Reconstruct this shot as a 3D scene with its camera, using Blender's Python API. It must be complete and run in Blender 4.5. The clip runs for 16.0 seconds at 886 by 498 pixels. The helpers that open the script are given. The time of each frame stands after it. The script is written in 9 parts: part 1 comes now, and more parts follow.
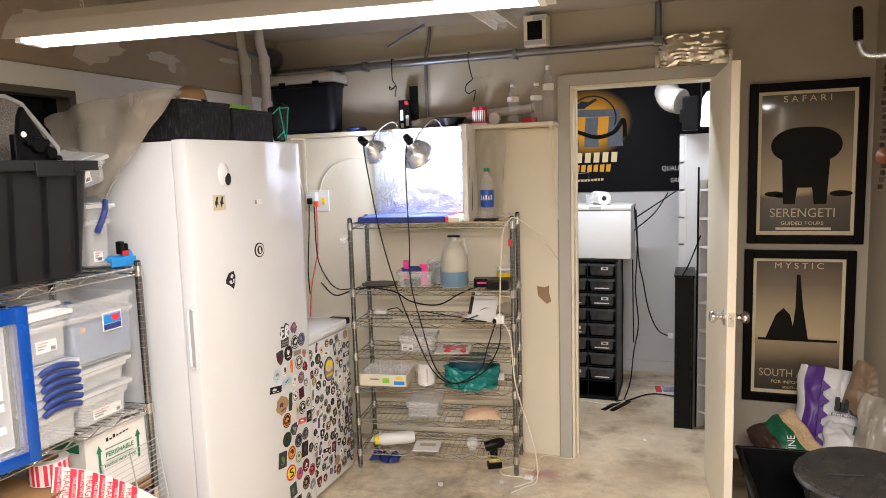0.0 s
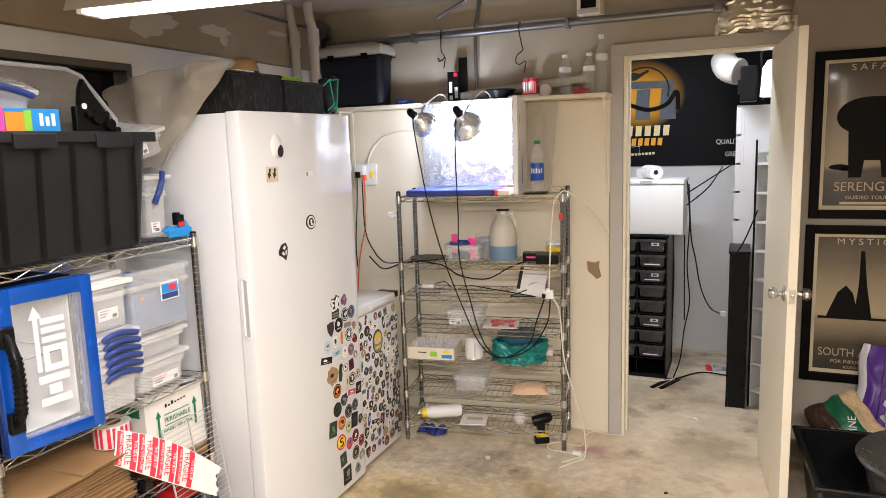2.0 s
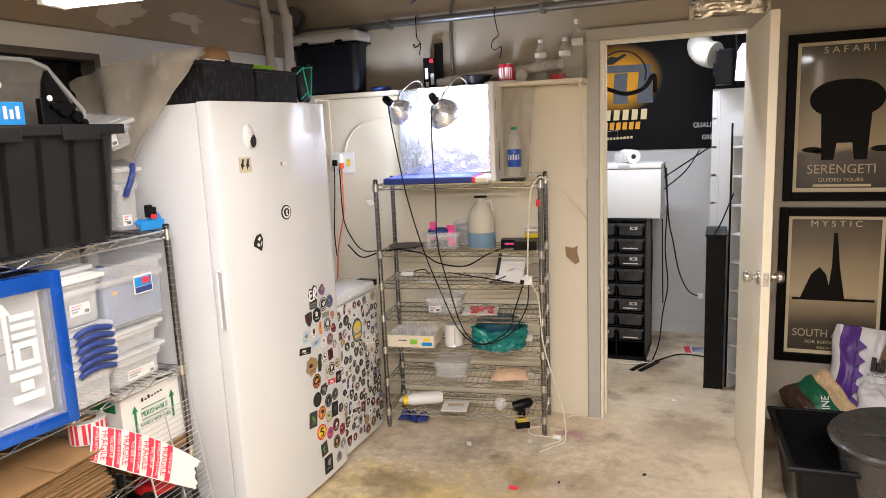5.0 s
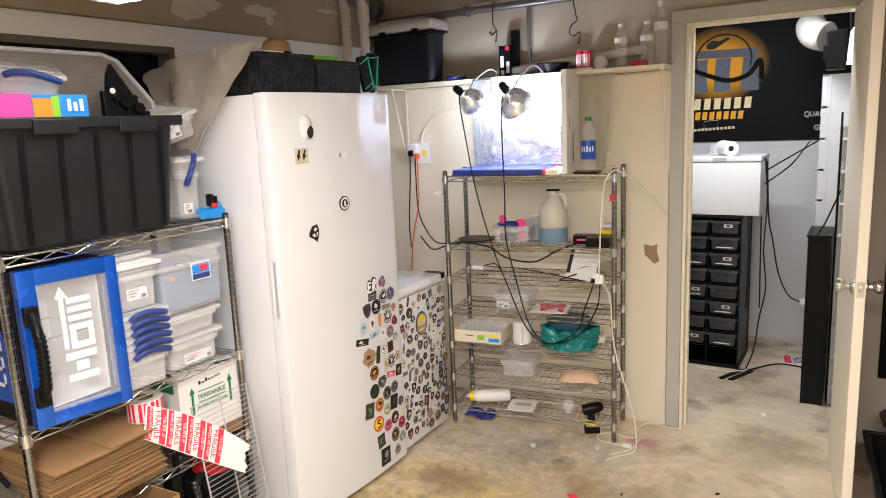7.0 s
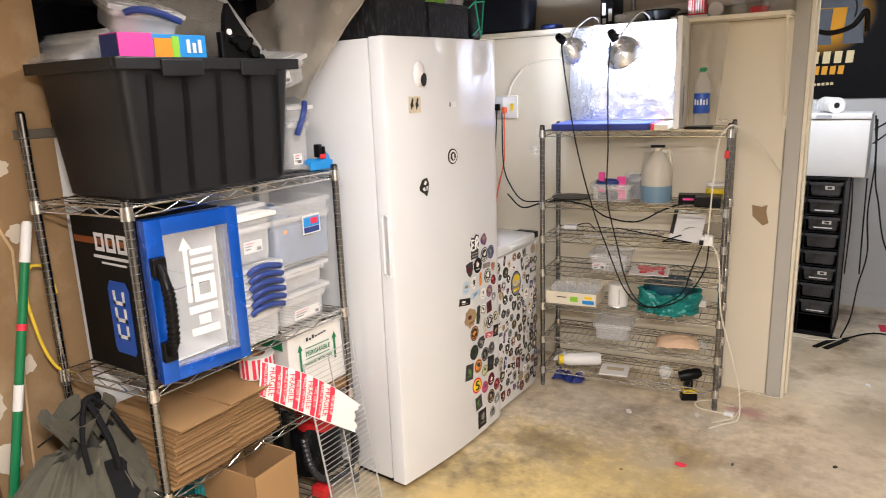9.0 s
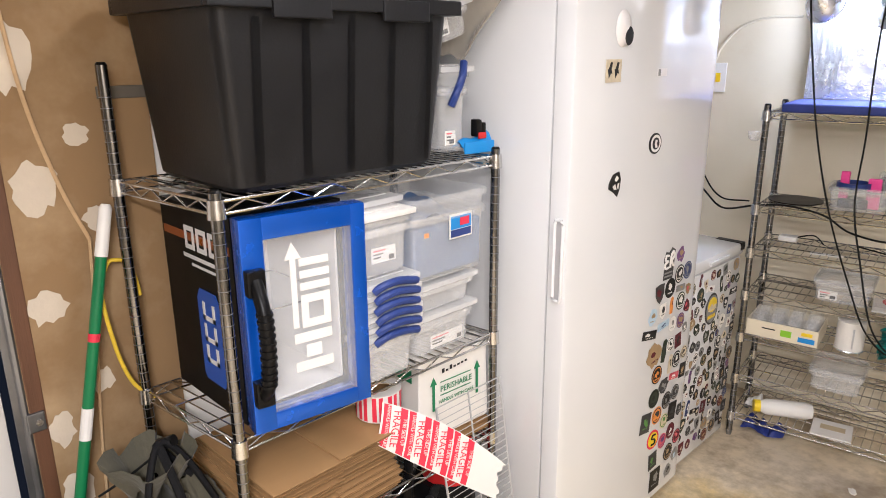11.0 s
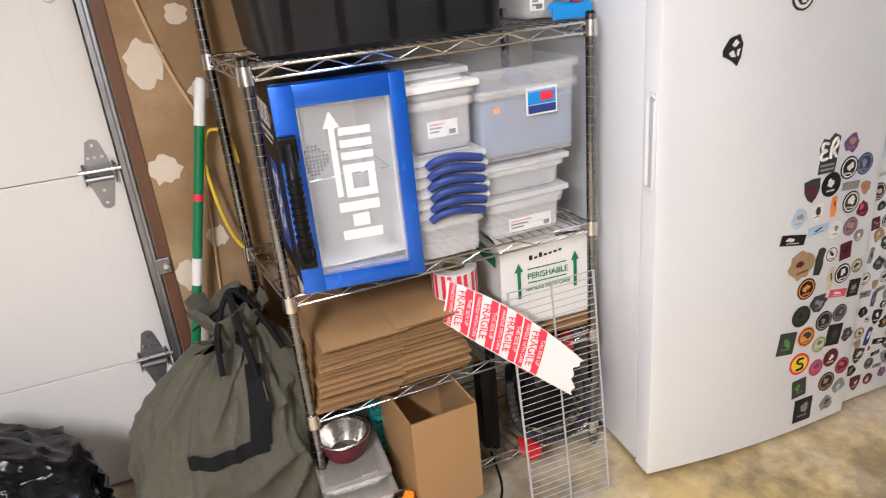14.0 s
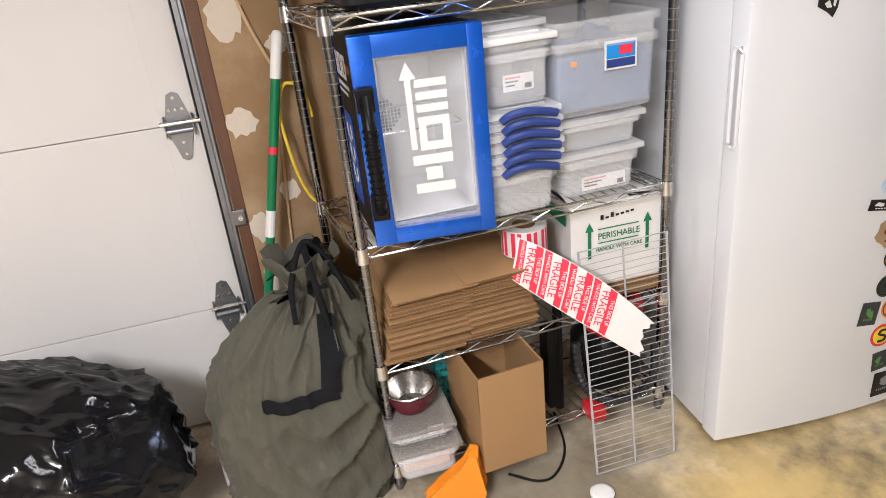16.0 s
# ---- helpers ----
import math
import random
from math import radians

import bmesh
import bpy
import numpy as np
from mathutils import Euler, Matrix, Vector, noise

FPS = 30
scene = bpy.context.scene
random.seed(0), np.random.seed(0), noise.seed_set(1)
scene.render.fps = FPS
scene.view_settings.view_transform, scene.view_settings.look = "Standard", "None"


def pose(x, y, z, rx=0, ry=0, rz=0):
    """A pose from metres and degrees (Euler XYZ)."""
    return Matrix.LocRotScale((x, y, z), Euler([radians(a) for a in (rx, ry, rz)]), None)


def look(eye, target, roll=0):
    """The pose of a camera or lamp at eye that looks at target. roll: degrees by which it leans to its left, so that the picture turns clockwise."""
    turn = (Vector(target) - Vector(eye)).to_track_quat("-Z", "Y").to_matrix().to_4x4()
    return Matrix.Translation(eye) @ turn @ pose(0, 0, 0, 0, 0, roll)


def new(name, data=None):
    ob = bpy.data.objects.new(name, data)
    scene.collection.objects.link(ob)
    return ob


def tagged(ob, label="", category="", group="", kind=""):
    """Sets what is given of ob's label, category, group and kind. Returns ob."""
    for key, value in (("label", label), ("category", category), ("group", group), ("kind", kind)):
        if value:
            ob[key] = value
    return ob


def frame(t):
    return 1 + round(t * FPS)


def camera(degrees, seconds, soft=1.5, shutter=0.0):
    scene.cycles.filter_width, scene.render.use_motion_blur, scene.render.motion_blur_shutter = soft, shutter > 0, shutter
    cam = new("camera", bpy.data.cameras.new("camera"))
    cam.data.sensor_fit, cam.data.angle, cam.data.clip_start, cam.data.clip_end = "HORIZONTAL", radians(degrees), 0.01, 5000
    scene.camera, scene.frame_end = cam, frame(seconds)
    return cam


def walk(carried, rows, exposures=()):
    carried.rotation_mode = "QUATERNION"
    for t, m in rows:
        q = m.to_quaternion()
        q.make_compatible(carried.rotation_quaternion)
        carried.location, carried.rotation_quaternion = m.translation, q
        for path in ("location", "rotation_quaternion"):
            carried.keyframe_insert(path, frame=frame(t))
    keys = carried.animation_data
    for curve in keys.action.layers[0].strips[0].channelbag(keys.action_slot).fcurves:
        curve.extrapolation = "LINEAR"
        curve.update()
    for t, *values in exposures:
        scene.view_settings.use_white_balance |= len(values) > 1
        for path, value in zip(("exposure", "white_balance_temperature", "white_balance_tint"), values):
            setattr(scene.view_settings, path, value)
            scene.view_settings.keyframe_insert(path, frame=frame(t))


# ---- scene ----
cam = camera(65.4, 16.0, soft=0.85, shutter=0.4)
PATH = [
    (0, (0.616, 0.612, 1.658), (-0.064, 2.478, 1.426), -1.7),
    (0.5, (0.641, 0.624, 1.655), (-0.06, 2.48, 1.403), -2.0),
    (1, (0.622, 0.634, 1.65), (-0.109, 2.476, 1.38), -2.1),
    (1.5, (0.595, 0.63, 1.647), (-0.174, 2.454, 1.363), -2.0),
    (2, (0.57, 0.616, 1.64), (-0.219, 2.43, 1.345), -1.8),
    (2.5, (0.574, 0.616, 1.638), (-0.213, 2.429, 1.327), -1.7),
    (3, (0.577, 0.624, 1.639), (-0.179, 2.447, 1.316), -1.7),
    (5.5, (0.611, 0.642, 1.653), (-0.14, 2.463, 1.307), -2.7),
    (6, (0.646, 0.707, 1.649), (-0.209, 2.482, 1.305), -2.7),
    (6.5, (0.719, 0.779, 1.65), (-0.232, 2.503, 1.303), -2.6),
    (7, (0.758, 0.818, 1.65), (-0.273, 2.495, 1.293), -2.5),
    (7.5, (0.741, 0.845, 1.651), (-0.334, 2.488, 1.273), -2.4),
    (8, (0.702, 0.856, 1.651), (-0.427, 2.453, 1.233), -3.4),
    (8.5, (0.573, 0.79, 1.63), (-0.543, 2.389, 1.186), -3.2),
    (9, (0.407, 0.741, 1.616), (-0.684, 2.353, 1.155), -2.1),
    (9.5, (0.298, 0.844, 1.613), (-0.885, 2.382, 1.124), -1.7),
    (10, (0.098, 0.979, 1.62), (-1.193, 2.413, 1.094), -0.9),
    (12.5, (-0.139, 1.494, 1.542), (-1.713, 2.596, 0.988), -1.8),
    (13, (-0.025, 1.602, 1.518), (-1.718, 2.477, 0.911), -2.7),
    (13.5, (0.128, 1.671, 1.499), (-1.587, 2.406, 0.779), -3.7),
    (14, (0.173, 1.675, 1.495), (-1.564, 2.294, 0.72), -5.5),
    (14.5, (0.141, 1.69, 1.471), (-1.591, 2.221, 0.624), -6.7),
    (15, (0.152, 1.681, 1.465), (-1.582, 2.174, 0.598), -6.4),
    (15.5, (0.161, 1.65, 1.466), (-1.584, 2.117, 0.607), -6.3),
    (16, (0.17, 1.629, 1.464), (-1.588, 2.081, 0.625), -6.2),
]
walk(cam, [(t, look(eye, target, roll)) for t, eye, target, roll in PATH], [(0.0, 0.02, 5960, 13), (6.0, 0.04, 5930, 13), (9.5, 0.0, 5880, 13), (12.5, -0.10, 5560, 13.5), (16.0, -0.15, 5520, 13)])


# ---- world and large lights ----
world = bpy.data.worlds.new("world")
scene.world = world
world.use_nodes = True
world.node_tree.nodes["Background"].inputs[0].default_value = (0.010, 0.012, 0.018, 1)
world.node_tree.nodes["Background"].inputs[1].default_value = 1.0


def area(name, m, sx, sy, watts, colour):
    d = bpy.data.lights.new(name, "AREA")
    d.shape, d.size, d.size_y, d.energy, d.color = "RECTANGLE", sx, sy, watts, colour
    ob = new(name, d)
    ob.matrix_basis = m
    return ob


WARM, COOL = (1.0, 0.905, 0.80), (0.96, 0.98, 1.0)
# tube light hung over the room, seen in the clip
area("tube_lamp", pose(-0.47, 2.21, 2.03, 0, 0, 6), 1.50, 0.10, 15, WARM)
# its pair over the near half of the garage, behind the camera
area("tube_lamp", pose(0.75, 0.65, 2.16, 0, 0, 0), 1.20, 0.16, 172, WARM)
# lamp of the back room
area("room_lamp", pose(0.0, 4.90, 2.36, 0, 0, 0), 1.0, 0.12, 26, COOL)


# ---- building tools ----
def part(name, bm, mat, parent=None, label="", smooth=False):
    me = bpy.data.meshes.new(name)
    bm.to_mesh(me)
    bm.free()
    if smooth:
        for p in me.polygons:
            p.use_smooth = True
        if smooth != "all":
            me.set_sharp_from_angle(angle=radians(38))
    me.materials.append(mat)
    ob = new(name, me)
    ob.parent = parent
    if label:
        tagged(ob, label)
    return ob


def thing(name, label, category, m=None, group="", kind=""):
    ob = new(name)
    ob.empty_display_size = 0.1
    if m is not None:
        ob.matrix_basis = m
    return tagged(ob, label, category, group, kind)


def box(x0, x1, y0, y1, z0, z1, bevel=0.0, bm=None, seg=2):
    b = bm or bmesh.new()
    verts = [b.verts.new((x, y, z)) for x in (x0, x1) for y in (y0, y1) for z in (z0, z1)]
    faces = [b.faces.new([verts[i] for i in f]) for f in ((0, 1, 3, 2), (4, 6, 7, 5), (0, 4, 5, 1), (2, 3, 7, 6), (0, 2, 6, 4), (1, 5, 7, 3))]
    if bevel:
        edges = list({e for f in faces for e in f.edges})
        bmesh.ops.bevel(b, geom=edges, offset=bevel, segments=seg, affect="EDGES", profile=0.6, clamp_overlap=True)
    return b


def cyl(p, q, r, seg=12, r2=None, bm=None, caps=True):
    b = bm or bmesh.new()
    p, q = Vector(p), Vector(q)
    r2 = r if r2 is None else r2
    turn = (q - p).to_track_quat("Z", "Y")
    rings = []
    for c, rr in ((p, r), (q, r2)):
        rings.append([b.verts.new(c + turn @ Vector((rr * math.cos(2 * math.pi * k / seg), rr * math.sin(2 * math.pi * k / seg), 0))) for k in range(seg)])
    for k in range(seg):
        b.faces.new((rings[0][k], rings[0][(k + 1) % seg], rings[1][(k + 1) % seg], rings[1][k]))
    if caps:
        b.faces.new(rings[0][::-1])
        b.faces.new(rings[1])
    return b


def tube(points, r, seg=6, bm=None, closed=False):
    b = bm or bmesh.new()
    pts = [Vector(p) for p in points]
    rings, n = [], len(pts)
    up = Vector((0.13, 0.21, 0.97))
    for i, p in enumerate(pts):
        a = pts[(i - 1) % n] if closed or i else p
        c = pts[(i + 1) % n] if closed or i < n - 1 else p
        d = (c - a).normalized()
        s = d.cross(up)
        s = s.normalized() if s.length > 0.05 else d.cross(Vector((1, 0, 0))).normalized()
        t = d.cross(s)
        rr = r[i] if isinstance(r, (list, tuple)) else r
        rings.append([b.verts.new(p + rr * (math.cos(2 * math.pi * k / seg) * s + math.sin(2 * math.pi * k / seg) * t)) for k in range(seg)])
    for i in range(n if closed else n - 1):
        u, v = rings[i], rings[(i + 1) % n]
        for k in range(seg):
            b.faces.new((u[k], u[(k + 1) % seg], v[(k + 1) % seg], v[k]))
    if not closed:
        b.faces.new(rings[0][::-1])
        b.faces.new(rings[-1])
    return b


def curve_pts(ctrl, n=8):
    """A smooth line through the given points."""
    c = [Vector(p) for p in ctrl]
    c = [2 * c[0] - c[1]] + c + [2 * c[-1] - c[-2]]
    out = []
    for i in range(1, len(c) - 2):
        for k in range(n):
            t = k / n
            a, b, d, e = c[i - 1], c[i], c[i + 1], c[i + 2]
            out.append(0.5 * (2 * b + (d - a) * t + (2 * a - 5 * b + 4 * d - e) * t * t + (3 * b - a - 3 * d + e) * t ** 3))
    return out + [c[-2]]


def lathe(profile, seg=20, at=(0, 0, 0), bm=None):
    """Turns a line of (radius, height) round z."""
    b = bm or bmesh.new()
    rings = []
    for r, z in profile:
        if r < 1e-6:
            rings.append([b.verts.new((at[0], at[1], at[2] + z))])
        else:
            rings.append([b.verts.new((at[0] + r * math.cos(2 * math.pi * k / seg), at[1] + r * math.sin(2 * math.pi * k / seg), at[2] + z)) for k in range(seg)])
    for u, v in zip(rings, rings[1:]):
        for k in range(seg):
            j = (k + 1) % seg
            f = [u[k % len(u)], u[j % len(u)], v[j % len(v)], v[k % len(v)]]
            f = list(dict.fromkeys(f))
            if len(f) > 2:
                b.faces.new(f)
    return b


def poly(points, z0, z1, bm=None, axis="z"):
    """A flat outline given thickness. axis z: points (x, y); axis y: points (x, z), thick along y."""
    b = bm or bmesh.new()
    mk = (lambda p, h: (p[0], p[1], h)) if axis == "z" else ((lambda p, h: (p[0], h, p[1])) if axis == "y" else (lambda p, h: (h, p[0], p[1])))
    lo = [b.verts.new(mk(p, z0)) for p in points]
    hi = [b.verts.new(mk(p, z1)) for p in points]
    b.faces.new(lo)
    b.faces.new(hi)
    for k in range(len(points)):
        j = (k + 1) % len(points)
        b.faces.new((lo[k], lo[j], hi[j], hi[k]))
    bmesh.ops.recalc_face_normals(b, faces=b.faces)
    return b


def tapered_tub(w, d, h, draft, wall, rim, bm=None, round_=0.03, cseg=4):
    """An open tub: top w by d (x, y from 0), sides drawn in by draft at the bottom, walls with thickness, a rim that stands out."""
    b = bm or bmesh.new()

    def loop(inset, z, rad):
        out = []
        for cx, cy, a0 in ((w - inset - rad, d - inset - rad, 0), (inset + rad, d - inset - rad, 90), (inset + rad, inset + rad, 180), (w - inset - rad, inset + rad, 270)):
            for k in range(cseg + 1):
                a = radians(a0 + 90 * k / cseg)
                out.append(b.verts.new((cx + rad * math.cos(a), cy + rad * math.sin(a), z)))
        return out

    loops = [loop(draft + 0.012, 0, round_), loop(draft, 0.012, round_), loop(0.006, h - 0.02, round_), loop(-rim, h - 0.018, round_), loop(-rim, h, round_), loop(wall, h, round_), loop(draft + wall, wall, round_)]
    n = len(loops[0])
    for u, v in zip(loops, loops[1:]):
        for k in range(n):
            b.faces.new((u[k], u[(k + 1) % n], v[(k + 1) % n], v[k]))
    b.faces.new(loops[0][::-1])
    b.faces.new(loops[-1])
    return b


def text(name, body, size, mat, m, parent=None, width=1.0, align="CENTER", deep=0.0006, label=""):
    """Raised writing in the local xy plane of m, with the built-in font."""
    cu = bpy.data.curves.new(name, "FONT")
    cu.body, cu.size, cu.align_x, cu.align_y, cu.extrude = body, size, align, "CENTER", deep
    tmp = bpy.data.objects.new(name, cu)
    scene.collection.objects.link(tmp)
    me = bpy.data.meshes.new_from_object(tmp.evaluated_get(bpy.context.evaluated_depsgraph_get()))
    bpy.data.objects.remove(tmp)
    bpy.data.curves.remove(cu)
    me.transform(Matrix.Diagonal((width, 1, 1, 1)))
    me.materials.clear()
    me.materials.append(mat)
    ob = new(name, me)
    ob.parent = parent
    ob.matrix_basis = m
    if label:
        tagged(ob, label)
    return ob


def facing(x, y, z, rz=0, roll=0):
    """A pose for flat writing and labels on an upright face whose normal is local -y turned by rz."""
    return pose(x, y, z, 90, 0, rz) @ pose(0, 0, 0, 0, 0, roll)


def sheet(nx, ny, fn, bm=None):
    """A grid surface from fn(u, v) -> point, u and v from 0 to 1."""
    b = bm or bmesh.new()
    g = [[b.verts.new(fn(i / nx, j / ny)) for j in range(ny + 1)] for i in range(nx + 1)]
    for i in range(nx):
        for j in range(ny):
            b.faces.new((g[i][j], g[i + 1][j], g[i + 1][j + 1], g[i][j + 1]))
    return b


def wobble(p, s, a):
    return a * (noise.noise(Vector(p) * s))


# ---- materials ----
def material(name, colour, rough=0.5, metal=0.0, vary=0.12, scale=6.0, bump=0.0, bump_scale=80.0, second=None, second_at=0.62, second_scale=3.0, coat=0.0,
             trans=0.0, ior=1.45, alpha=1.0, emit=None, emit_strength=0.0, island=0.0, stretch=(1, 1, 1), rough_vary=0.12, soft=0.12, sheen=0.0, spec=0.5):
    mt = bpy.data.materials.new(name)
    mt.use_nodes = True
    nt = mt.node_tree
    b = nt.nodes["Principled BSDF"]
    L = nt.links.new
    co = nt.nodes.new("ShaderNodeTexCoord")
    mp = nt.nodes.new("ShaderNodeMapping")
    mp.inputs["Scale"].default_value = stretch
    L(co.outputs["Object"], mp.inputs["Vector"])
    nz = nt.nodes.new("ShaderNodeTexNoise")
    nz.inputs["Scale"].default_value, nz.inputs["Detail"].default_value, nz.inputs["Roughness"].default_value = scale, 6, 0.6
    L(mp.outputs[0], nz.inputs["Vector"])
    ramp = nt.nodes.new("ShaderNodeMix")
    ramp.data_type = "RGBA"
    ramp.inputs["A"].default_value = (*[c * (1 - vary) for c in colour], 1)
    ramp.inputs["B"].default_value = (*[min(1, c * (1 + vary)) for c in colour], 1)
    L(nz.outputs["Fac"], ramp.inputs["Factor"])
    out = ramp.outputs["Result"]
    if second:
        n2 = nt.nodes.new("ShaderNodeTexNoise")
        n2.inputs["Scale"].default_value, n2.inputs["Detail"].default_value, n2.inputs["Roughness"].default_value = second_scale, 5, 0.62
        L(mp.outputs[0], n2.inputs["Vector"])
        mr = nt.nodes.new("ShaderNodeMapRange")
        mr.inputs["From Min"].default_value, mr.inputs["From Max"].default_value = second_at - soft, second_at + soft
        L(n2.outputs["Fac"], mr.inputs["Value"])
        m2 = nt.nodes.new("ShaderNodeMix")
        m2.data_type = "RGBA"
        m2.inputs["B"].default_value = (*second, 1)
        L(mr.outputs[0], m2.inputs["Factor"])
        L(out, m2.inputs["A"])
        out = m2.outputs["Result"]
    if island:
        geo = nt.nodes.new("ShaderNodeObjectInfo")
        hs = nt.nodes.new("ShaderNodeHueSaturation")
        mr = nt.nodes.new("ShaderNodeMapRange")
        mr.inputs["To Min"].default_value, mr.inputs["To Max"].default_value = 1 - island, 1 + island
        L(geo.outputs["Random"], mr.inputs["Value"])
        L(mr.outputs[0], hs.inputs["Value"])
        L(out, hs.inputs["Color"])
        out = hs.outputs["Color"]
    L(out, b.inputs["Base Color"])
    rr = nt.nodes.new("ShaderNodeMapRange")
    rr.inputs["To Min"].default_value, rr.inputs["To Max"].default_value = max(0.02, rough - rough_vary), min(1, rough + rough_vary)
    L(nz.outputs["Fac"], rr.inputs["Value"])
    L(rr.outputs[0], b.inputs["Roughness"])
    b.inputs["Metallic"].default_value, b.inputs["Coat Weight"].default_value = metal, coat
    b.inputs["Transmission Weight"].default_value, b.inputs["IOR"].default_value, b.inputs["Alpha"].default_value = trans, ior, alpha
    b.inputs["Sheen Weight"].default_value, b.inputs["Specular IOR Level"].default_value = sheen, spec
    if emit:
        b.inputs["Emission Color"].default_value, b.inputs["Emission Strength"].default_value = (*emit, 1), emit_strength
    if bump:
        n3 = nt.nodes.new("ShaderNodeTexNoise")
        n3.inputs["Scale"].default_value, n3.inputs["Detail"].default_value = bump_scale, 4
        L(mp.outputs[0], n3.inputs["Vector"])
        bp = nt.nodes.new("ShaderNodeBump")
        bp.inputs["Strength"].default_value, bp.inputs["Distance"].default_value = bump, 0.004
        L(n3.outputs["Fac"], bp.inputs["Height"])
        L(bp.outputs[0], b.inputs["Normal"])
    return mt


M = {}
M["wall"] = material("wall_paint", (0.40, 0.355, 0.28), 0.75, vary=0.06, scale=2.5, bump=0.12, bump_scale=160, second=(0.36, 0.31, 0.24), second_at=0.66, second_scale=1.7)
M["cream"] = material("cream_paint", (0.72, 0.65, 0.51), 0.6, vary=0.05, scale=3, bump=0.10, bump_scale=160, second=(0.62, 0.52, 0.36), second_at=0.72, second_scale=2)
M["white_wall"] = material("white_wall", (0.74, 0.72, 0.68), 0.65, vary=0.05, scale=2, bump=0.08, bump_scale=140)
M["room2"] = material("grey_white_wall", (0.62, 0.61, 0.60), 0.7, vary=0.06, scale=2, bump=0.1, bump_scale=140, second=(0.47, 0.46, 0.45), second_at=0.68, second_scale=1.8)
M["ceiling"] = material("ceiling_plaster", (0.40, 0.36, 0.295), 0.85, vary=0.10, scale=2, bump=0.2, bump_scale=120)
M["kraft"] = material("kraft_drywall", (0.255, 0.16, 0.075), 0.78, vary=0.10, scale=5, bump=0.06, bump_scale=200, second=(0.38, 0.27, 0.15), second_at=0.62, second_scale=3.4)
M["mud"] = material("joint_mud", (0.58, 0.51, 0.41), 0.8, vary=0.08, scale=20, bump=0.3, bump_scale=60)
M["trim_grey"] = material("grey_primer_trim", (0.44, 0.42, 0.375), 0.6, vary=0.08, scale=8, bump=0.06)
M["trim_cream"] = material("cream_door_paint", (0.78, 0.71, 0.56), 0.42, vary=0.05, scale=5, second=(0.70, 0.55, 0.25), second_at=0.72, second_scale=4, bump=0.04)
M["white"] = material("white_enamel", (0.72, 0.732, 0.748), 0.14, vary=0.03, scale=3, coat=1.0, rough_vary=0.05, bump=0.006, bump_scale=120)
M["white_matt"] = material("white_board", (0.76, 0.75, 0.73), 0.5, vary=0.05, scale=6)
M["gasket"] = material("grey_gasket", (0.42, 0.42, 0.43), 0.6)
M["garage"] = material("garage_panel", (0.61, 0.59, 0.56), 0.5, vary=0.04, scale=3, bump=0.05, bump_scale=220)
M["galv"] = material("galvanised_steel", (0.24, 0.245, 0.26), 0.40, metal=0.9, vary=0.25, scale=14, bump=0.05)
M["chrome"] = material("chrome_wire", (0.60, 0.595, 0.59), 0.22, metal=1.0, vary=0.15, scale=30, rough_vary=0.1)
M["steel"] = material("brushed_nickel", (0.60, 0.58, 0.55), 0.28, metal=1.0, vary=0.1, scale=30)
M["alu"] = material("spun_aluminium", (0.80, 0.85, 0.92), 0.27, metal=0.85, vary=0.08, scale=20)
M["foil"] = material("silver_foil", (0.80, 0.81, 0.84), 0.26, metal=0.9, vary=0.12, scale=14, bump=0.6, bump_scale=85)
M["tape"] = material("foil_tape", (0.72, 0.67, 0.58), 0.25, metal=1.0, vary=0.15, scale=14, bump=0.5, bump_scale=26)
M["black"] = material("black_plastic", (0.0045, 0.0045, 0.005), 0.36, spec=0.20, vary=0.3, scale=12, bump=0.08, bump_scale=180)
M["black_gloss"] = material("black_lacquer", (0.005, 0.005, 0.005), 0.35, spec=0.15, vary=0.2, scale=8)
M["foam_black"] = material("grained_black_board", (0.012, 0.012, 0.0135), 0.55, spec=0.18, vary=0.6, scale=60, stretch=(1, 1, 0.35), bump=0.5, bump_scale=110, second=(0.035, 0.035, 0.038), second_at=0.58, second_scale=70, soft=0.08)
M["blue"] = material("blue_metallic_paint", (0.010, 0.105, 0.60), 0.24, metal=0.55, vary=0.08, scale=20, coat=0.4)
M["blue_grip"] = material("navy_plastic", (0.022, 0.045, 0.20), 0.45, vary=0.1, scale=20)
M["blue_pad"] = material("royal_blue_pad", (0.022, 0.038, 0.21), 0.6, vary=0.2, scale=30, bump=0.2)
M["card"] = material("corrugated_cardboard", (0.325, 0.19, 0.08), 0.8, vary=0.10, scale=6, bump=0.08, bump_scale=90, stretch=(1, 6, 1), island=0.10)
M["card_edge"] = material("cardboard_edge", (0.21, 0.12, 0.05), 0.85, vary=0.5, scale=160, stretch=(1, 1, 6), bump=0.5, bump_scale=120)
M["white_card"] = material("white_carton", (0.82, 0.79, 0.74), 0.7, vary=0.06, scale=8)
M["green"] = material("green_print", (0.02, 0.20, 0.085), 0.6)
M["green_pole"] = material("green_enamel", (0.012, 0.17, 0.06), 0.35, vary=0.1, scale=9)
M["red"] = material("red_print", (0.70, 0.03, 0.065), 0.55, vary=0.06, scale=15)
M["red_plastic"] = material("red_plastic", (0.55, 0.02, 0.02), 0.4)
M["paper"] = material("white_paper", (0.72, 0.70, 0.67), 0.65, vary=0.04, scale=12)
M["ink"] = material("black_ink", (0.012, 0.012, 0.012), 0.6)
M["yellow_rope"] = material("yellow_rope", (0.72, 0.50, 0.03), 0.6, vary=0.2, scale=90, bump=0.6, bump_scale=260)
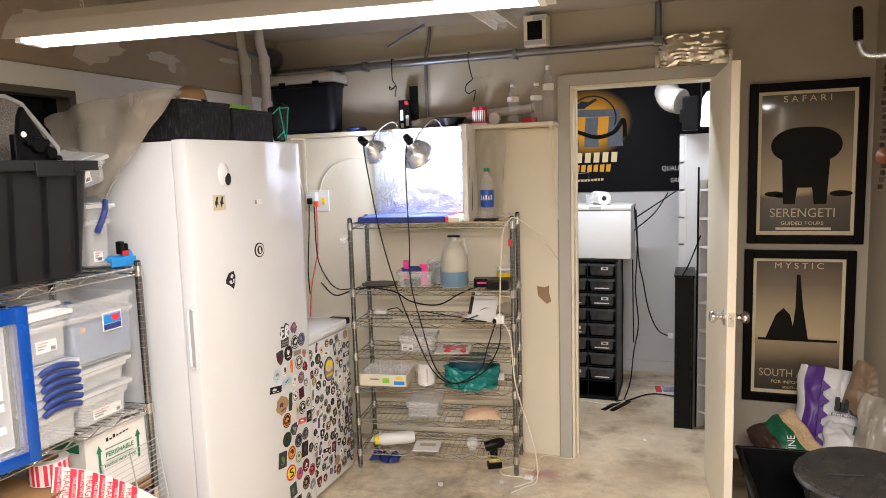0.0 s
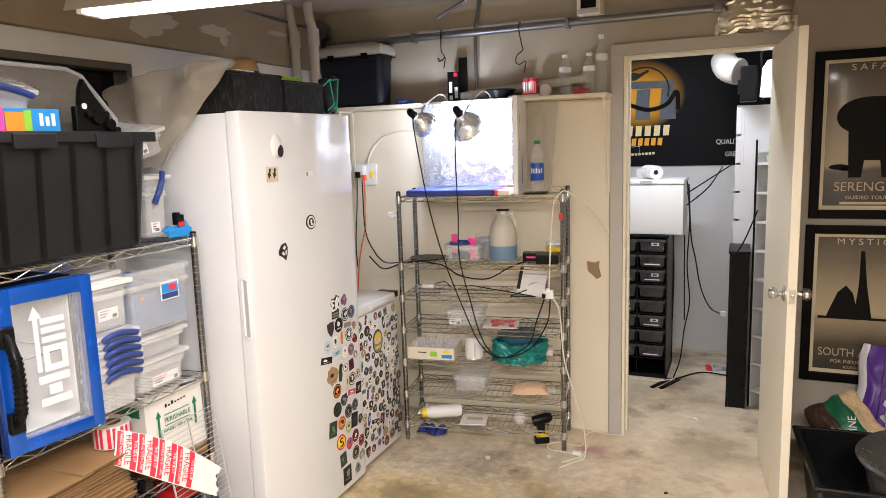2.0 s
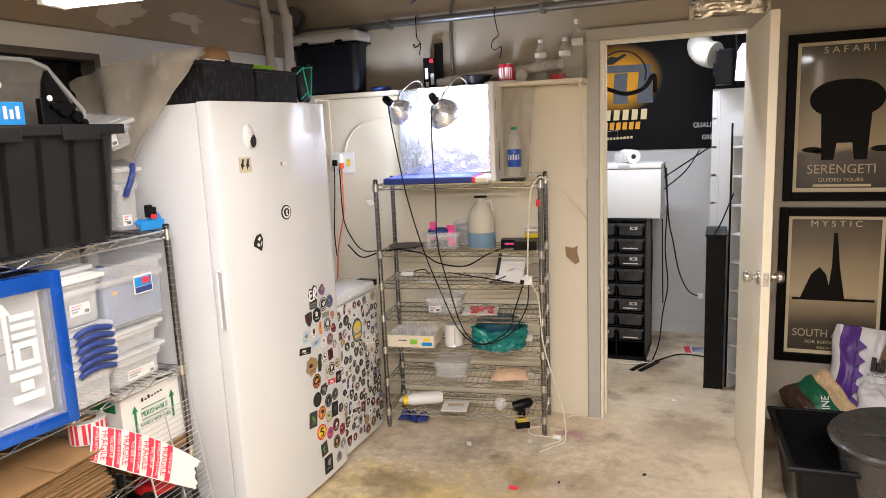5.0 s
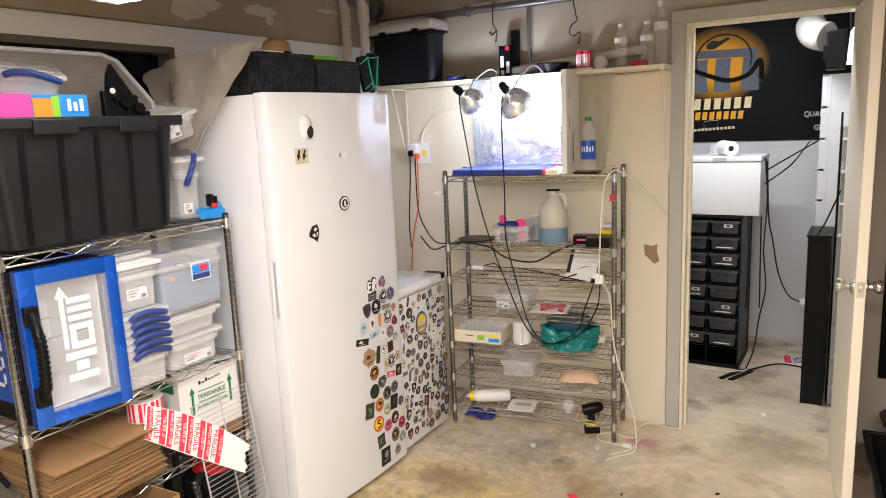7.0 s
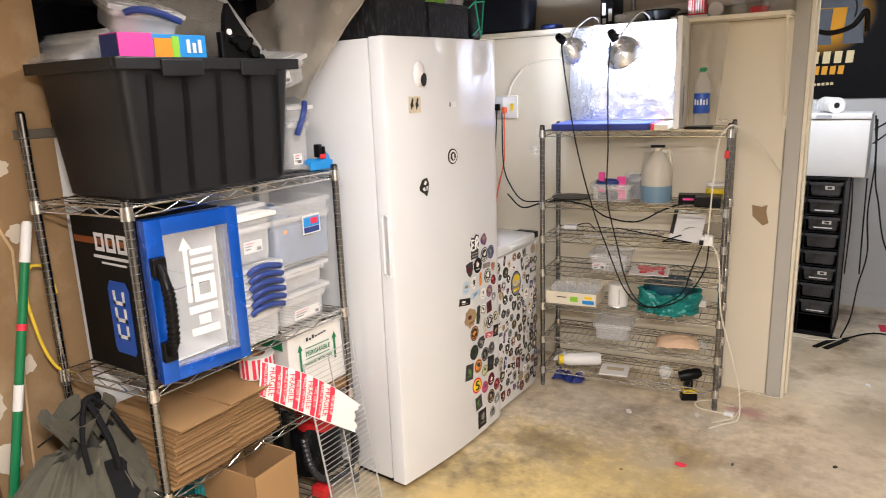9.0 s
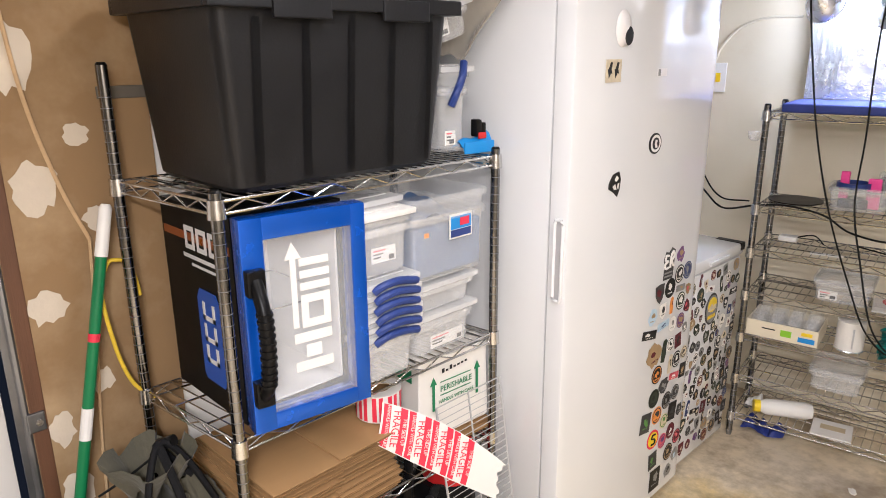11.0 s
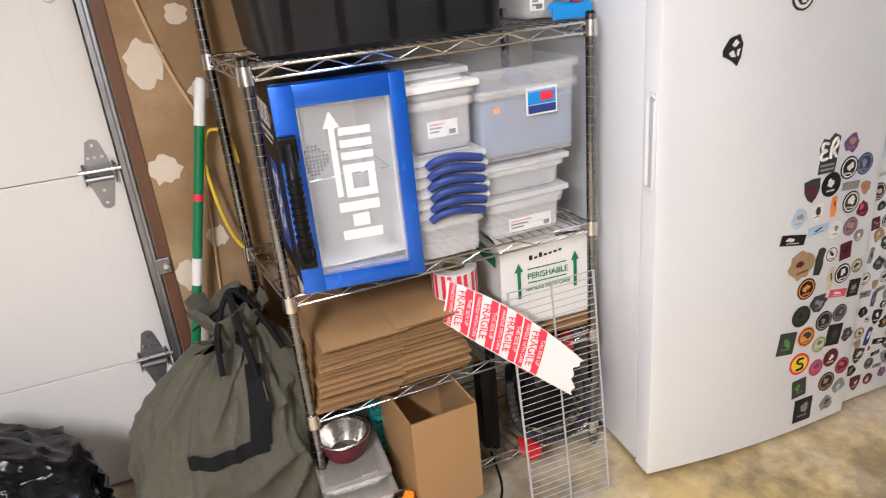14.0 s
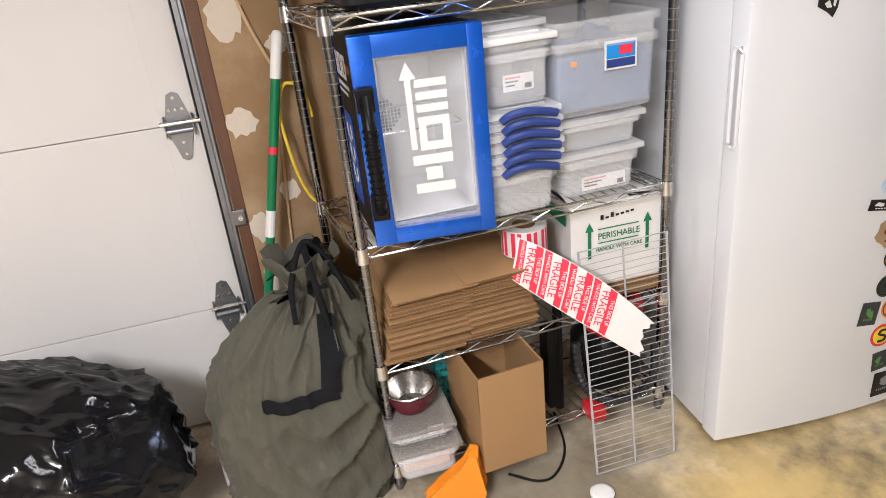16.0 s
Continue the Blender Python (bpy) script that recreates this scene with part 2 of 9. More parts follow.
M["twine"] = material("tan_cord", (0.52, 0.36, 0.20), 0.8, vary=0.2, scale=60)
M["canvas"] = material("olive_canvas", (0.068, 0.063, 0.043), 0.85, vary=0.38, scale=7, bump=0.9, bump_scale=75, second=(0.105, 0.092, 0.064), second_at=0.66, second_scale=24, soft=0.07, sheen=0.1, stretch=(1, 1, 0.45))
M["webbing"] = material("black_webbing", (0.010, 0.010, 0.011), 0.85, spec=0.10, vary=0.3, scale=60, bump=0.3, bump_scale=300)
M["trash"] = material("black_bin_liner", (0.006, 0.006, 0.007), 0.12, vary=0.3, scale=8, bump=0.5, bump_scale=20, rough_vary=0.04, spec=0.45)
M["orange"] = material("orange_plastic", (0.80, 0.27, 0.012), 0.4, vary=0.06, scale=10)
M["teal"] = material("teal_plastic", (0.02, 0.24, 0.25), 0.4, vary=0.15, scale=14)
M["teal_deep"] = material("deep_teal_plastic", (0.012, 0.065, 0.10), 0.35, vary=0.15, scale=14)
M["teal_bag"] = material("teal_plastic_bag", (0.012, 0.20, 0.18), 0.3, vary=0.3, scale=14, bump=0.4, bump_scale=50)
M["rubber_cord"] = material("black_cord", (0.008, 0.009, 0.009), 0.5, spec=0.2)
M["white_cord"] = material("white_cord", (0.72, 0.66, 0.54), 0.5)
M["orange_cord"] = material("orange_cord", (0.75, 0.13, 0.04), 0.5)
M["wood"] = material("brown_wood", (0.11, 0.05, 0.025), 0.55, vary=0.35, scale=5, stretch=(8, 8, 0.7), bump=0.2, bump_scale=60)
M["pvc"] = material("white_pvc_pipe", (0.55, 0.52, 0.47), 0.45, vary=0.06, scale=6)
M["vinyl"] = material("translucent_vinyl", (0.46, 0.41, 0.33), 0.25, vary=0.20, scale=5, trans=0.0, alpha=0.60, bump=0.12, bump_scale=12, stretch=(1.4, 1, 0.6))
M["window_trim"] = material("dark_window_trim", (0.10, 0.088, 0.07), 0.6, vary=0.15, scale=8)
M["smoke_lid"] = material("smoky_clear_lid", (0.30, 0.275, 0.24), 0.25, vary=0.15, scale=5, alpha=0.50)
M["drape"] = material("milky_drape_vinyl", (0.36, 0.32, 0.26), 0.26, vary=0.30, scale=6, alpha=0.66, bump=0.15, bump_scale=16, stretch=(1.2, 1, 0.6), coat=0.2)
M["tote"] = material("black_tote_plastic", (0.011, 0.011, 0.0122), 0.38, spec=0.34, vary=0.3, scale=9, bump=0.10, bump_scale=170)
M["cooler_liner"] = material("white_cooler_liner", (0.88, 0.88, 0.88), 0.45, vary=0.05, scale=6)
M["post_chrome"] = material("dark_chrome_post", (0.22, 0.22, 0.225), 0.12, metal=1.0, vary=0.2, scale=30, rough_vary=0.06)
M["cooler_navy"] = material("navy_black_plastic", (0.007, 0.009, 0.016), 0.38, spec=0.35, vary=0.3, scale=8)
M["hose_dark"] = material("dark_ribbed_hose", (0.022, 0.022, 0.024), 0.35, vary=0.2, scale=14)
M["lamp_white"] = material("lit_white_plastic", (0.85, 0.85, 0.85), 0.4, emit=(1.0, 0.98, 0.96), emit_strength=1.1)
M["clear"] = material("clear_plastic", (0.90, 0.91, 0.92), 0.12, vary=0.03, scale=8, alpha=0.18, rough_vary=0.05)
M["bottle"] = material("clear_bottle_plastic", (0.88, 0.90, 0.92), 0.06, vary=0.04, scale=30, alpha=0.13, rough_vary=0.03, spec=0.9)
M["frost"] = material("frosted_plastic", (0.93, 0.94, 0.95), 0.20, vary=0.05, scale=8, alpha=0.26, rough_vary=0.05)
M["milky"] = material("milky_lid", (0.92, 0.92, 0.915), 0.28, vary=0.04, scale=8, alpha=0.40)
M["blue_cloth"] = material("blue_contents", (0.07, 0.13, 0.26), 0.8, vary=0.3, scale=8, bump=0.3, bump_scale=30)
M["pink"] = material("pink_plastic", (0.80, 0.06, 0.30), 0.45)
M["cyan"] = material("cyan_print", (0.02, 0.24, 0.62), 0.45, vary=0.15, scale=15)
M["magenta"] = material("magenta_print", (0.80, 0.05, 0.35), 0.45)
M["lime"] = material("lime_plastic", (0.25, 0.55, 0.03), 0.45)
M["mint"] = material("mint_edge", (0.03, 0.50, 0.30), 0.6)
M["cap_tan"] = material("tan_cap", (0.34, 0.20, 0.085), 0.8)
M["hdpe"] = material("natural_jug", (0.62, 0.58, 0.48), 0.4, vary=0.06, scale=8, alpha=0.8)
M["blue_fluid"] = material("blue_fluid", (0.16, 0.26, 0.36), 0.3)
M["purple"] = material("purple_print", (0.10, 0.035, 0.24), 0.42, vary=0.1, scale=12, bump=0.15, bump_scale=30)
M["feed_white"] = material("white_feed_bag", (0.74, 0.72, 0.72), 0.42, vary=0.05, scale=10, bump=0.2, bump_scale=24)
M["feed_brown"] = material("brown_feed_bag", (0.22, 0.15, 0.09), 0.5, vary=0.15, scale=9, bump=0.2, bump_scale=24)
M["pellets"] = material("pale_bedding", (0.60, 0.43, 0.24), 0.85, vary=0.45, scale=90, bump=0.8, bump_scale=120)
M["dark_green"] = material("dark_green_print", (0.012, 0.11, 0.05), 0.4, vary=0.2, scale=12, bump=0.2, bump_scale=24)
M["bark"] = material("bark_through_bag", (0.05, 0.028, 0.02), 0.35, vary=0.6, scale=40, bump=0.5, bump_scale=60)
M["bin_grey"] = material("charcoal_tub", (0.050, 0.047, 0.044), 0.26, vary=0.35, scale=8, bump=0.25, bump_scale=60, second=(0.09, 0.085, 0.08), second_at=0.68, second_scale=9)
M["drawer"] = material("smoky_drawer", (0.050, 0.050, 0.053), 0.28, spec=0.3, vary=0.2, scale=12)
M["night"] = material("dark_window_glass", (0.003, 0.003, 0.004), 0.05, spec=0.3, vary=0.1, scale=3)
M["glass"] = material("cabinet_glass", (0.9, 0.92, 0.93), 0.04, alpha=0.14, vary=0.02, rough_vary=0.02)
M["grey_liner"] = material("pale_grey_liner", (0.60, 0.60, 0.61), 0.45, vary=0.08, scale=6)
M["poster_frame"] = material("black_poster_frame", (0.005, 0.004, 0.003), 0.45, spec=0.08, vary=0.3, scale=14)
M["mount"] = material("cream_mount", (0.66, 0.56, 0.36), 0.6)
M["poster_dark"] = material("dark_sepia_ink", (0.009, 0.007, 0.005), 0.55, spec=0.12, vary=0.3, scale=9)
M["poster_letter"] = material("pale_outline_ink", (0.50, 0.41, 0.27), 0.5)
M["poster_line"] = material("pale_sepia_ink", (0.62, 0.50, 0.30), 0.5)
M["tube"] = material("lit_tube_cover", (0.9, 0.9, 0.88), 0.4, emit=(1.0, 0.93, 0.82), emit_strength=9.0)
M["upper"] = material("dim_drywall", (0.29, 0.225, 0.15), 0.85, vary=0.12, scale=3, second=(0.38, 0.33, 0.25), second_at=0.60, second_scale=2.6, bump=0.1, bump_scale=120)
M["mud_old"] = material("old_mud", (0.46, 0.40, 0.31), 0.85, vary=0.15, scale=14, bump=0.2, bump_scale=60)
M["label_blue"] = material("deep_blue_label", (0.015, 0.07, 0.36), 0.35)
M["reflector"] = material("amber_reflector", (0.22, 0.06, 0.015), 0.3)
M["pale_lid"] = material("pale_grey_lid", (0.50, 0.49, 0.46), 0.45)
M["hood"] = material("painted_light_hood", (0.36, 0.33, 0.28), 0.5, vary=0.06, scale=5)
M["grid"] = material("coated_grid_wire", (0.50, 0.50, 0.50), 0.35, metal=0.3)
M["bulb"] = material("lit_bulb", (0.9, 0.9, 0.9), 0.4, emit=(0.86, 0.90, 1.0), emit_strength=40.0)
M["brass"] = material("worn_brass", (0.45, 0.30, 0.12), 0.4, metal=0.9)
M["bowl_red"] = material("maroon_enamel", (0.10, 0.012, 0.02), 0.35)
M["peach"] = material("pale_tan_bag", (0.62, 0.42, 0.27), 0.6, vary=0.1, scale=20, bump=0.3, bump_scale=30)
M["yellow"] = material("yellow_plastic", (0.80, 0.58, 0.01), 0.4)
M["black_banner"] = material("black_vinyl_banner", (0.005, 0.005, 0.006), 0.5, spec=0.12, vary=0.3, scale=4)
M["banner_amber"] = material("amber_print", (0.78, 0.36, 0.015), 0.5, vary=0.25, scale=6)


def glow_print(name, mid, rim):
    """Print that fades outwards from its middle."""
    mt = material(name, mid, 0.5, spec=0.2)
    nt = mt.node_tree
    co = nt.nodes.new("ShaderNodeTexCoord")
    sb = nt.nodes.new("ShaderNodeVectorMath")
    sb.operation = "SUBTRACT"
    sb.inputs[1].default_value = (0.5, 0.5, 0.5)
    nt.links.new(co.outputs["Generated"], sb.inputs[0])
    fl = nt.nodes.new("ShaderNodeVectorMath")
    fl.operation = "MULTIPLY"
    fl.inputs[1].default_value = (1, 0, 1)
    nt.links.new(sb.outputs[0], fl.inputs[0])
    ln = nt.nodes.new("ShaderNodeVectorMath")
    ln.operation = "LENGTH"
    nt.links.new(fl.outputs[0], ln.inputs[0])
    rp = nt.nodes.new("ShaderNodeValToRGB")
    e = rp.color_ramp.elements
    e[0].position, e[0].color = 0.22, (*mid, 1)
    e[1].position, e[1].color = 0.49, (*rim, 1)
    nt.links.new(ln.outputs["Value"], rp.inputs[0])
    nt.links.new(rp.outputs[0], nt.nodes["Principled BSDF"].inputs["Base Color"])
    return mt


M["banner_glow"] = glow_print("amber_fading_print", (0.78, 0.36, 0.015), (0.006, 0.006, 0.006))
M["banner_stone"] = material("grey_blue_print", (0.10, 0.115, 0.14), 0.55, vary=0.5, scale=14)
M["banner_cream"] = material("cream_print", (0.80, 0.66, 0.36), 0.5)
M["hole"] = material("torn_paper_brown", (0.30, 0.20, 0.11), 0.85)
M["outside"] = material("night_outside", (0.003, 0.003, 0.005), 0.9)


def concrete():
    """Stained garage slab: grey cement, dark patches, an ochre spill, scuffs and fine grain."""
    mt = material("stained_concrete", (0.70, 0.57, 0.41), 0.36, vary=0.50, scale=3.2, bump=0.10, bump_scale=90, second=(0.26, 0.19, 0.125), second_at=0.57, second_scale=2.6, soft=0.07, rough_vary=0.16)
    nt = mt.node_tree
    L = nt.links.new
    b = nt.nodes["Principled BSDF"]
    geo = nt.nodes.new("ShaderNodeTexCoord")
    link = b.inputs["Base Color"].links[0]
    base = link.from_socket

    def patch(base, centre, size, colour, amount, grain):
        sub = nt.nodes.new("ShaderNodeMapping")
        sub.vector_type = "TEXTURE"
        sub.inputs["Location"].default_value = (*centre, 0)
        sub.inputs["Scale"].default_value = (*size, 1)
        L(geo.outputs["Object"], sub.inputs["Vector"])
        ln = nt.nodes.new("ShaderNodeVectorMath")
        ln.operation = "LENGTH"
        L(sub.outputs[0], ln.inputs[0])
        nz = nt.nodes.new("ShaderNodeTexNoise")
        nz.inputs["Scale"].default_value, nz.inputs["Detail"].default_value, nz.inputs["Roughness"].default_value = grain, 7, 0.65
        L(geo.outputs["Object"], nz.inputs["Vector"])
        ad = nt.nodes.new("ShaderNodeMath")
        ad.operation = "MULTIPLY_ADD"
        ad.inputs[1].default_value = 1.9
        L(nz.outputs["Fac"], ad.inputs[0])
        L(ln.outputs["Value"], ad.inputs[2])
        mr = nt.nodes.new("ShaderNodeMapRange")
        mr.inputs["From Min"].default_value, mr.inputs["From Max"].default_value = 1.9, 1.25
        mr.inputs["To Min"].default_value, mr.inputs["To Max"].default_value = 0, amount
        L(ad.outputs[0], mr.inputs["Value"])
        mx = nt.nodes.new("ShaderNodeMix")
        mx.data_type = "RGBA"
        L(mr.outputs[0], mx.inputs["Factor"])
        L(base, mx.inputs["A"])
        mx.inputs["B"].default_value = (*colour, 1)
        return mx.outputs["Result"]

    base = patch(base, (-0.55, 3.00), (0.95, 0.80), (0.78, 0.57, 0.20), 0.90, 3.5)
    base = patch(base, (-0.70, 2.55), (0.55, 0.35), (0.62, 0.47, 0.20), 0.6, 4.5)
    base = patch(base, (-0.75, 3.75), (0.35, 0.35), (0.58, 0.53, 0.46), 0.55, 6)
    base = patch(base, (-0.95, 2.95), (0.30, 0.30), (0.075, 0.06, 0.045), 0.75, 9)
    base = patch(base, (0.30, 3.55), (0.40, 0.28), (0.52, 0.43, 0.31), 0.55, 5)
    base = patch(base, (0.20, 5.10), (0.60, 0.50), (0.33, 0.24, 0.13), 0.5, 4)
    base = patch(base, (-0.13, 4.13), (0.12, 0.08), (0.36, 0.07, 0.16), 0.7, 11)
    base = patch(base, (-0.25, 3.95), (0.30, 0.16), (0.60, 0.56, 0.48), 0.6, 8)
    base = patch(base, (-0.15, 3.0), (0.45, 0.40), (0.16, 0.12, 0.08), 0.6, 6)
    base = patch(base, (-0.80, 3.35), (0.25, 0.18), (0.12, 0.09, 0.06), 0.6, 9)
    base = patch(base, (0.45, 4.3), (0.35, 0.30), (0.20, 0.15, 0.10), 0.55, 6)
    base = patch(base, (-1.00, 2.30), (0.30, 0.35), (0.52, 0.44, 0.32), 0.6, 6)
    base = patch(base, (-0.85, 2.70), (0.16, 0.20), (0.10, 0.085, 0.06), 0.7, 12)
    base = patch(base, (-0.30, 3.20), (1.20, 1.10), (0.17, 0.125, 0.07), 0.55, 17)
    base = patch(base, (-0.50, 2.60), (0.95, 0.80), (0.74, 0.56, 0.22), 0.6, 13)
    base = patch(base, (-0.45, 2.20), (0.55, 0.60), (0.13, 0.115, 0.07), 0.6, 11)
    base = patch(base, (0.40, 4.10), (0.90, 1.20), (0.50, 0.38, 0.24), 0.4, 21)
    # darker ground along the side rack and the bags
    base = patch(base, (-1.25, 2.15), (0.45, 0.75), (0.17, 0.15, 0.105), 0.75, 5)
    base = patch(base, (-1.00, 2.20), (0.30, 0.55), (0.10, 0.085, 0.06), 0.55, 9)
    base = patch(base, (-0.95, 2.75), (0.22, 0.30), (0.62, 0.44, 0.16), 0.75, 10)
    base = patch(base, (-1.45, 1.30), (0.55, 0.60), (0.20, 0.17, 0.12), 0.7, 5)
    L(base, b.inputs["Base Color"])
    b.inputs["Coat Weight"].default_value, b.inputs["Coat Roughness"].default_value = 0.15, 0.35
    return mt


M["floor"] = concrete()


# ---- large structure ----
BACK, LEFT, RIGHT, CEIL = 4.40, -1.87, 1.41, 2.46


def structure(name, bm, mat, label, category):
    return tagged(part(name, bm, mat), label, category, kind="structure")


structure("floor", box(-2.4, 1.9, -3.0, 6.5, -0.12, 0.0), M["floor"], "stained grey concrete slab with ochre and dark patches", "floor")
b = box(LEFT - 0.12, 0.0 - 0.012, BACK, BACK + 0.12, 0, CEIL)
box(0.727, RIGHT + 0.12, BACK, BACK + 0.12, 0, CEIL, bm=b)
box(-0.012, 0.727, BACK, BACK + 0.12, 2.075, CEIL, bm=b)
wall_back = structure("wall_back", b, M["wall"], "taupe painted wall with a doorway to the back room", "wall")
structure("wall_panel", box(-1.865, -0.085, BACK - 0.006, BACK - 0.001, 0.0, 1.862), M["cream"], "cream painted lower panel of the back wall", "wall panel")
# left wall beside the overhead door, with a window high up
b = box(LEFT - 0.12, LEFT, 1.52, BACK, 0, 1.52)
box(LEFT - 0.12, LEFT, 1.52, 1.78, 1.52, 2.03, bm=b)
box(LEFT - 0.12, LEFT, 2.90, BACK, 1.52, 2.03, bm=b)
box(LEFT - 0.12, LEFT, 1.52, BACK, 2.03, CEIL, bm=b)
structure("wall_left", b, M["white_wall"], "pale painted side wall with a dark window", "wall")
structure("drywall_panel", box(LEFT + 0.001, LEFT + 0.014, 1.52, 1.90, 0.0, 2.10), M["kraft"], "bare brown drywall strip beside the overhead door", "wall panel")
structure("drywall_upper", box(LEFT + 0.001, LEFT + 0.05, 1.0, 4.395, 2.118, CEIL - 0.001), M["upper"], "unpainted brown drywall above the window with mud patches", "wall panel")
structure("wall_header", box(LEFT - 0.12, LEFT, -2.9, 1.52, 2.12, CEIL), M["white_wall"], "pale wall over the overhead door", "wall")
structure("wall_right", box(RIGHT, RIGHT + 0.12, -2.9, BACK, 0, CEIL), M["wall"], "taupe painted side wall", "wall")
structure("wall_near", box(LEFT - 0.12, RIGHT + 0.12, -3.0, -2.9, 0, CEIL), M["wall"], "plain taupe wall behind", "wall")
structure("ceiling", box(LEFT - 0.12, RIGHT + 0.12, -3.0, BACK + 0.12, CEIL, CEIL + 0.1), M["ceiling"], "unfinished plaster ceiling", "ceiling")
# the back room
structure("wall_room_back", box(-1.2, 1.3, 6.20, 6.32, 0, CEIL), M["room2"], "grey-white wall of the back room", "wall")
structure("wall_room_left", box(-1.32, -1.2, BACK + 0.12, 6.32, 0, CEIL), M["room2"], "grey-white wall of the back room", "wall")
structure("wall_room_right", box(1.18, 1.30, BACK + 0.12, 6.32, 0, CEIL), M["room2"], "grey-white wall of the back room", "wall")
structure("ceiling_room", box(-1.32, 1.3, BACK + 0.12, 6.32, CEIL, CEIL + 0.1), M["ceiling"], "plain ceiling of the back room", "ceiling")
structure("baseboard", box(-1.2, 1.18, 6.186, 6.199, 0.0, 0.09, 0.003), M["room2"], "scuffed grey baseboard", "baseboard")


def door_frame():
    f = thing("door_frame", "grey primed door casing round an open doorway", "door frame", kind="structure")
    part("jamb", box(-0.011, 0.004, BACK - 0.012, BACK + 0.125, 0, 2.062, 0.002), M["trim_cream"], f)
    part("jamb", box(0.712, 0.726, BACK - 0.012, BACK + 0.125, 0, 2.062, 0.002), M["trim_cream"], f)
    part("head_jamb", box(-0.011, 0.726, BACK - 0.010, BACK + 0.125, 2.062, 2.074, 0.002), M["trim_cream"], f)
    part("casing", box(-0.078, -0.012, BACK - 0.020, BACK - 0.001, 0, 2.13, 0.004), M["trim_grey"], f)
    part("casing", box(0.727, 0.790, BACK - 0.020, BACK - 0.001, 0, 2.13, 0.004), M["trim_grey"], f)
    part("head_casing", box(-0.078, 0.790, BACK - 0.022, BACK - 0.001, 2.075, 2.135, 0.004), M["trim_grey"], f)
    part("door_stop", box(0.004, 0.014, BACK + 0.045, BACK + 0.08, 0, 2.06), M["trim_cream"], f)
    part("strike_plate", box(0.004, 0.0065, BACK + 0.005, BACK + 0.03, 0.93, 1.02, 0.001), M["steel"], f)


door_frame()


def door_leaf():
    d = thing("door", "cream painted wooden door standing open into the garage", "door", pose(0.722, 4.385, 0.008, 0, 0, -84.6), kind="structure")
    w, h = 0.712, 2.045
    part("leaf", box(0, w, -0.035, 0, 0, h, 0.003), M["trim_cream"], d)
    for z in (0.25, 1.0, 1.8):
        part("hinge", cyl((0, 0.006, z), (0, 0.006, z + 0.09), 0.006), M["steel"], d)
    part("latch_plate", box(w, w + 0.0015, -0.029, -0.006, 0.955, 1.015, 0.0005), M["steel"], d)
    part("latch", box(w, w + 0.010, -0.022, -0.012, 0.975, 0.995, 0.002), M["steel"], d)
    for s, y0 in ((-1, -0.035), (1, 0.0)):
        prof = [(0.0, 0.062), (0.018, 0.061), (0.025, 0.054), (0.0265, 0.045), (0.023, 0.034), (0.013, 0.026), (0.012, 0.014), (0.028, 0.009), (0.033, 0.004), (0.033, 0.0)]
        k = part("knob", lathe(prof, 20), M["steel"], d, "brushed nickel door knob", smooth=True)
        k.matrix_basis = pose(w - 0.06, y0, 0.985, -90 * s if s > 0 else 90)
    return d


door_leaf()


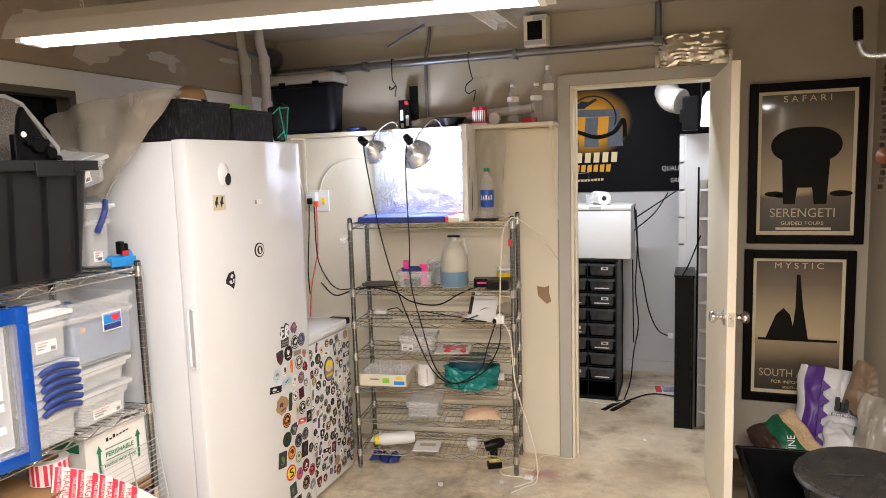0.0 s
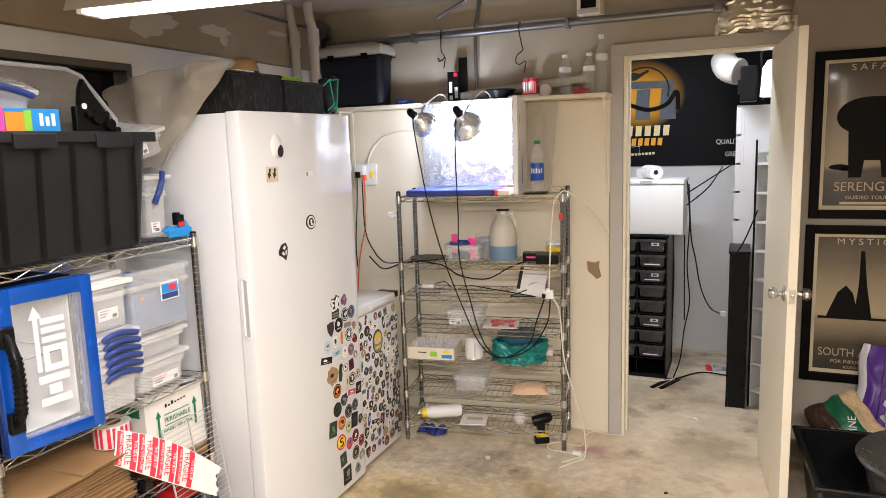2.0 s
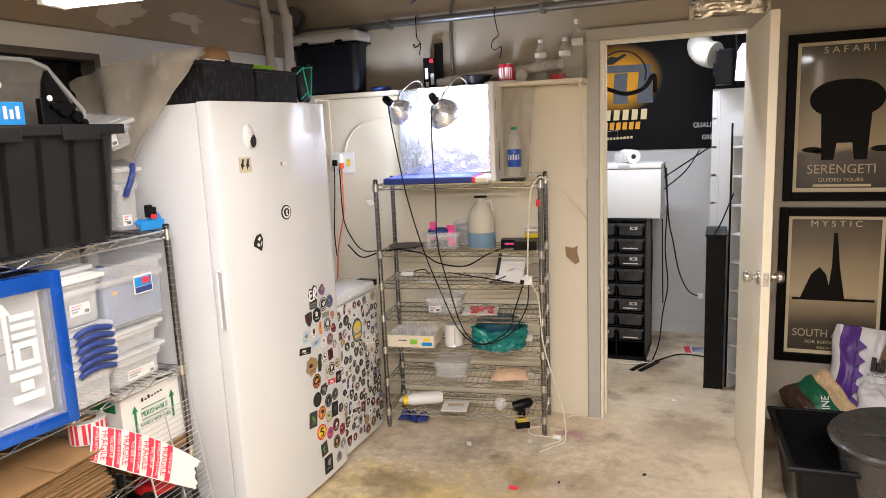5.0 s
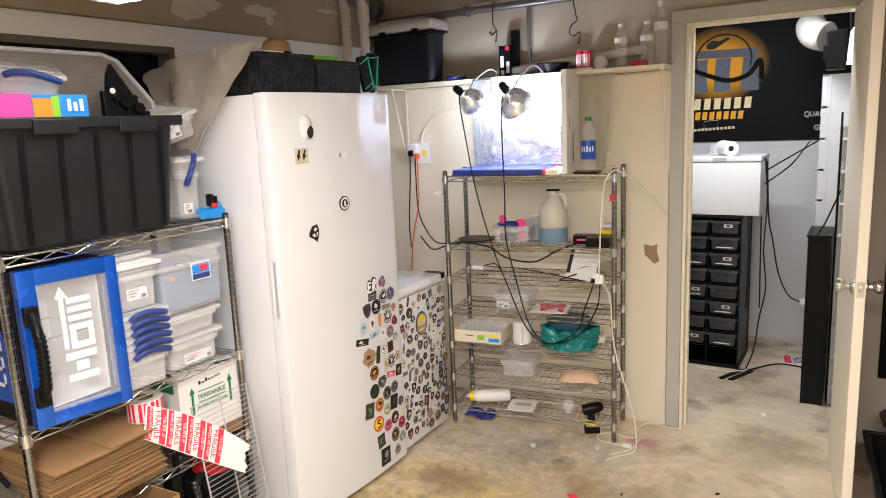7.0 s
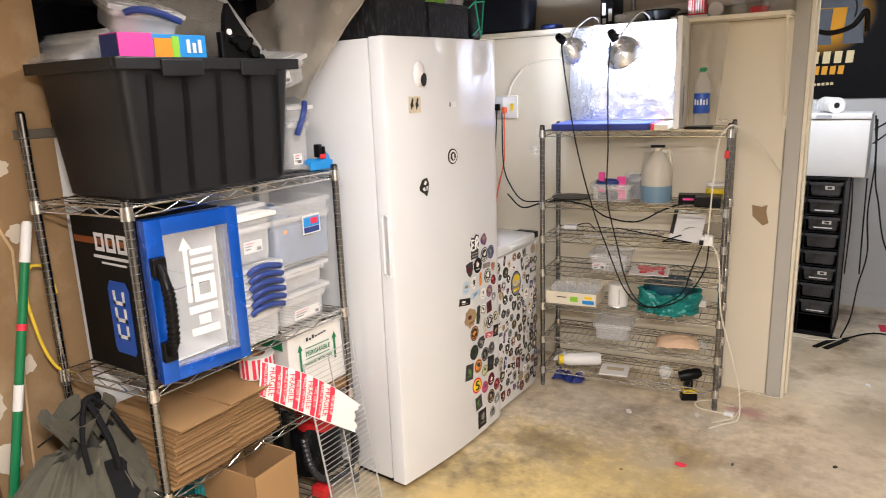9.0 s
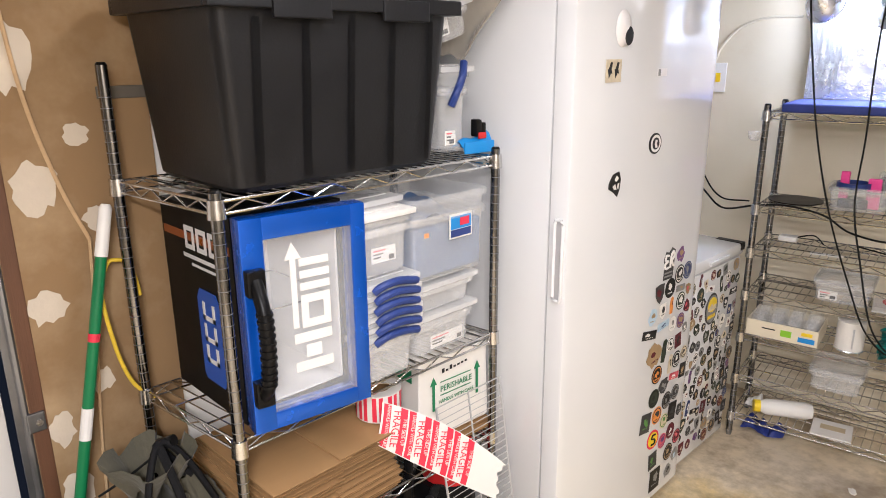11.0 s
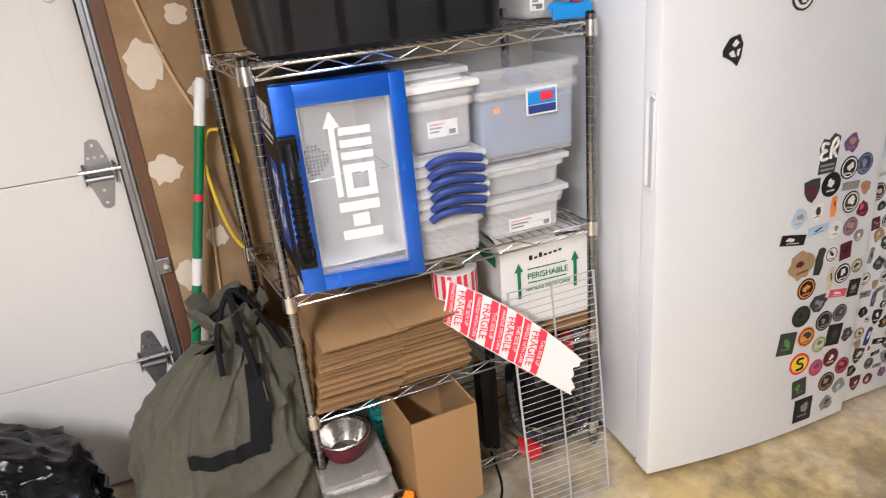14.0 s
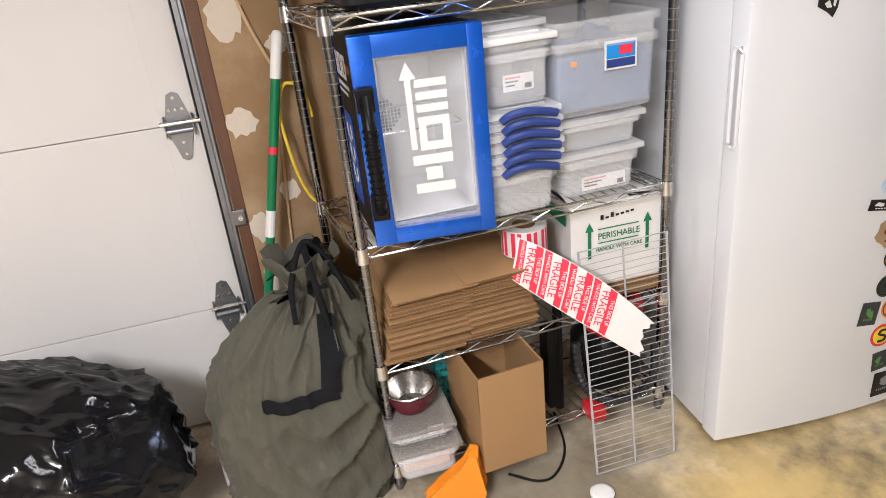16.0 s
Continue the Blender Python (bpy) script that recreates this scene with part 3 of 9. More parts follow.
def garage_door():
    g = thing("garage_door", "white panelled overhead door, closed, with steel hinges", "garage door", kind="structure")
    x = -1.955
    for i, (z0, z1) in enumerate(((0.015, 0.432), (0.434, 1.030), (1.032, 1.58), (1.582, 2.13))):
        part("panel", box(x, x + 0.035, -2.6, 1.485, z0, z1, 0.003), M["garage"], g)
        part("stile", box(x + 0.0355, x + 0.038, 1.385, 1.484, z0 + 0.002, z1 - 0.002, 0.001), M["garage"], g)
    for z in (0.433, 1.031, 1.581):
        y = 1.432
        out = [(y, z + 0.095), (y + 0.016, z + 0.088), (y + 0.036, z + 0.012), (y + 0.036, z - 0.012), (y + 0.014, z - 0.098), (y, z - 0.105), (y - 0.014, z - 0.098), (y - 0.036, z - 0.012), (y - 0.036, z + 0.012), (y - 0.016, z + 0.088)]
        h = part("hinge", poly(out, x + 0.0385, x + 0.0425, axis="x"), M["galv"], g, "stamped steel hinge")
        part("pin", cyl((x + 0.058, y - 0.050, z + 0.010), (x + 0.058, y + 0.075, z + 0.010), 0.0065), M["steel"], h)
        part("knuckle", cyl((x + 0.058, y - 0.036, z - 0.012), (x + 0.058, y + 0.036, z - 0.012), 0.008), M["galv"], h)
        part("bracket", box(x + 0.042, x + 0.062, y - 0.040, y - 0.037, z - 0.03, z + 0.03), M["galv"], h)
        part("bracket", box(x + 0.042, x + 0.062, y + 0.037, y + 0.040, z - 0.03, z + 0.03), M["galv"], h)
        for dy, dz in ((0, 0.078), (0, 0.045), (-0.018, 0.045), (0.018, 0.045), (0, -0.05), (0, -0.085)):
            part("screw", cyl((x + 0.0425, y + dy, z + dz), (x + 0.046, y + dy, z + dz), 0.0045, 8), M["steel"], h)
    t = thing("door_track", "grey galvanised steel roller track for the overhead door", "track", kind="structure")
    b = box(-1.905, -1.865, 1.502, 1.506, 0.02, 2.2)
    box(-1.905, -1.901, 1.506, 1.530, 0.02, 2.2, bm=b)
    box(-1.868, -1.864, 1.494, 1.514, 0.02, 2.2, bm=b)
    part("channel", b, M["galv"], t)
    part("lip", tube([(-1.860, 1.516, 0.02), (-1.860, 1.516, 2.2)], 0.009, 8), M["galv"], t)
    for z in (0.36, 0.72):
        part("bracket", box(-1.866, -1.846, 1.515, 1.555, z, z + 0.05, 0.003), M["galv"], t)
        part("bolt", cyl((-1.85, 1.54, z + 0.025), (-1.838, 1.54, z + 0.025), 0.008, 6), M["steel"], t)
    structure("door_post", box(-1.90, -1.853, 1.525, 1.560, 0, 2.11, 0.003), M["wood"], "dark stained wooden post beside the track", "post")
    return g


garage_door()


def window():
    w = thing("window_1", "high dark window with a pale frame, night outside", "window", kind="structure")
    part("pane", box(LEFT - 0.075, LEFT - 0.069, 1.80, 2.88, 1.54, 2.01), M["night"], w)
    part("frame", box(LEFT - 0.085, LEFT + 0.012, 1.78, 2.90, 2.00, 2.03, 0.003), M["window_trim"], w)
    part("frame", box(LEFT - 0.085, LEFT + 0.012, 2.87, 2.90, 1.52, 2.00, 0.003), M["window_trim"], w)
    part("frame", box(LEFT - 0.085, LEFT + 0.012, 1.78, 1.81, 1.52, 2.00, 0.003), M["window_trim"], w)
    part("sill", box(LEFT - 0.085, LEFT + 0.02, 1.78, 2.90, 1.50, 1.53, 0.003), M["window_trim"], w)
    structure("backdrop", box(LEFT - 0.20, LEFT - 0.19, 1.5, 3.2, 1.3, 2.3), M["outside"], "dark night outside the window", "backdrop")


window()


# ---- wire racks ----
def wire_rack(label, m, w, d, shelves, posts_h, step=0.030, group="wire racks", rear_h=None, skew=0.0):
    r = thing("wire_rack", label, "shelving rack", m, group)
    for i, (x, y) in enumerate(((0, 0), (w, 0), (0, d), (w, d))):
        top = (rear_h or posts_h) if y and not x else posts_h
        p = part("post", cyl((x, y, 0.022), (x, y, top), 0.0127, 14), M["post_chrome"], r, smooth=True)
        b = bmesh.new()
        for k in range(int((top - 0.1) / 0.0254)):
            z = 0.06 + k * 0.0254
            cyl((x, y, z), (x, y, z + 0.002), 0.0131, 12, bm=b)
        tagged(part("groove_set", b, M["galv"], p), kind="stuff")
        part("cap", cyl((x, y, top), (x, y, top + 0.006), 0.0127, 14, 0.009), M["black"], p)
        part("foot", cyl((x, y, 0), (x, y, 0.024), 0.010, 12, 0.014), M["galv"], p)
    for z in shelves:
        b = bmesh.new()
        e = 0.012
        for y in (0, d):
            for zz in (z, z - 0.026):
                tube([(e, y, zz), (w - e, y, zz)], 0.0033, 6, bm=b)
            n = int(w / 0.055)
            zig = [(e + (w - 2 * e) * k / n, y, z - 0.002 if k % 2 else z - 0.024) for k in range(n + 1)]
            tube(zig, 0.0022, 5, bm=b)
        for x in (0, w):
            for zz in (z, z - 0.026):
                tube([(x, e, zz), (x, d - e, zz)], 0.0033, 6, bm=b)
            n = max(4, int(d / 0.05))
            tube([(x, e + (d - 2 * e) * k / n, z - 0.002 if k % 2 else z - 0.024) for k in range(n + 1)], 0.0022, 5, bm=b)
        s = part("shelf", b, M["chrome"], r)
        n = int(w / step)
        first = None
        for k in range(1, n):
            if first is None:
                first = part("deck_wire", tube([(0, -0.001, 0.003), (0, d + 0.001, 0.003)], 0.0019, 5), M["chrome"], s)
                wire = first
            else:
                wire = new("deck_wire", first.data)
                wire.parent = s
            wire.matrix_basis = pose(w * k / n, 0, z)
        for y in (d * 0.33, d * 0.67):
            part("cross_wire", tube([(0, y, z - 0.002), (w, y, z - 0.002)], 0.003, 5), M["chrome"], s)
        for x, y in ((0, 0), (w, 0), (0, d), (w, d)):
            part("collar", cyl((x, y, z - 0.034), (x, y, z + 0.006), 0.019, 14, 0.0165), M["chrome"], s, smooth=True)
    if skew:
        lean = Matrix(((1, -skew, 0, 0), (0, 1, 0, 0), (0, 0, 1, 0), (0, 0, 0, 1)))
        for me in {o.data for o in r.children_recursive}:
            me.transform(lean)
    return r


wire_rack("chrome wire rack loaded with bins and boxes, by the side wall", pose(-1.378, 1.82, 0, 0, 0, 91.0), 0.865, 0.40, (1.315, 0.770, 0.425, 0.085), 1.335, rear_h=1.58, skew=0.10)
wire_rack("chrome wire rack with seven cluttered shelves by the back wall", pose(-1.128, 3.938, 0, 0, 0, 8.3), 0.877, 0.29, (1.375, 1.012, 0.835, 0.655, 0.472, 0.285, 0.108), 1.40)

# poses of the loaded surfaces
RL = pose(-1.378, 1.82, 0, 0, 0, 91.0)
RB = pose(-1.128, 3.938, 0, 0, 0, 8.3)


# ---- refrigerators ----
def fridge():
    f = thing("upright_freezer", "tall white upright freezer with magnets and stickers on its door", "freezer", pose(-1.163, 2.725, 0, 0, 0, 86.8))
    w, d, h = 0.728, 0.70, 1.795
    part("body", box(0.003, w - 0.003, 0.072, d, 0.035, h - 0.004, 0.005), M["white"], f, smooth=True)
    part("gasket", box(0.010, w - 0.010, 0.064, 0.074, 0.045, h - 0.012), M["gasket"], f)
    # door front bowed from side to side, with a flat narrow edge
    b = bmesh.new()
    n = 28
    prof = [(0.0, 0.065), (0.0, 0.004), (0.0015, 0.0008)] + [(0.005 + (w - 0.010) * k / n, -bow(0.005 + (w - 0.010) * k / n)) for k in range(n + 1)] + [(w - 0.0015, 0.0008), (w, 0.004), (w, 0.065)]
    poly(prof, 0.030, h, bm=b)
    door = part("door", b, M["white"], f, smooth=True)
    bv = door.modifiers.new("bevel", "BEVEL")
    bv.width, bv.segments, bv.limit_method, bv.angle_limit = 0.003, 2, "ANGLE", radians(50)
    # long finger pull on the narrow edge of the door: a raised lip round a slot
    lip = [(-0.0035, 0.012, 0.925), (-0.0035, 0.018, 0.915), (-0.0035, 0.036, 0.915), (-0.0035, 0.042, 0.925), (-0.0035, 0.042, 1.140), (-0.0035, 0.036, 1.152), (-0.0035, 0.018, 1.152), (-0.0035, 0.012, 1.140)]
    g = part("handle", tube(lip, 0.0055, 8, closed=True), M["white"], door, "moulded white finger pull", smooth=True)
    # flat grey plate, not cut in: its colour gives the slot's shade
    part("grip_shade_plate", box(-0.0016, -0.0006, 0.014, 0.040, 0.92, 1.147), M["gasket"], g)
    part("plinth", box(0.02, w - 0.02, 0.09, d - 0.02, 0.012, 0.036), M["black"], f)
    for x in (0.05, w - 0.05):
        part("foot", cyl((x, 0.12, 0), (x, 0.12, 0.014), 0.018, 12), M["black"], f)
        part("foot", cyl((x, d - 0.08, 0), (x, d - 0.08, 0.014), 0.018, 12), M["black"], f)
    return f, door


def bow(x):
    """How far the bowed door front stands out at x across the freezer."""
    return 0.021 * math.sin(math.pi * min(1.0, max(0.0, x / 0.728)))


FR = pose(-1.163, 2.725, 0, 0, 0, 86.8)
fridge_thing, fridge_door = fridge()


def chest_freezer():
    f = thing("chest_freezer", "white chest freezer with a front covered in stickers", "freezer", pose(-1.150, 3.478, 0, 0, 0, 90.0))
    w, d, h = 0.430, 0.56, 0.865
    part("body", box(0, w, 0, d, 0.03, h - 0.055, 0.010), M["white"], f, smooth=True)
    part("seal", box(0.008, w - 0.008, 0.008, d - 0.008, h - 0.056, h - 0.048), M["gasket"], f)
    part("lid", box(-0.004, w + 0.004, -0.006, d, h - 0.048, h, 0.012), M["white"], f, smooth=True)
    part("corner_guard", box(w - 0.03, w + 0.006, -0.008, 0.10, h - 0.030, h + 0.002, 0.003), M["black"], f)
    part("handle", box(0.13, 0.29, -0.014, -0.005, h - 0.036, h - 0.020, 0.004), M["white"], f)
    for x in (0.05, w - 0.05):
        for y in (0.06, d - 0.06):
            part("foot", cyl((x, y, 0), (x, y, 0.032), 0.02, 12), M["black"], f)
    return f


chest = chest_freezer()


# ---- the mini cooler with a blue door ----
def cooler():
    c = thing("mini_fridge", "black mini fridge with a glossy blue framed glass door", "mini fridge", pose(-1.372, 1.860, 0.775, 0, 0, 90.0))
    w, d, h, t = 0.302, 0.42, 0.492, 0.05
    cd = d - 0.02
    part("side_panel", box(0.006, 0.020, t, cd, 0.0, h), M["black_gloss"], c)
    part("side_panel", box(w - 0.020, w - 0.006, t, cd, 0.0, h), M["black_gloss"], c)
    part("top_panel", box(0.020, w - 0.020, t, cd, h - 0.02, h), M["black_gloss"], c)
    part("base_panel", box(0.020, w - 0.020, t, cd, 0.0, 0.03), M["black_gloss"], c)
    part("back_panel", box(0.020, w - 0.020, cd - 0.02, cd, 0.03, h - 0.02), M["black_gloss"], c)
    lin = bmesh.new()
    box(0.0205, 0.026, t + 0.004, cd - 0.021, 0.031, h - 0.021, bm=lin)
    box(w - 0.026, w - 0.0205, t + 0.004, cd - 0.021, 0.031, h - 0.021, bm=lin)
    box(0.027, w - 0.027, cd - 0.027, cd - 0.0205, 0.031, h - 0.021, bm=lin)
    box(0.027, w - 0.027, t + 0.004, cd - 0.028, 0.031, 0.036, bm=lin)
    box(0.027, w - 0.027, t + 0.004, cd - 0.028, h - 0.026, h - 0.021, bm=lin)
    liner = part("liner", lin, M["cooler_liner"], c)
    part("fan_grille", lathe([(0.0, 0.0), (0.045, 0.0), (0.045, 0.004), (0.0, 0.004)], 24), M["cooler_liner"], liner).matrix_basis = pose(0.135, cd - 0.028, 0.225, 90)
    hb = bmesh.new()
    for i in range(-4, 5):
        for j in range(-4, 5):
            if i * i + j * j < 18:
                box(0.135 + i * 0.010 - 0.0036, 0.135 + i * 0.010 + 0.0036, cd - 0.0335, cd - 0.0325, 0.225 + j * 0.010 - 0.0036, 0.225 + j * 0.010 + 0.0036, bm=hb)
    part("grille_holes", hb, M["ink"], liner)
    for k in range(7):
        part("vent_slot", box(0.090 + k * 0.012, 0.096 + k * 0.012, cd - 0.0285, cd - 0.0275, 0.385, 0.425), M["ink"], liner)
    part("wire_shelf", tube([(0.03, t + 0.03, 0.25), (w - 0.03, t + 0.03, 0.25), (w - 0.03, cd - 0.05, 0.25), (0.03, cd - 0.05, 0.25)], 0.002, 6, closed=True), M["chrome"], c)
    # door frame
    fw, fr = 0.050, 0.052
    b = bmesh.new()
    box(0, fr, 0, t - 0.003, -0.004, h + 0.004, 0.004, bm=b)
    box(w - fr * 0.72, w, 0, t - 0.003, -0.004, h + 0.004, 0.004, bm=b)
    box(fr - 0.001, w - fr * 0.72 + 0.001, 0.0006, t - 0.0035, h - fw + 0.004, h + 0.0036, 0.003, bm=b)
    box(fr - 0.001, w - fr * 0.72 + 0.001, 0.0006, t - 0.0035, -0.0036, fw * 0.72, 0.003, bm=b)
    door = part("door", b, M["blue"], c, "blue metallic door frame, slightly ajar", smooth=True)
    door.matrix_basis = pose(0.0, 0.0, 0.0, 0, 0, -7.5)
    gx0, gx1, gz0, gz1 = fr, w - fr * 0.72, fw * 0.72, h - fw + 0.004
    part("glass", box(gx0, gx1, 0.020, 0.024, gz0, gz1), M["glass"], door)
    bead = bmesh.new()
    box(gx0, gx0 + 0.004, 0.006, 0.020, gz0, gz1, bm=bead)
    box(gx1 - 0.008, gx1, 0.004, 0.020, gz0, gz1, bm=bead)
    box(gx0 + 0.004, gx1 - 0.008, 0.006, 0.020, gz0, gz0 + 0.006, bm=bead)
    box(gx0 + 0.004, gx1 - 0.008, 0.006, 0.020, gz1 - 0.004, gz1, bm=bead)
    part("glazing_bead", bead, M["clear"], door)
    # white sideways emblem: arrow and block shapes
    ex, ez, y0, y1 = gx0 + 0.052, gz0 + 0.075, 0.0188, 0.0198
    part("emblem_arrow", poly([(ex + 0.012, ez + 0.11), (ex + 0.026, ez + 0.11), (ex + 0.026, ez + 0.275), (ex + 0.040, ez + 0.275), (ex + 0.019, ez + 0.315), (ex, ez + 0.275), (ex + 0.012, ez + 0.275)], y0, y1, axis="y"), M["paper"], door, "white arrow on the glass")
    for zz in (0.197, 0.226, 0.255):
        part("emblem_block", box(ex + 0.034, ex + 0.108, y0, y1, ez + zz, ez + zz + 0.018), M["paper"], door, "white block on the glass")
    rb = bmesh.new()
    for x0, x1, q0, q1 in ((0.034, 0.108, 0.106, 0.126), (0.034, 0.108, 0.166, 0.186), (0.034, 0.052, 0.126, 0.166), (0.090, 0.108, 0.126, 0.166)):
        box(ex + x0, ex + x1, y0, y1, ez + q0, ez + q1, bm=rb)
    part("emblem_ring", rb, M["paper"], door, "white square ring on the glass")
    part("emblem_block", box(ex + 0.012, ex + 0.108, y0, y1, ez, ez + 0.024), M["paper"], door)
    part("emblem_block", box(ex + 0.012, ex + 0.108, y0, y1, ez + 0.071, ez + 0.095), M["paper"], door)
    part("emblem_block", box(ex + 0.040, ex + 0.080, y0, y1, ez + 0.032, ez + 0.063), M["paper"], door)
    # black bow handle
    hx = 0.022
    pts = curve_pts([(hx, -0.012, 0.095), (hx, -0.044, 0.135), (hx, -0.056, 0.22), (hx, -0.050, 0.30), (hx, -0.014, 0.365)], 10)
    hd = part("handle", tube(pts, 0.0155, 10), M["black"], door, "black ribbed bow handle", smooth=True)
    rings = bmesh.new()
    for p in pts[10:32:2]:
        cyl(p + Vector((0, 0, -0.003)), p + Vector((0, 0, 0.003)), 0.0185, 12, bm=rings)
    part("grip_rib", rings, M["black"], hd)
    for z0, z1 in ((0.075, 0.13), (0.335, 0.385)):
        part("mount", box(hx - 0.021, hx + 0.021, -0.024, 0.0, z0 - 0.004, z1 + 0.004, 0.005), M["black"], hd)
        part("screw", cyl((hx, -0.027, (z0 + z1) / 2), (hx, -0.0235, (z0 + z1) / 2), 0.005, 8), M["galv"], hd)
    # printed side: orange-red band, grey block emblem, blue can shape
    side = bmesh.new()
    box(0.0045, 0.0058, t + 0.01, cd - 0.01, 0.405, 0.425, bm=side)
    part("side_stripe", side, M["reflector"], c)
    s2 = bmesh.new()
    for k, (a0, a1) in enumerate(((0.225, 0.275), (0.165, 0.215), (0.105, 0.155))):
        box(0.004, 0.0044, a0, a1, 0.385, 0.397, bm=s2)
        box(0.004, 0.0044, a0, a1, 0.430, 0.442, bm=s2)
        box(0.004, 0.0044, a0, a0 + 0.013, 0.397, 0.430, bm=s2)
        box(0.004, 0.0044, a1 - 0.013, a1, 0.397, 0.430, bm=s2)
    box(0.004, 0.0044, 0.09, 0.29, 0.362, 0.372, bm=s2)
    box(0.004, 0.0044, 0.12, 0.25, 0.345, 0.352, bm=s2)
    part("side_emblem", s2, M["grey_liner"], c, "grey block emblem")
    s3 = bmesh.new()
    poly([(0.14, 0.06), (0.23, 0.06), (0.24, 0.075), (0.24, 0.27), (0.225, 0.295), (0.145, 0.295), (0.13, 0.27), (0.13, 0.075)], 0.0035, 0.0050, bm=s3, axis="x")
    can = part("printed_can", s3, M["label_blue"], c, "blue printed can shape")
    s4 = bmesh.new()
    for z0 in (0.11, 0.165, 0.22):
        box(0.0025, 0.0034, 0.155, 0.215, z0, z0 + 0.012, bm=s4)
        box(0.0025, 0.0034, 0.155, 0.167, z0, z0 + 0.045, bm=s4)
        box(0.0025, 0.0034, 0.203, 0.215, z0, z0 + 0.045, bm=s4)
    part("printed_block", s4, M["grey_liner"], can)
    return c


cooler()


# ---- big black tote on the rack ----
def black_tote():
    t = thing("storage_tote", "large black ribbed plastic tote, uncovered and overfilled, on the wire rack", "storage bin", pose(-1.345, 1.832, 1.322, 0, 0, 90.5))
    w, d, h = 0.640, 0.44, 0.395
    tub = part("tub", tapered_tub(w, d, h, 0.035, 0.006, 0.012, round_=0.03), M["tote"], t, smooth=True)
    for k in range(5):
        x = 0.075 + k * 0.118
        b = sheet(1, 1, lambda u, v, x=x: (x + 0.010 + u * 0.016, 0.030 - 0.026 * v * 0.9 - 0.004, 0.02 + v * 0.33))
        bmesh.ops.solidify(b, geom=b.faces[:], thickness=0.004)
        part("rib", b, M["tote"], tub)
    b = bmesh.new()
    box(-0.014, w + 0.014, -0.016, 0.004, h - 0.03, h + 0.004, 0.004, bm=b)
    box(-0.014, w + 0.014, d - 0.004, d + 0.016, h - 0.03, h + 0.004, 0.004, bm=b)
    box(-0.016, 0.004, 0.004, d - 0.004, h - 0.03, h + 0.0035, 0.004, bm=b)
    box(w - 0.004, w + 0.016, 0.004, d - 0.004, h - 0.03, h + 0.0035, 0.004, bm=b)
    part("rim", b, M["tote"], t)
    for x in (0.12, 0.40):
        part("rim_lug", box(x, x + 0.14, -0.022, -0.012, h - 0.048, h - 0.002, 0.004), M["tote"], t)
    return t


black_tote()


# ---- bins and boxes on the side rack ----
def at_rack(x, y, z, rz=0):
    """A pose on the side rack: x along its front, y towards the wall."""
    return RL @ pose(x, y, z, 0, 0, rz)


def clear_bin(label, m, w, d, h, lid="milky", wall="frost", handle=None, name="storage_bin", open_top=False, tag=None, group="clear storage bins"):
    t = thing(name, label, "storage bin", m, group)
    part("tub", tapered_tub(w, d, h - 0.012, 0.007, 0.0025, 0.006, round_=0.022), M[wall], t, smooth=True)
    if h > 0.06:
        part("step", tapered_tub(w + 0.003, d + 0.003, 0.010, 0.0, 0.002, 0.002, round_=0.022), M[wall], t, smooth=True).matrix_basis = pose(-0.0015, -0.0015, h * 0.70)
    if not open_top:
        l = part("lid", box(-0.012, w + 0.012, -0.012, d + 0.012, h - 0.016, h, 0.005), M[lid], t, smooth=True)
        part("lid_panel", box(0.02, w - 0.02, 0.02, d - 0.02, h, h + 0.004, 0.002), M[lid], l)
    if handle:
        pts = curve_pts([(0.035, -0.012, h - 0.020), (w * 0.3, -0.022, h - 0.006), (w * 0.5, -0.025, h - 0.001), (w * 0.7, -0.022, h - 0.006), (w - 0.004, -0.012, h - 0.020)], 5)
        b = tube(pts, 0.0105, 8)
        part("handle", b, M[handle], t, "navy blue latch handle", smooth=True)
    if tag:
        x0, x1, z0, z1 = tag
        lab = part("label", box(x0, x1, 0.008, 0.0095, z0, z1), M["paper"], t)
        for k in range(3):
            part("print_bar", box(x0 + 0.006, x0 + 0.006 + (x1 - x0) * (0.5 - 0.1 * k), 0.0072, 0.0079, z1 - 0.010 - k * 0.009, z1 - 0.006 - k * 0.009), M["ink" if k else "red"], lab)
        part("print_block", box(x1 - 0.024, x1 - 0.006, 0.0072, 0.0079, z0 + 0.004, z0 + 0.016), M["ink"], lab)
    return t


# left column: open bin with six lids on it, one closed bin on top
z = 0.778
clear_bin("frosted clear plastic bin with blue latch handle, bottom of a stack", at_rack(0.342, -0.015, z), 0.185, 0.27, 0.135, handle="blue_grip")
for k in range(5):
    clear_bin("nested shallow clear bin with a blue latch handle", at_rack(0.346 + 0.003 * (k % 2), -0.018 + 0.002 * k, z + 0.137 + 0.027 * k), 0.185, 0.27, 0.026, handle="blue_grip", group="nested clear bins")
clear_bin("clear plastic bin with a white lid and small label", at_rack(0.358, 0.0, z + 0.278), 0.172, 0.25, 0.165, lid="paper", tag=(0.045, 0.125, 0.035, 0.075))
clear_bin("loose clear lid lying on the stacked bins", at_rack(0.350, 0.03, z + 0.450, 3), 0.17, 0.2, 0.022, name="bin_lid")
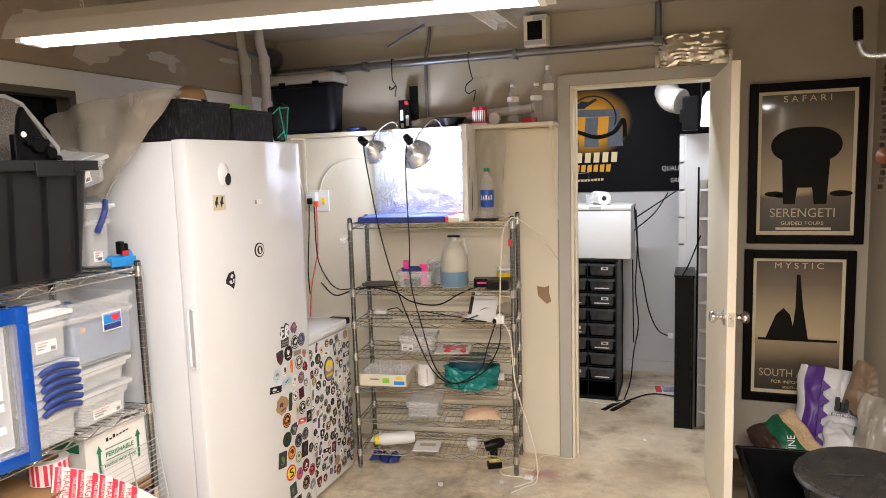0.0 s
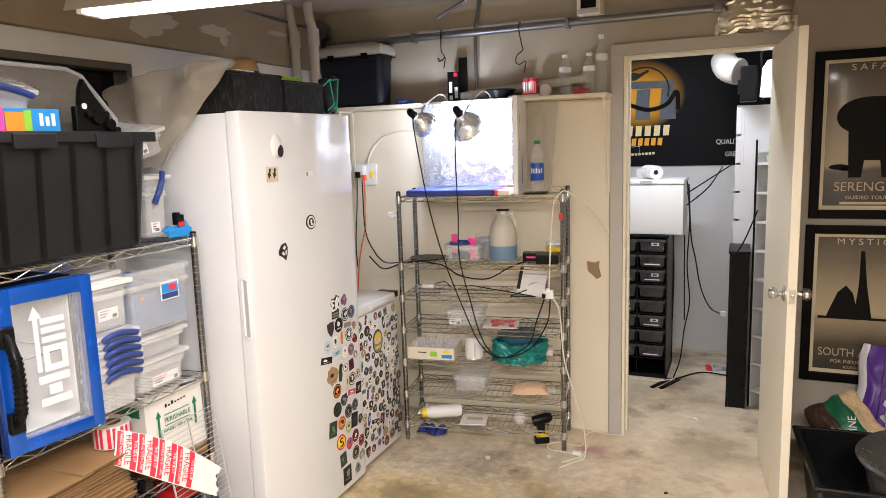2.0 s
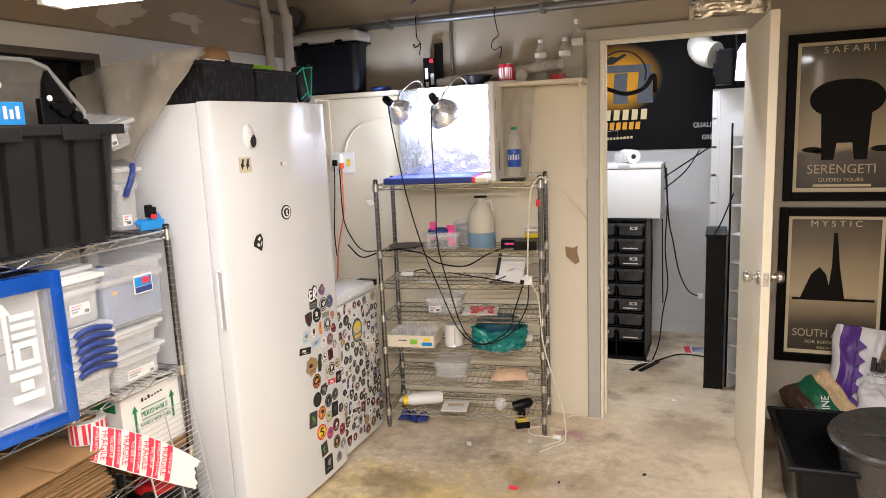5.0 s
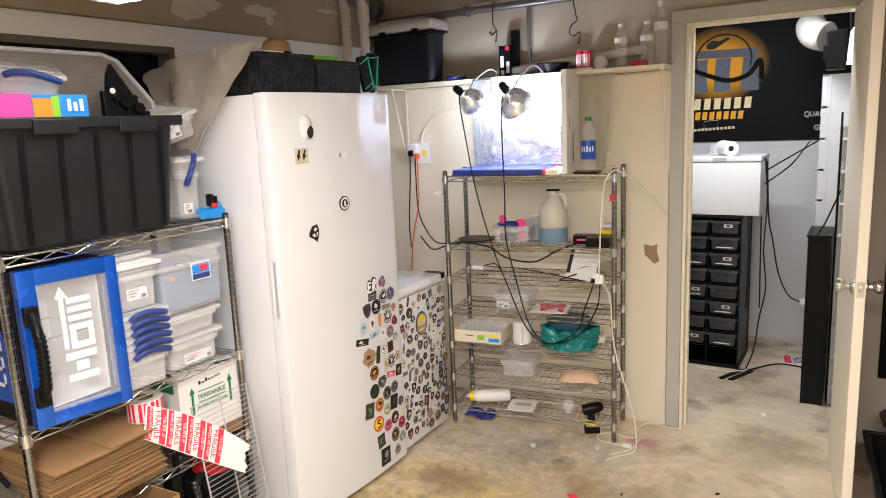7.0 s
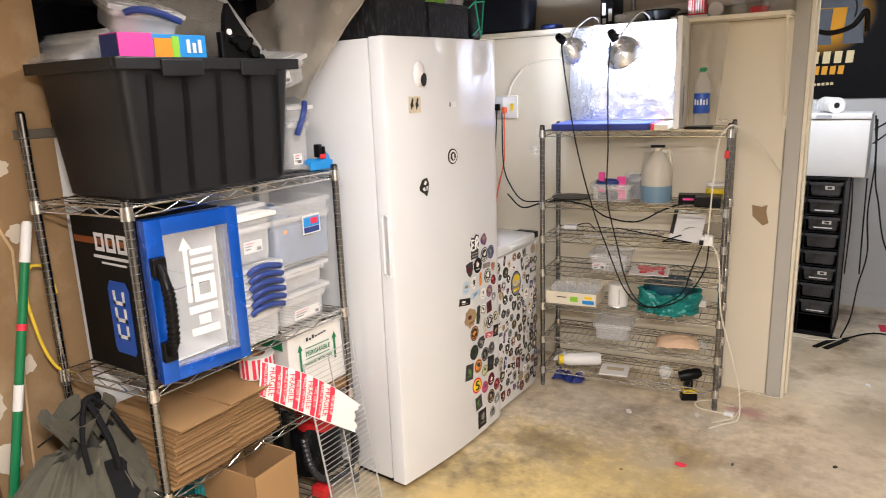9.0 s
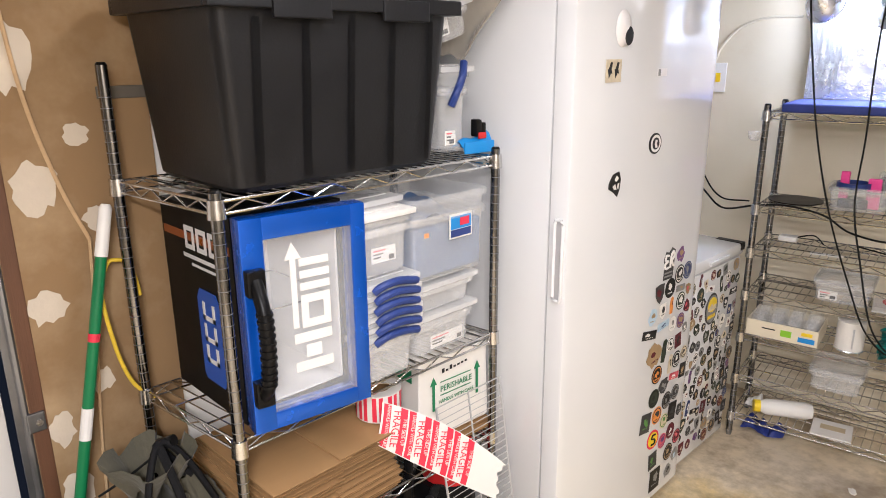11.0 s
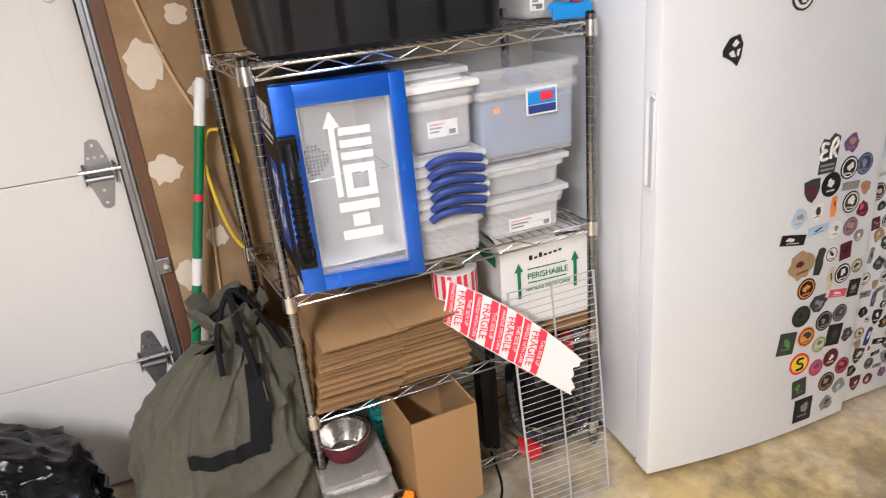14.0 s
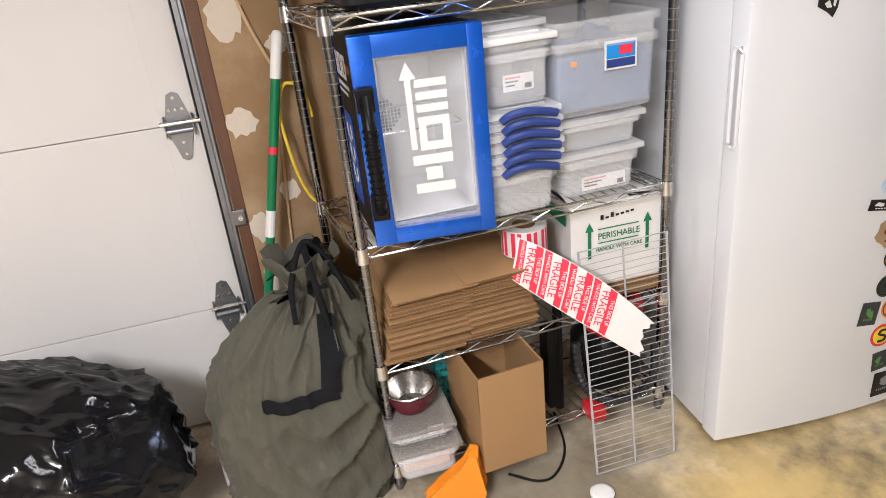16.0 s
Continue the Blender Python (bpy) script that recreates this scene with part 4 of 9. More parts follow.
# right column
clear_bin("frosted bin with a paper label, bottom of a stack", at_rack(0.555, 0.01, z), 0.225, 0.29, 0.125, tag=(0.06, 0.19, 0.012, 0.050))
clear_bin("frosted shallow bin with a cream lid, in a stack", at_rack(0.552, 0.012, z + 0.128), 0.232, 0.29, 0.085)
big = clear_bin("large clear open bin half full of blue cloth", at_rack(0.535, -0.005, z + 0.222), 0.290, 0.31, 0.245, wall="clear", open_top=True)
part("contents", sheet(10, 10, lambda u, v: (0.025 + u * 0.24, 0.025 + v * 0.26, 0.15 + 0.03 * math.sin(5 * u + 3 * v) + wobble((u, v, 1), 5, 0.03))), M["blue_cloth"], big, "folded blue cloth", smooth=True)
part("cloth_front", box(0.012, 0.276, 0.012, 0.29, 0.010, 0.150, 0.012, seg=3), M["blue_cloth"], big)
lab = part("label", box(0.135, 0.225, 0.0005, 0.002, 0.105, 0.175), M["paper"], big, "printed product label")
part("print_block", box(0.140, 0.220, -0.0008, 0.0002, 0.110, 0.130), M["blue_grip"], lab)
part("print_block", box(0.140, 0.220, -0.0008, 0.0002, 0.132, 0.168), M["cyan"], lab)
part("print_block", box(0.175, 0.212, -0.0016, -0.0009, 0.140, 0.162), M["red"], lab)
part("fish_sticker", box(0.045, 0.062, 0.006, 0.008, 0.125, 0.138, 0.002), M["orange"], big)


# ---- flat boxes, roll of tape, shipping carton ----
def flat_boxes():
    w1, w2, d = 0.230, 0.200, 0.37
    n = 15
    rr = random.Random(4)
    for k in range(n):
        j = rr.uniform(-0.008, 0.008)
        zz = 0.4295 + k * 0.0128
        # the lower half of the pile stands farther out than the upper
        out = (0.012 if k < 6 else 0.0) + rr.uniform(-0.011, 0.011)
        for side, (x0, ww) in enumerate(((0.0, w1), (w1 + 0.007, w2))):
            s = thing("flattened_box", "flattened brown corrugated box in a stack", "cardboard box", at_rack(x0 + 0.014 + j * 0.6 + (0.003 * k if side == 0 else 0.0), -0.020 - out + rr.uniform(-0.004, 0.004) + (n - k) * 0.0006, zz + (0.006 if side else 0), rr.uniform(-0.8, 0.8)), "flattened boxes")
            lap = rr.uniform(0.002, 0.009)
            part("board", box(0, ww, 0, d, 0.0066, 0.0104, 0.0006), M["card"], s)
            part("board", box(0.003, ww - 0.004, lap, d, 0.0, 0.0038, 0.0006), M["card"], s)
            part("fluting", box(0.002, ww - 0.002, -0.0006, 0.0002, 0.0074, 0.0096), M["card_edge"], s)
            part("fluting", box(0.004, ww - 0.005, lap - 0.0006, lap + 0.0002, 0.0008, 0.0030), M["card_edge"], s)


flat_boxes()


def tape_roll():
    base = Vector((-1.462, 2.283, 0.0))
    r = thing("label_roll", "roll of red and white shipping labels with a hanging strip", "tape roll", pose(*base))
    z0, z1, R = 0.630, 0.708, 0.064
    part("roll", lathe([(0.0325, z0), (R, z0), (R, z1), (0.0325, z1), (0.0325, z0)], 36), M["paper"], r, smooth=True)
    part("core", lathe([(0.029, z0), (0.032, z0), (0.032, z1 + 0.001), (0.029, z1 + 0.001), (0.029, z0)], 32), M["card_edge"], r, "brown cardboard core", smooth=True)
    for k in range(9):
        b = bmesh.new()
        for a0, a1 in ((k * 40 + 2, k * 40 + 12), (k * 40 + 25, k * 40 + 36)):
            pts = [(1.006 * R * math.cos(radians(a)), 1.006 * R * math.sin(radians(a))) for a in (a0, (a0 + a1) / 2, a1)]
            for (xa, ya), (xb, yb) in zip(pts, pts[1:]):
                b.faces.new([b.verts.new(p) for p in ((xa, ya, z0 + 0.003), (xb, yb, z0 + 0.003), (xb, yb, z1 - 0.003), (xa, ya, z1 - 0.003))])
        part("red_print", b, M["red"], r)
    # the strip falls forward off the stack, nearly flat
    upper, lower = ((-1.385, 2.235, 0.709), (-1.29, 2.39, 0.611), (-1.215, 2.545, 0.452)), ((-1.38, 2.205, 0.595), (-1.285, 2.35, 0.477), (-1.21, 2.496, 0.365))

    def through3(c, u):
        a, b, d = (Vector(p) - base for p in c)
        return a * (1 - u) * (1 - 2 * u) + b * 4 * u * (1 - u) + d * u * (2 * u - 1)

    def strip(u, v, lift=0.0):
        p = through3(upper, u).lerp(through3(lower, u), v)
        return p + Vector((lift + 0.004 * math.sin(math.pi * v) + 0.003 * math.sin(7 * u), 0, lift * 0.3))

    def torn(u, v):
        notch = 0.05 * max(0.0, math.sin(math.pi * min(1, v * 1.25))) + 0.012 * math.sin(23 * v)
        return strip(u * (1 - notch * u), v)

    s = part("strip", sheet(40, 16, torn), M["paper"], r, "torn strip of fragile labels", smooth=True)
    for k in range(4):
        u0 = 0.008 + k * 0.180
        for a0, a1 in ((0.004, 0.054), (0.122, 0.172)):
            part("red_print", sheet(4, 4, lambda u, v, a=u0 + a0, b=u0 + a1: strip(a + u * (b - a), 0.02 + v * 0.96, 0.0018)), M["red"], s)
        for body, uu, size, mat in (("FRAGILE", u0 + 0.088, 0.0305, "red"), ("HANDLE WITH CARE", u0 + 0.029, 0.0132, "paper"), ("THIS SIDE UP", u0 + 0.147, 0.0145, "paper")):
            p = strip(uu, 0.5, 0.0042)
            ex = (strip(uu, 0.55) - strip(uu, 0.45)).normalized()
            ey = (strip(uu + 0.02, 0.5) - strip(uu - 0.02, 0.5)).normalized()
            ez = ex.cross(ey).normalized()
            ey = ez.cross(ex)
            m = Matrix((ex, ey, ez)).transposed().to_4x4()
            m.translation = p + Vector((0.001, 0, 0.001))
            if ez.x < 0:
                m = m @ pose(0, 0, 0, 0, 180, 0)
            text("lettering", body, size, M[mat], m, s, 0.90, deep=0.0002)
    return r


tape_roll()


def shipping_carton():
    c = thing("shipping_carton", "white shipping carton with green arrows and lettering, slightly open", "cardboard box", pose(-1.438, 2.412, 0.4665, 0, 0, 87.5))
    w, d, h = 0.290, 0.26, 0.268
    b = tapered_tub(w, d, h, 0.0, 0.005, 0.0, round_=0.003, cseg=1)
    part("carton_body", b, M["white_card"], c)
    part("flap", sheet(1, 1, lambda u, v: (0.002 + u * (w * 0.62), 0.002 + v * 0.125, h + 0.001 + v * 0.030)), M["white_card"], c)
    part("flap", sheet(1, 1, lambda u, v: (0.002 + u * (w - 0.004), d - 0.002 - v * 0.15, h + 0.001 + v * 0.022)), M["white_card"], c)
    part("flap", sheet(1, 1, lambda u, v: (w - 0.002 - v * 0.12, 0.002 + u * (d - 0.004), h + 0.002 + v * 0.012)), M["white_card"], c)
    for x in (0.058, 0.238):
        b = bmesh.new()
        box(x - 0.005, x + 0.005, -0.0012, -0.0002, 0.10, 0.185, bm=b)
        poly([(x - 0.013, 0.185), (x + 0.013, 0.185), (x, 0.212)], -0.0012, -0.0002, bm=b, axis="y")
        part("printed_arrow", b, M["green"], c, "green printed arrow")
    text("lettering", "PERISHABLE", 0.027, M["green"], facing(0.148, -0.0028, 0.165), c, 0.92)
    text("lettering", "HANDLE WITH CARE", 0.0165, M["green"], facing(0.148, -0.0028, 0.125), c, 0.92)
    part("printed_rule", box(0.085, 0.210, -0.0012, -0.0002, 0.186, 0.189), M["green"], c)
    part("printed_rule", box(0.085, 0.210, -0.0012, -0.0002, 0.143, 0.146), M["green"], c)
    b = bmesh.new()
    for k in range(7):
        xx = 0.092 + k * 0.0155
        box(xx, xx + 0.0095, -0.0012, -0.0002, 0.215 + 0.0016 * k, 0.221 + 0.0016 * k + (0.008 if k in (0, 2) else 0), bm=b)
    part("written_bars", b, M["ink"], c, "black marker bars")
    part("side_print", box(-0.0012, -0.0002, 0.03, 0.18, 0.20, 0.24), M["green"], c)


shipping_carton()


def boards_under_carton():
    for k, (dx, turn) in enumerate(((0.0, 0.6), (0.008, -0.8), (-0.005, 0.3))):
        s = thing("flattened_box", "flattened brown corrugated box under the white carton", "cardboard box", pose(-1.425 + dx, 2.405 + 0.4 * dx, 0.4295 + 0.0122 * k, 0, 0, 87.5 + turn), "flattened boxes")
        part("board", box(0, 0.300, 0, 0.27, 0.0066, 0.0110, 0.0006), M["card"], s)
        part("board", box(0.003, 0.296, 0.005, 0.27, 0.0, 0.0045, 0.0006), M["card"], s)
        part("fluting", box(0.002, 0.298, -0.0006, 0.0002, 0.0076, 0.0100), M["card_edge"], s)


boards_under_carton()


def wire_grid():
    g = thing("oven_rack", "white coated wire shelf grid leaning on the rack", "wire shelf", None)
    bl, br, tl, tr = Vector((-1.198, 2.364, 0.006)), Vector((-1.196, 2.613, 0.006)), Vector((-1.335, 2.384, 0.650)), Vector((-1.340, 2.655, 0.650))
    part("outer_frame", tube([bl, br, tr, tl], 0.0038, 8, closed=True), M["grid"], g)
    for k in range(1, 34):
        f = k / 34
        part("wire", tube([bl.lerp(tl, f), br.lerp(tr, f)], 0.0013, 5), M["grid"], g)
    part("brace", tube([bl.lerp(br, 0.5) + Vector((-0.004, 0, 0)), tl.lerp(tr, 0.5) + Vector((-0.004, 0, 0))], 0.0028, 6), M["grid"], g)


wire_grid()


def open_carton():
    c = thing("cardboard_box", "small brown cardboard box standing open on the bottom shelf", "cardboard box", pose(-1.240, 2.045, 0.090, 0, 0, 93.5))
    w, d, h, t = 0.190, 0.255, 0.312, 0.005
    part("front_wall", box(0, w, 0, t, 0, h, 0.0012), M["card"], c)
    part("back_wall", box(0, w, d - t, d, 0, h + 0.002, 0.0012), M["card"], c)
    part("side_wall", box(-0.0008, t, t, d - t, 0, h - 0.002, 0.0012), M["card"], c)
    part("side_wall", box(w - t, w + 0.0008, t, d - t, 0, h + 0.001, 0.0012), M["card"], c)
    part("base", box(t, w - t, t, d - t, 0.001, 0.005), M["card"], c)
    part("cut_edge", box(0.001, w - 0.001, 0.001, t - 0.001, h, h + 0.0015), M["card_edge"], c)
    part("cut_edge", box(0.001, t - 0.001, t, d - t, h - 0.002, h - 0.0005), M["card_edge"], c)
    part("corner_slit", box(-0.0016, -0.0008, 0.002, 0.0045, h - 0.105, h - 0.002), M["card_edge"], c)


open_carton()


def bowl_bin():
    t = clear_bin("lidded frosted bin under a steel bowl on the bottom shelf", pose(-1.292, 1.815, 0.090, 0, 0, 88), 0.172, 0.36, 0.105, lid="smoke_lid", group="clear storage bins")
    clear_bin("second frosted bin with a small tag, stacked under a steel bowl", pose(-1.305, 1.812, 0.199, 0, 0, 88), 0.168, 0.36, 0.055, lid="smoke_lid", tag=(0.100, 0.145, 0.020, 0.044))
    part("contents", box(0.02, 0.15, 0.025, 0.32, 0.008, 0.055, 0.01), M["peach"], t, "pale contents")
    prof = [(0.0, 0.004), (0.045, 0.004), (0.062, 0.03), (0.070, 0.064), (0.076, 0.066), (0.074, 0.069), (0.066, 0.066), (0.056, 0.032), (0.042, 0.008), (0.0, 0.008)]
    o = thing("pet_bowl", "stainless steel bowl with a maroon outside, on a lidded bin", "bowl", pose(-1.405, 1.895, 0.259))
    part("bowl", lathe(prof, 28), M["steel"], o, smooth=True)
    part("outer_shell", lathe([(0.046, 0.0), (0.050, 0.0), (0.066, 0.03), (0.0735, 0.060), (0.0715, 0.060), (0.064, 0.031), (0.046, 0.0)], 28), M["bowl_red"], o, "maroon enamel outside", smooth=True)
    tb = thing("basket", "teal woven plastic basket behind the cardboard box", "basket", pose(-1.50, 2.00, 0.090, 0, 0, 88))
    for k in range(9):
        part("slat", box(0.0, 0.10, 0.0, 0.003, 0.01 + k * 0.026, 0.026 + k * 0.026), M["teal"], tb)
    for k in range(8):
        part("stave", box(0.004 + k * 0.0125, 0.009 + k * 0.0125, -0.003, 0.0, 0.0, 0.245), M["teal"], tb)
    part("side_panel", box(-0.003, 0.0, 0.0, 0.2, 0.0, 0.245), M["teal"], tb)


bowl_bin()


def vacuum():
    v = thing("vacuum_cleaner", "red and black vacuum cleaner with ribbed hose, behind the wire grid", "vacuum cleaner", pose(-1.475, 2.44, 0.092))
    part("body", lathe([(0.0, 0.0), (0.100, 0.0), (0.110, 0.03), (0.106, 0.15), (0.085, 0.175), (0.0, 0.185)], 24), M["black"], v, smooth=True).matrix_basis = pose(0, 0.10, 0.04)
    part("dust_cup", lathe([(0.0, 0.0), (0.086, 0.0), (0.092, 0.09), (0.080, 0.105), (0.0, 0.105)], 24), M["red_plastic"], v, smooth=True).matrix_basis = pose(0.01, 0.12, 0.215)
    hose = curve_pts([(0.10, -0.05, 0.25), (0.13, -0.045, 0.13), (0.14, 0.01, 0.06), (0.16, 0.09, 0.05), (0.16, 0.17, 0.10), (0.12, 0.20, 0.19)], 14)
    b = bmesh.new()
    rad = [0.0145 if k % 2 else 0.0115 for k in range(len(hose))]
    tube(hose, rad, 10, bm=b)
    part("hose", b, M["hose_dark"], v, "dark ribbed hose")
    part("power_head", box(0.10, 0.17, -0.035, 0.015, 0.0, 0.045, 0.010), M["red_plastic"], v)
    for k in range(5):
        loop = [(0.075 + 0.012 * k * 0.3, -0.005 + 0.028 * math.cos(a * math.pi / 8) + 0.003 * k, 0.17 + 0.085 * math.sin(a * math.pi / 8)) for a in range(16)]
        part("cord_loop", tube(loop, 0.0045, 6, closed=True), M["rubber_cord"], v)
    part("wand", tube([(0.055, -0.085, 0.0), (0.045, -0.08, 0.36)], 0.014, 10), M["black"], v)
    part("nozzle", box(0.02, 0.08, -0.13, -0.095, 0.02, 0.30, 0.008), M["black"], v)


vacuum()


# ---- canvas bag, bin liner, broom, rope ----
def canvas_bag():
    c = thing("duffel_bag", "olive canvas sack tied at the top with black straps", "bag", pose(-1.52, 1.60, 0.0))
    ns, nr = 56, 40

    def body(u, v):
        a = 2 * math.pi * u
        ca, sa = math.cos(a), math.sin(a)
        top = max(0.0, (v - 0.62) / 0.38)
        h = 0.655 * v - 0.05 * top * top * (1 - sa) * 0.5
        wide = 0.222 + 0.016 * math.sin(3.4 * v) - 0.022 * v
        wide = wide * (1 - 0.74 * top ** 1.6) + 0.012 * top
        deep = (0.155 - 0.02 * v) * (1 - 0.74 * top ** 1.3)
        if v < 0.06:
            wide, deep = wide * (0.93 + v * 1.2), deep * (0.93 + v * 1.2)
        fold = 0.017 * math.sin(8 * a + 5 * v) * (0.10 + 1.6 * top * (1 - 0.4 * top)) + 0.034 * (1 - abs(noise.noise(Vector((1.9 * ca + 2.4 * v, 1.9 * sa, 2.2 * v))))) ** 6 + 0.016 * (1 - abs(noise.noise(Vector((3.6 * ca + 2 * v, 3.6 * sa + 5, 3.0 * v))))) ** 6 + 0.020 * noise.noise(Vector((1.6 * ca, 1.6 * sa, 3.5 * v))) + 0.014 * abs(noise.noise(Vector((4 * ca + 3, 4 * sa, 1.8 * v)))) * (1 - v)
        lean = 0.022 * v + 0.055 * top
        return ((deep + fold) * ca - 0.02 * v + 0.05 * (1 - v), (wide + fold) * sa * 0.98 + lean, h - 0.012 * math.cos(2 * a) * top)

    s = part("sack", sheet(ns * 3, nr * 2, body), M["canvas"], c, "worn olive canvas", smooth="all")
    bmk = sheet(28, 8, lambda u, v: (0.012 * math.cos(9 * u * 2 * math.pi) * v + (0.030 + 0.055 * v) * math.cos(2 * math.pi * u) - 0.02, (0.045 + 0.055 * v) * math.sin(2 * math.pi * u) + 0.08 + 0.012 * math.sin(7 * u * 2 * math.pi) * v, 0.645 + 0.085 * v + 0.02 * math.sin(5 * u * 2 * math.pi)))
    part("gathered_neck", bmk, M["canvas"], c, smooth=True)

    def on(u, v, lift):
        p, q = Vector(body(u, v)), Vector((0, Vector(body(u, v)).y * 0.3 + 0.05, Vector(body(u, v)).z))
        return p + (p - q).normalized() * lift

    part("strap", sheet(24, 3, lambda u, v: on(-0.080 + u * 0.140, 0.575 + v * 0.060, 0.008)), M["webbing"], c, "black webbing strap", smooth=True)
    part("strap", sheet(3, 24, lambda u, v: on(0.030 + u * 0.036, 0.60 + v * 0.32, 0.009)), M["webbing"], c, "black webbing strap", smooth=True)
    part("strap", tube(curve_pts([(0.10, 0.11, 0.56), (0.085, 0.10, 0.66), (0.03, 0.09, 0.755), (-0.01, 0.10, 0.74), (0.00, 0.16, 0.65)], 8), 0.010, 6), M["webbing"], c)
    part("strap", tube(curve_pts([(0.09, 0.03, 0.58), (0.06, 0.04, 0.68), (0.02, 0.09, 0.77), (0.03, 0.14, 0.72), (0.06, 0.19, 0.60)], 8), 0.008, 6), M["webbing"], c)
    part("drawcord", tube(curve_pts([(-0.08, -0.02, 0.64), (-0.03, 0.03, 0.69), (0.01, 0.08, 0.74)], 8), 0.003, 5), M["rubber_cord"], c)
    part("toggle", cyl((-0.01, 0.10, 0.75), (0.02, 0.125, 0.765), 0.014, 10), M["black"], c)


canvas_bag()


def bin_liner():
    t = thing("trash_bag", "full shiny black plastic trash bag by the overhead door", "trash bag", pose(-1.50, 0.925, 0.0))

    rr = random.Random(8)
    b = bmesh.new()
    for k in range(150):
        d = Vector((rr.gauss(0, 1), rr.gauss(0, 1), rr.gauss(0, 1))).normalized()
        lump = 1 + 0.16 * noise.noise(d * 1.4 + Vector((3, 1, 2))) + rr.uniform(-0.035, 0.045)
        p = Vector((d.x * 0.265 * lump, d.y * 0.36 * lump, 0.262 + d.z * 0.285 * lump + max(0, d.z) ** 2 * 0.13 * max(0, 0.35 - d.y)))
        b.verts.new((p.x, p.y, max(0.004, p.z)))
    hull = bmesh.ops.convex_hull(b, input=b.verts[:])
    bmesh.ops.delete(b, geom=[g for g in hull["geom_interior"] if isinstance(g, bmesh.types.BMVert)], context="VERTS")
    bmesh.ops.subdivide_edges(b, edges=b.edges[:], cuts=7, use_grid_fill=True)
    b.normal_update()
    for q in b.verts:
        d = q.co - Vector((0, 0, 0.25))
        pull = (1 - abs(noise.noise(q.co * 5.0 + Vector((2, 7, 1))))) ** 5 * 0.016 + (1 - abs(noise.noise(Vector((q.co.x * 11 + q.co.z * 5, q.co.y * 11, q.co.z * 6))))) ** 6 * 0.017 + (1 - abs(noise.noise(Vector((q.co.x * 9, q.co.y * 16 + q.co.z * 9, q.co.z * 14 + 4))))) ** 8 * 0.012 + 0.012 * noise.noise(q.co * 3.1)
        q.co = q.co + d.normalized() * (pull - 0.010)
        q.co.z = max(0.003, q.co.z)
    part("liner", b, M["trash"], t, smooth="all")
    tie = sheet(12, 10, lambda u, v: (0.05 + (0.02 + 0.07 * v) * math.cos(2 * math.pi * u) * (1 + 0.25 * math.sin(10 * math.pi * u)), -0.26 + (0.02 + 0.06 * v) * math.sin(2 * math.pi * u), 0.53 + 0.15 * v))
    part("tied_neck", tie, M["trash"], t, "gathered plastic neck", smooth="all")
    w = thing("plastic_jug", "white plastic corner tucked between the bags", "container", pose(-1.62, 1.37, 0.0))
    part("body", box(-0.05, 0.05, -0.04, 0.03, 0.0, 0.20, 0.02, seg=3), M["white_matt"], w, smooth=True)


bin_liner()


def broom():
    b = thing("broom_handle", "green broom pole with a white grip leaning on the drywall", "broom", None)
    top, low = Vector((-1.790, 1.745, 1.262)), Vector((-1.735, 1.452, 0.02))
    d = (top - low).normalized()
    part("pole", tube([low, top - d * 0.125], 0.0135, 12), M["green_pole"], b, smooth=True)
    part("grip", tube([top - d * 0.125, top - d * 0.01, top], [0.0155, 0.0150, 0.010], 12), M["white_matt"], b, "white plastic grip", smooth=True)
    part("sticker", tube([low + d * 0.70, low + d * 0.78], 0.0142, 12), M["paper"], b, "white paper sticker")
    part("sticker", tube([low + d * 0.945, low + d * 0.965], 0.0139, 12), M["red"], b, "small red and green label")
    r = thing("rope", "yellow twisted rope hanging from the rack", "rope")
    part("strand", tube(curve_pts([(-1.80, 1.765, 1.118), (-1.80, 1.735, 1.118), (-1.797, 1.714, 1.075), (-1.795, 1.708, 1.02), (-1.79, 1.716, 0.93), (-1.785, 1.730, 0.85), (-1.778, 1.752, 0.79), (-1.768, 1.790, 0.748)], 10), 0.0050, 8), M["yellow_rope"], r)
    part("strand", tube(curve_pts([(-1.80, 1.765, 1.118), (-1.797, 1.782, 1.10), (-1.794, 1.792, 1.06), (-1.792, 1.796, 1.02)], 8), 0.0048, 8), M["yellow_rope"], r)
    c = thing("tan_cable", "thin tan cord hanging down the brown drywall", "cord")
    part("strand", tube(curve_pts([(-1.849, 1.57, 2.10), (-1.848, 1.60, 1.75), (-1.848, 1.625, 1.50), (-1.847, 1.67, 1.30), (-1.846, 1.715, 1.17)], 8), 0.0050, 6), M["twine"], c)
    part("strand", tube(curve_pts([(-1.846, 1.715, 1.17), (-1.848, 1.70, 0.95), (-1.848, 1.67, 0.6), (-1.848, 1.655, 0.2)], 8), 0.0040, 6), M["twine"], c)


broom()


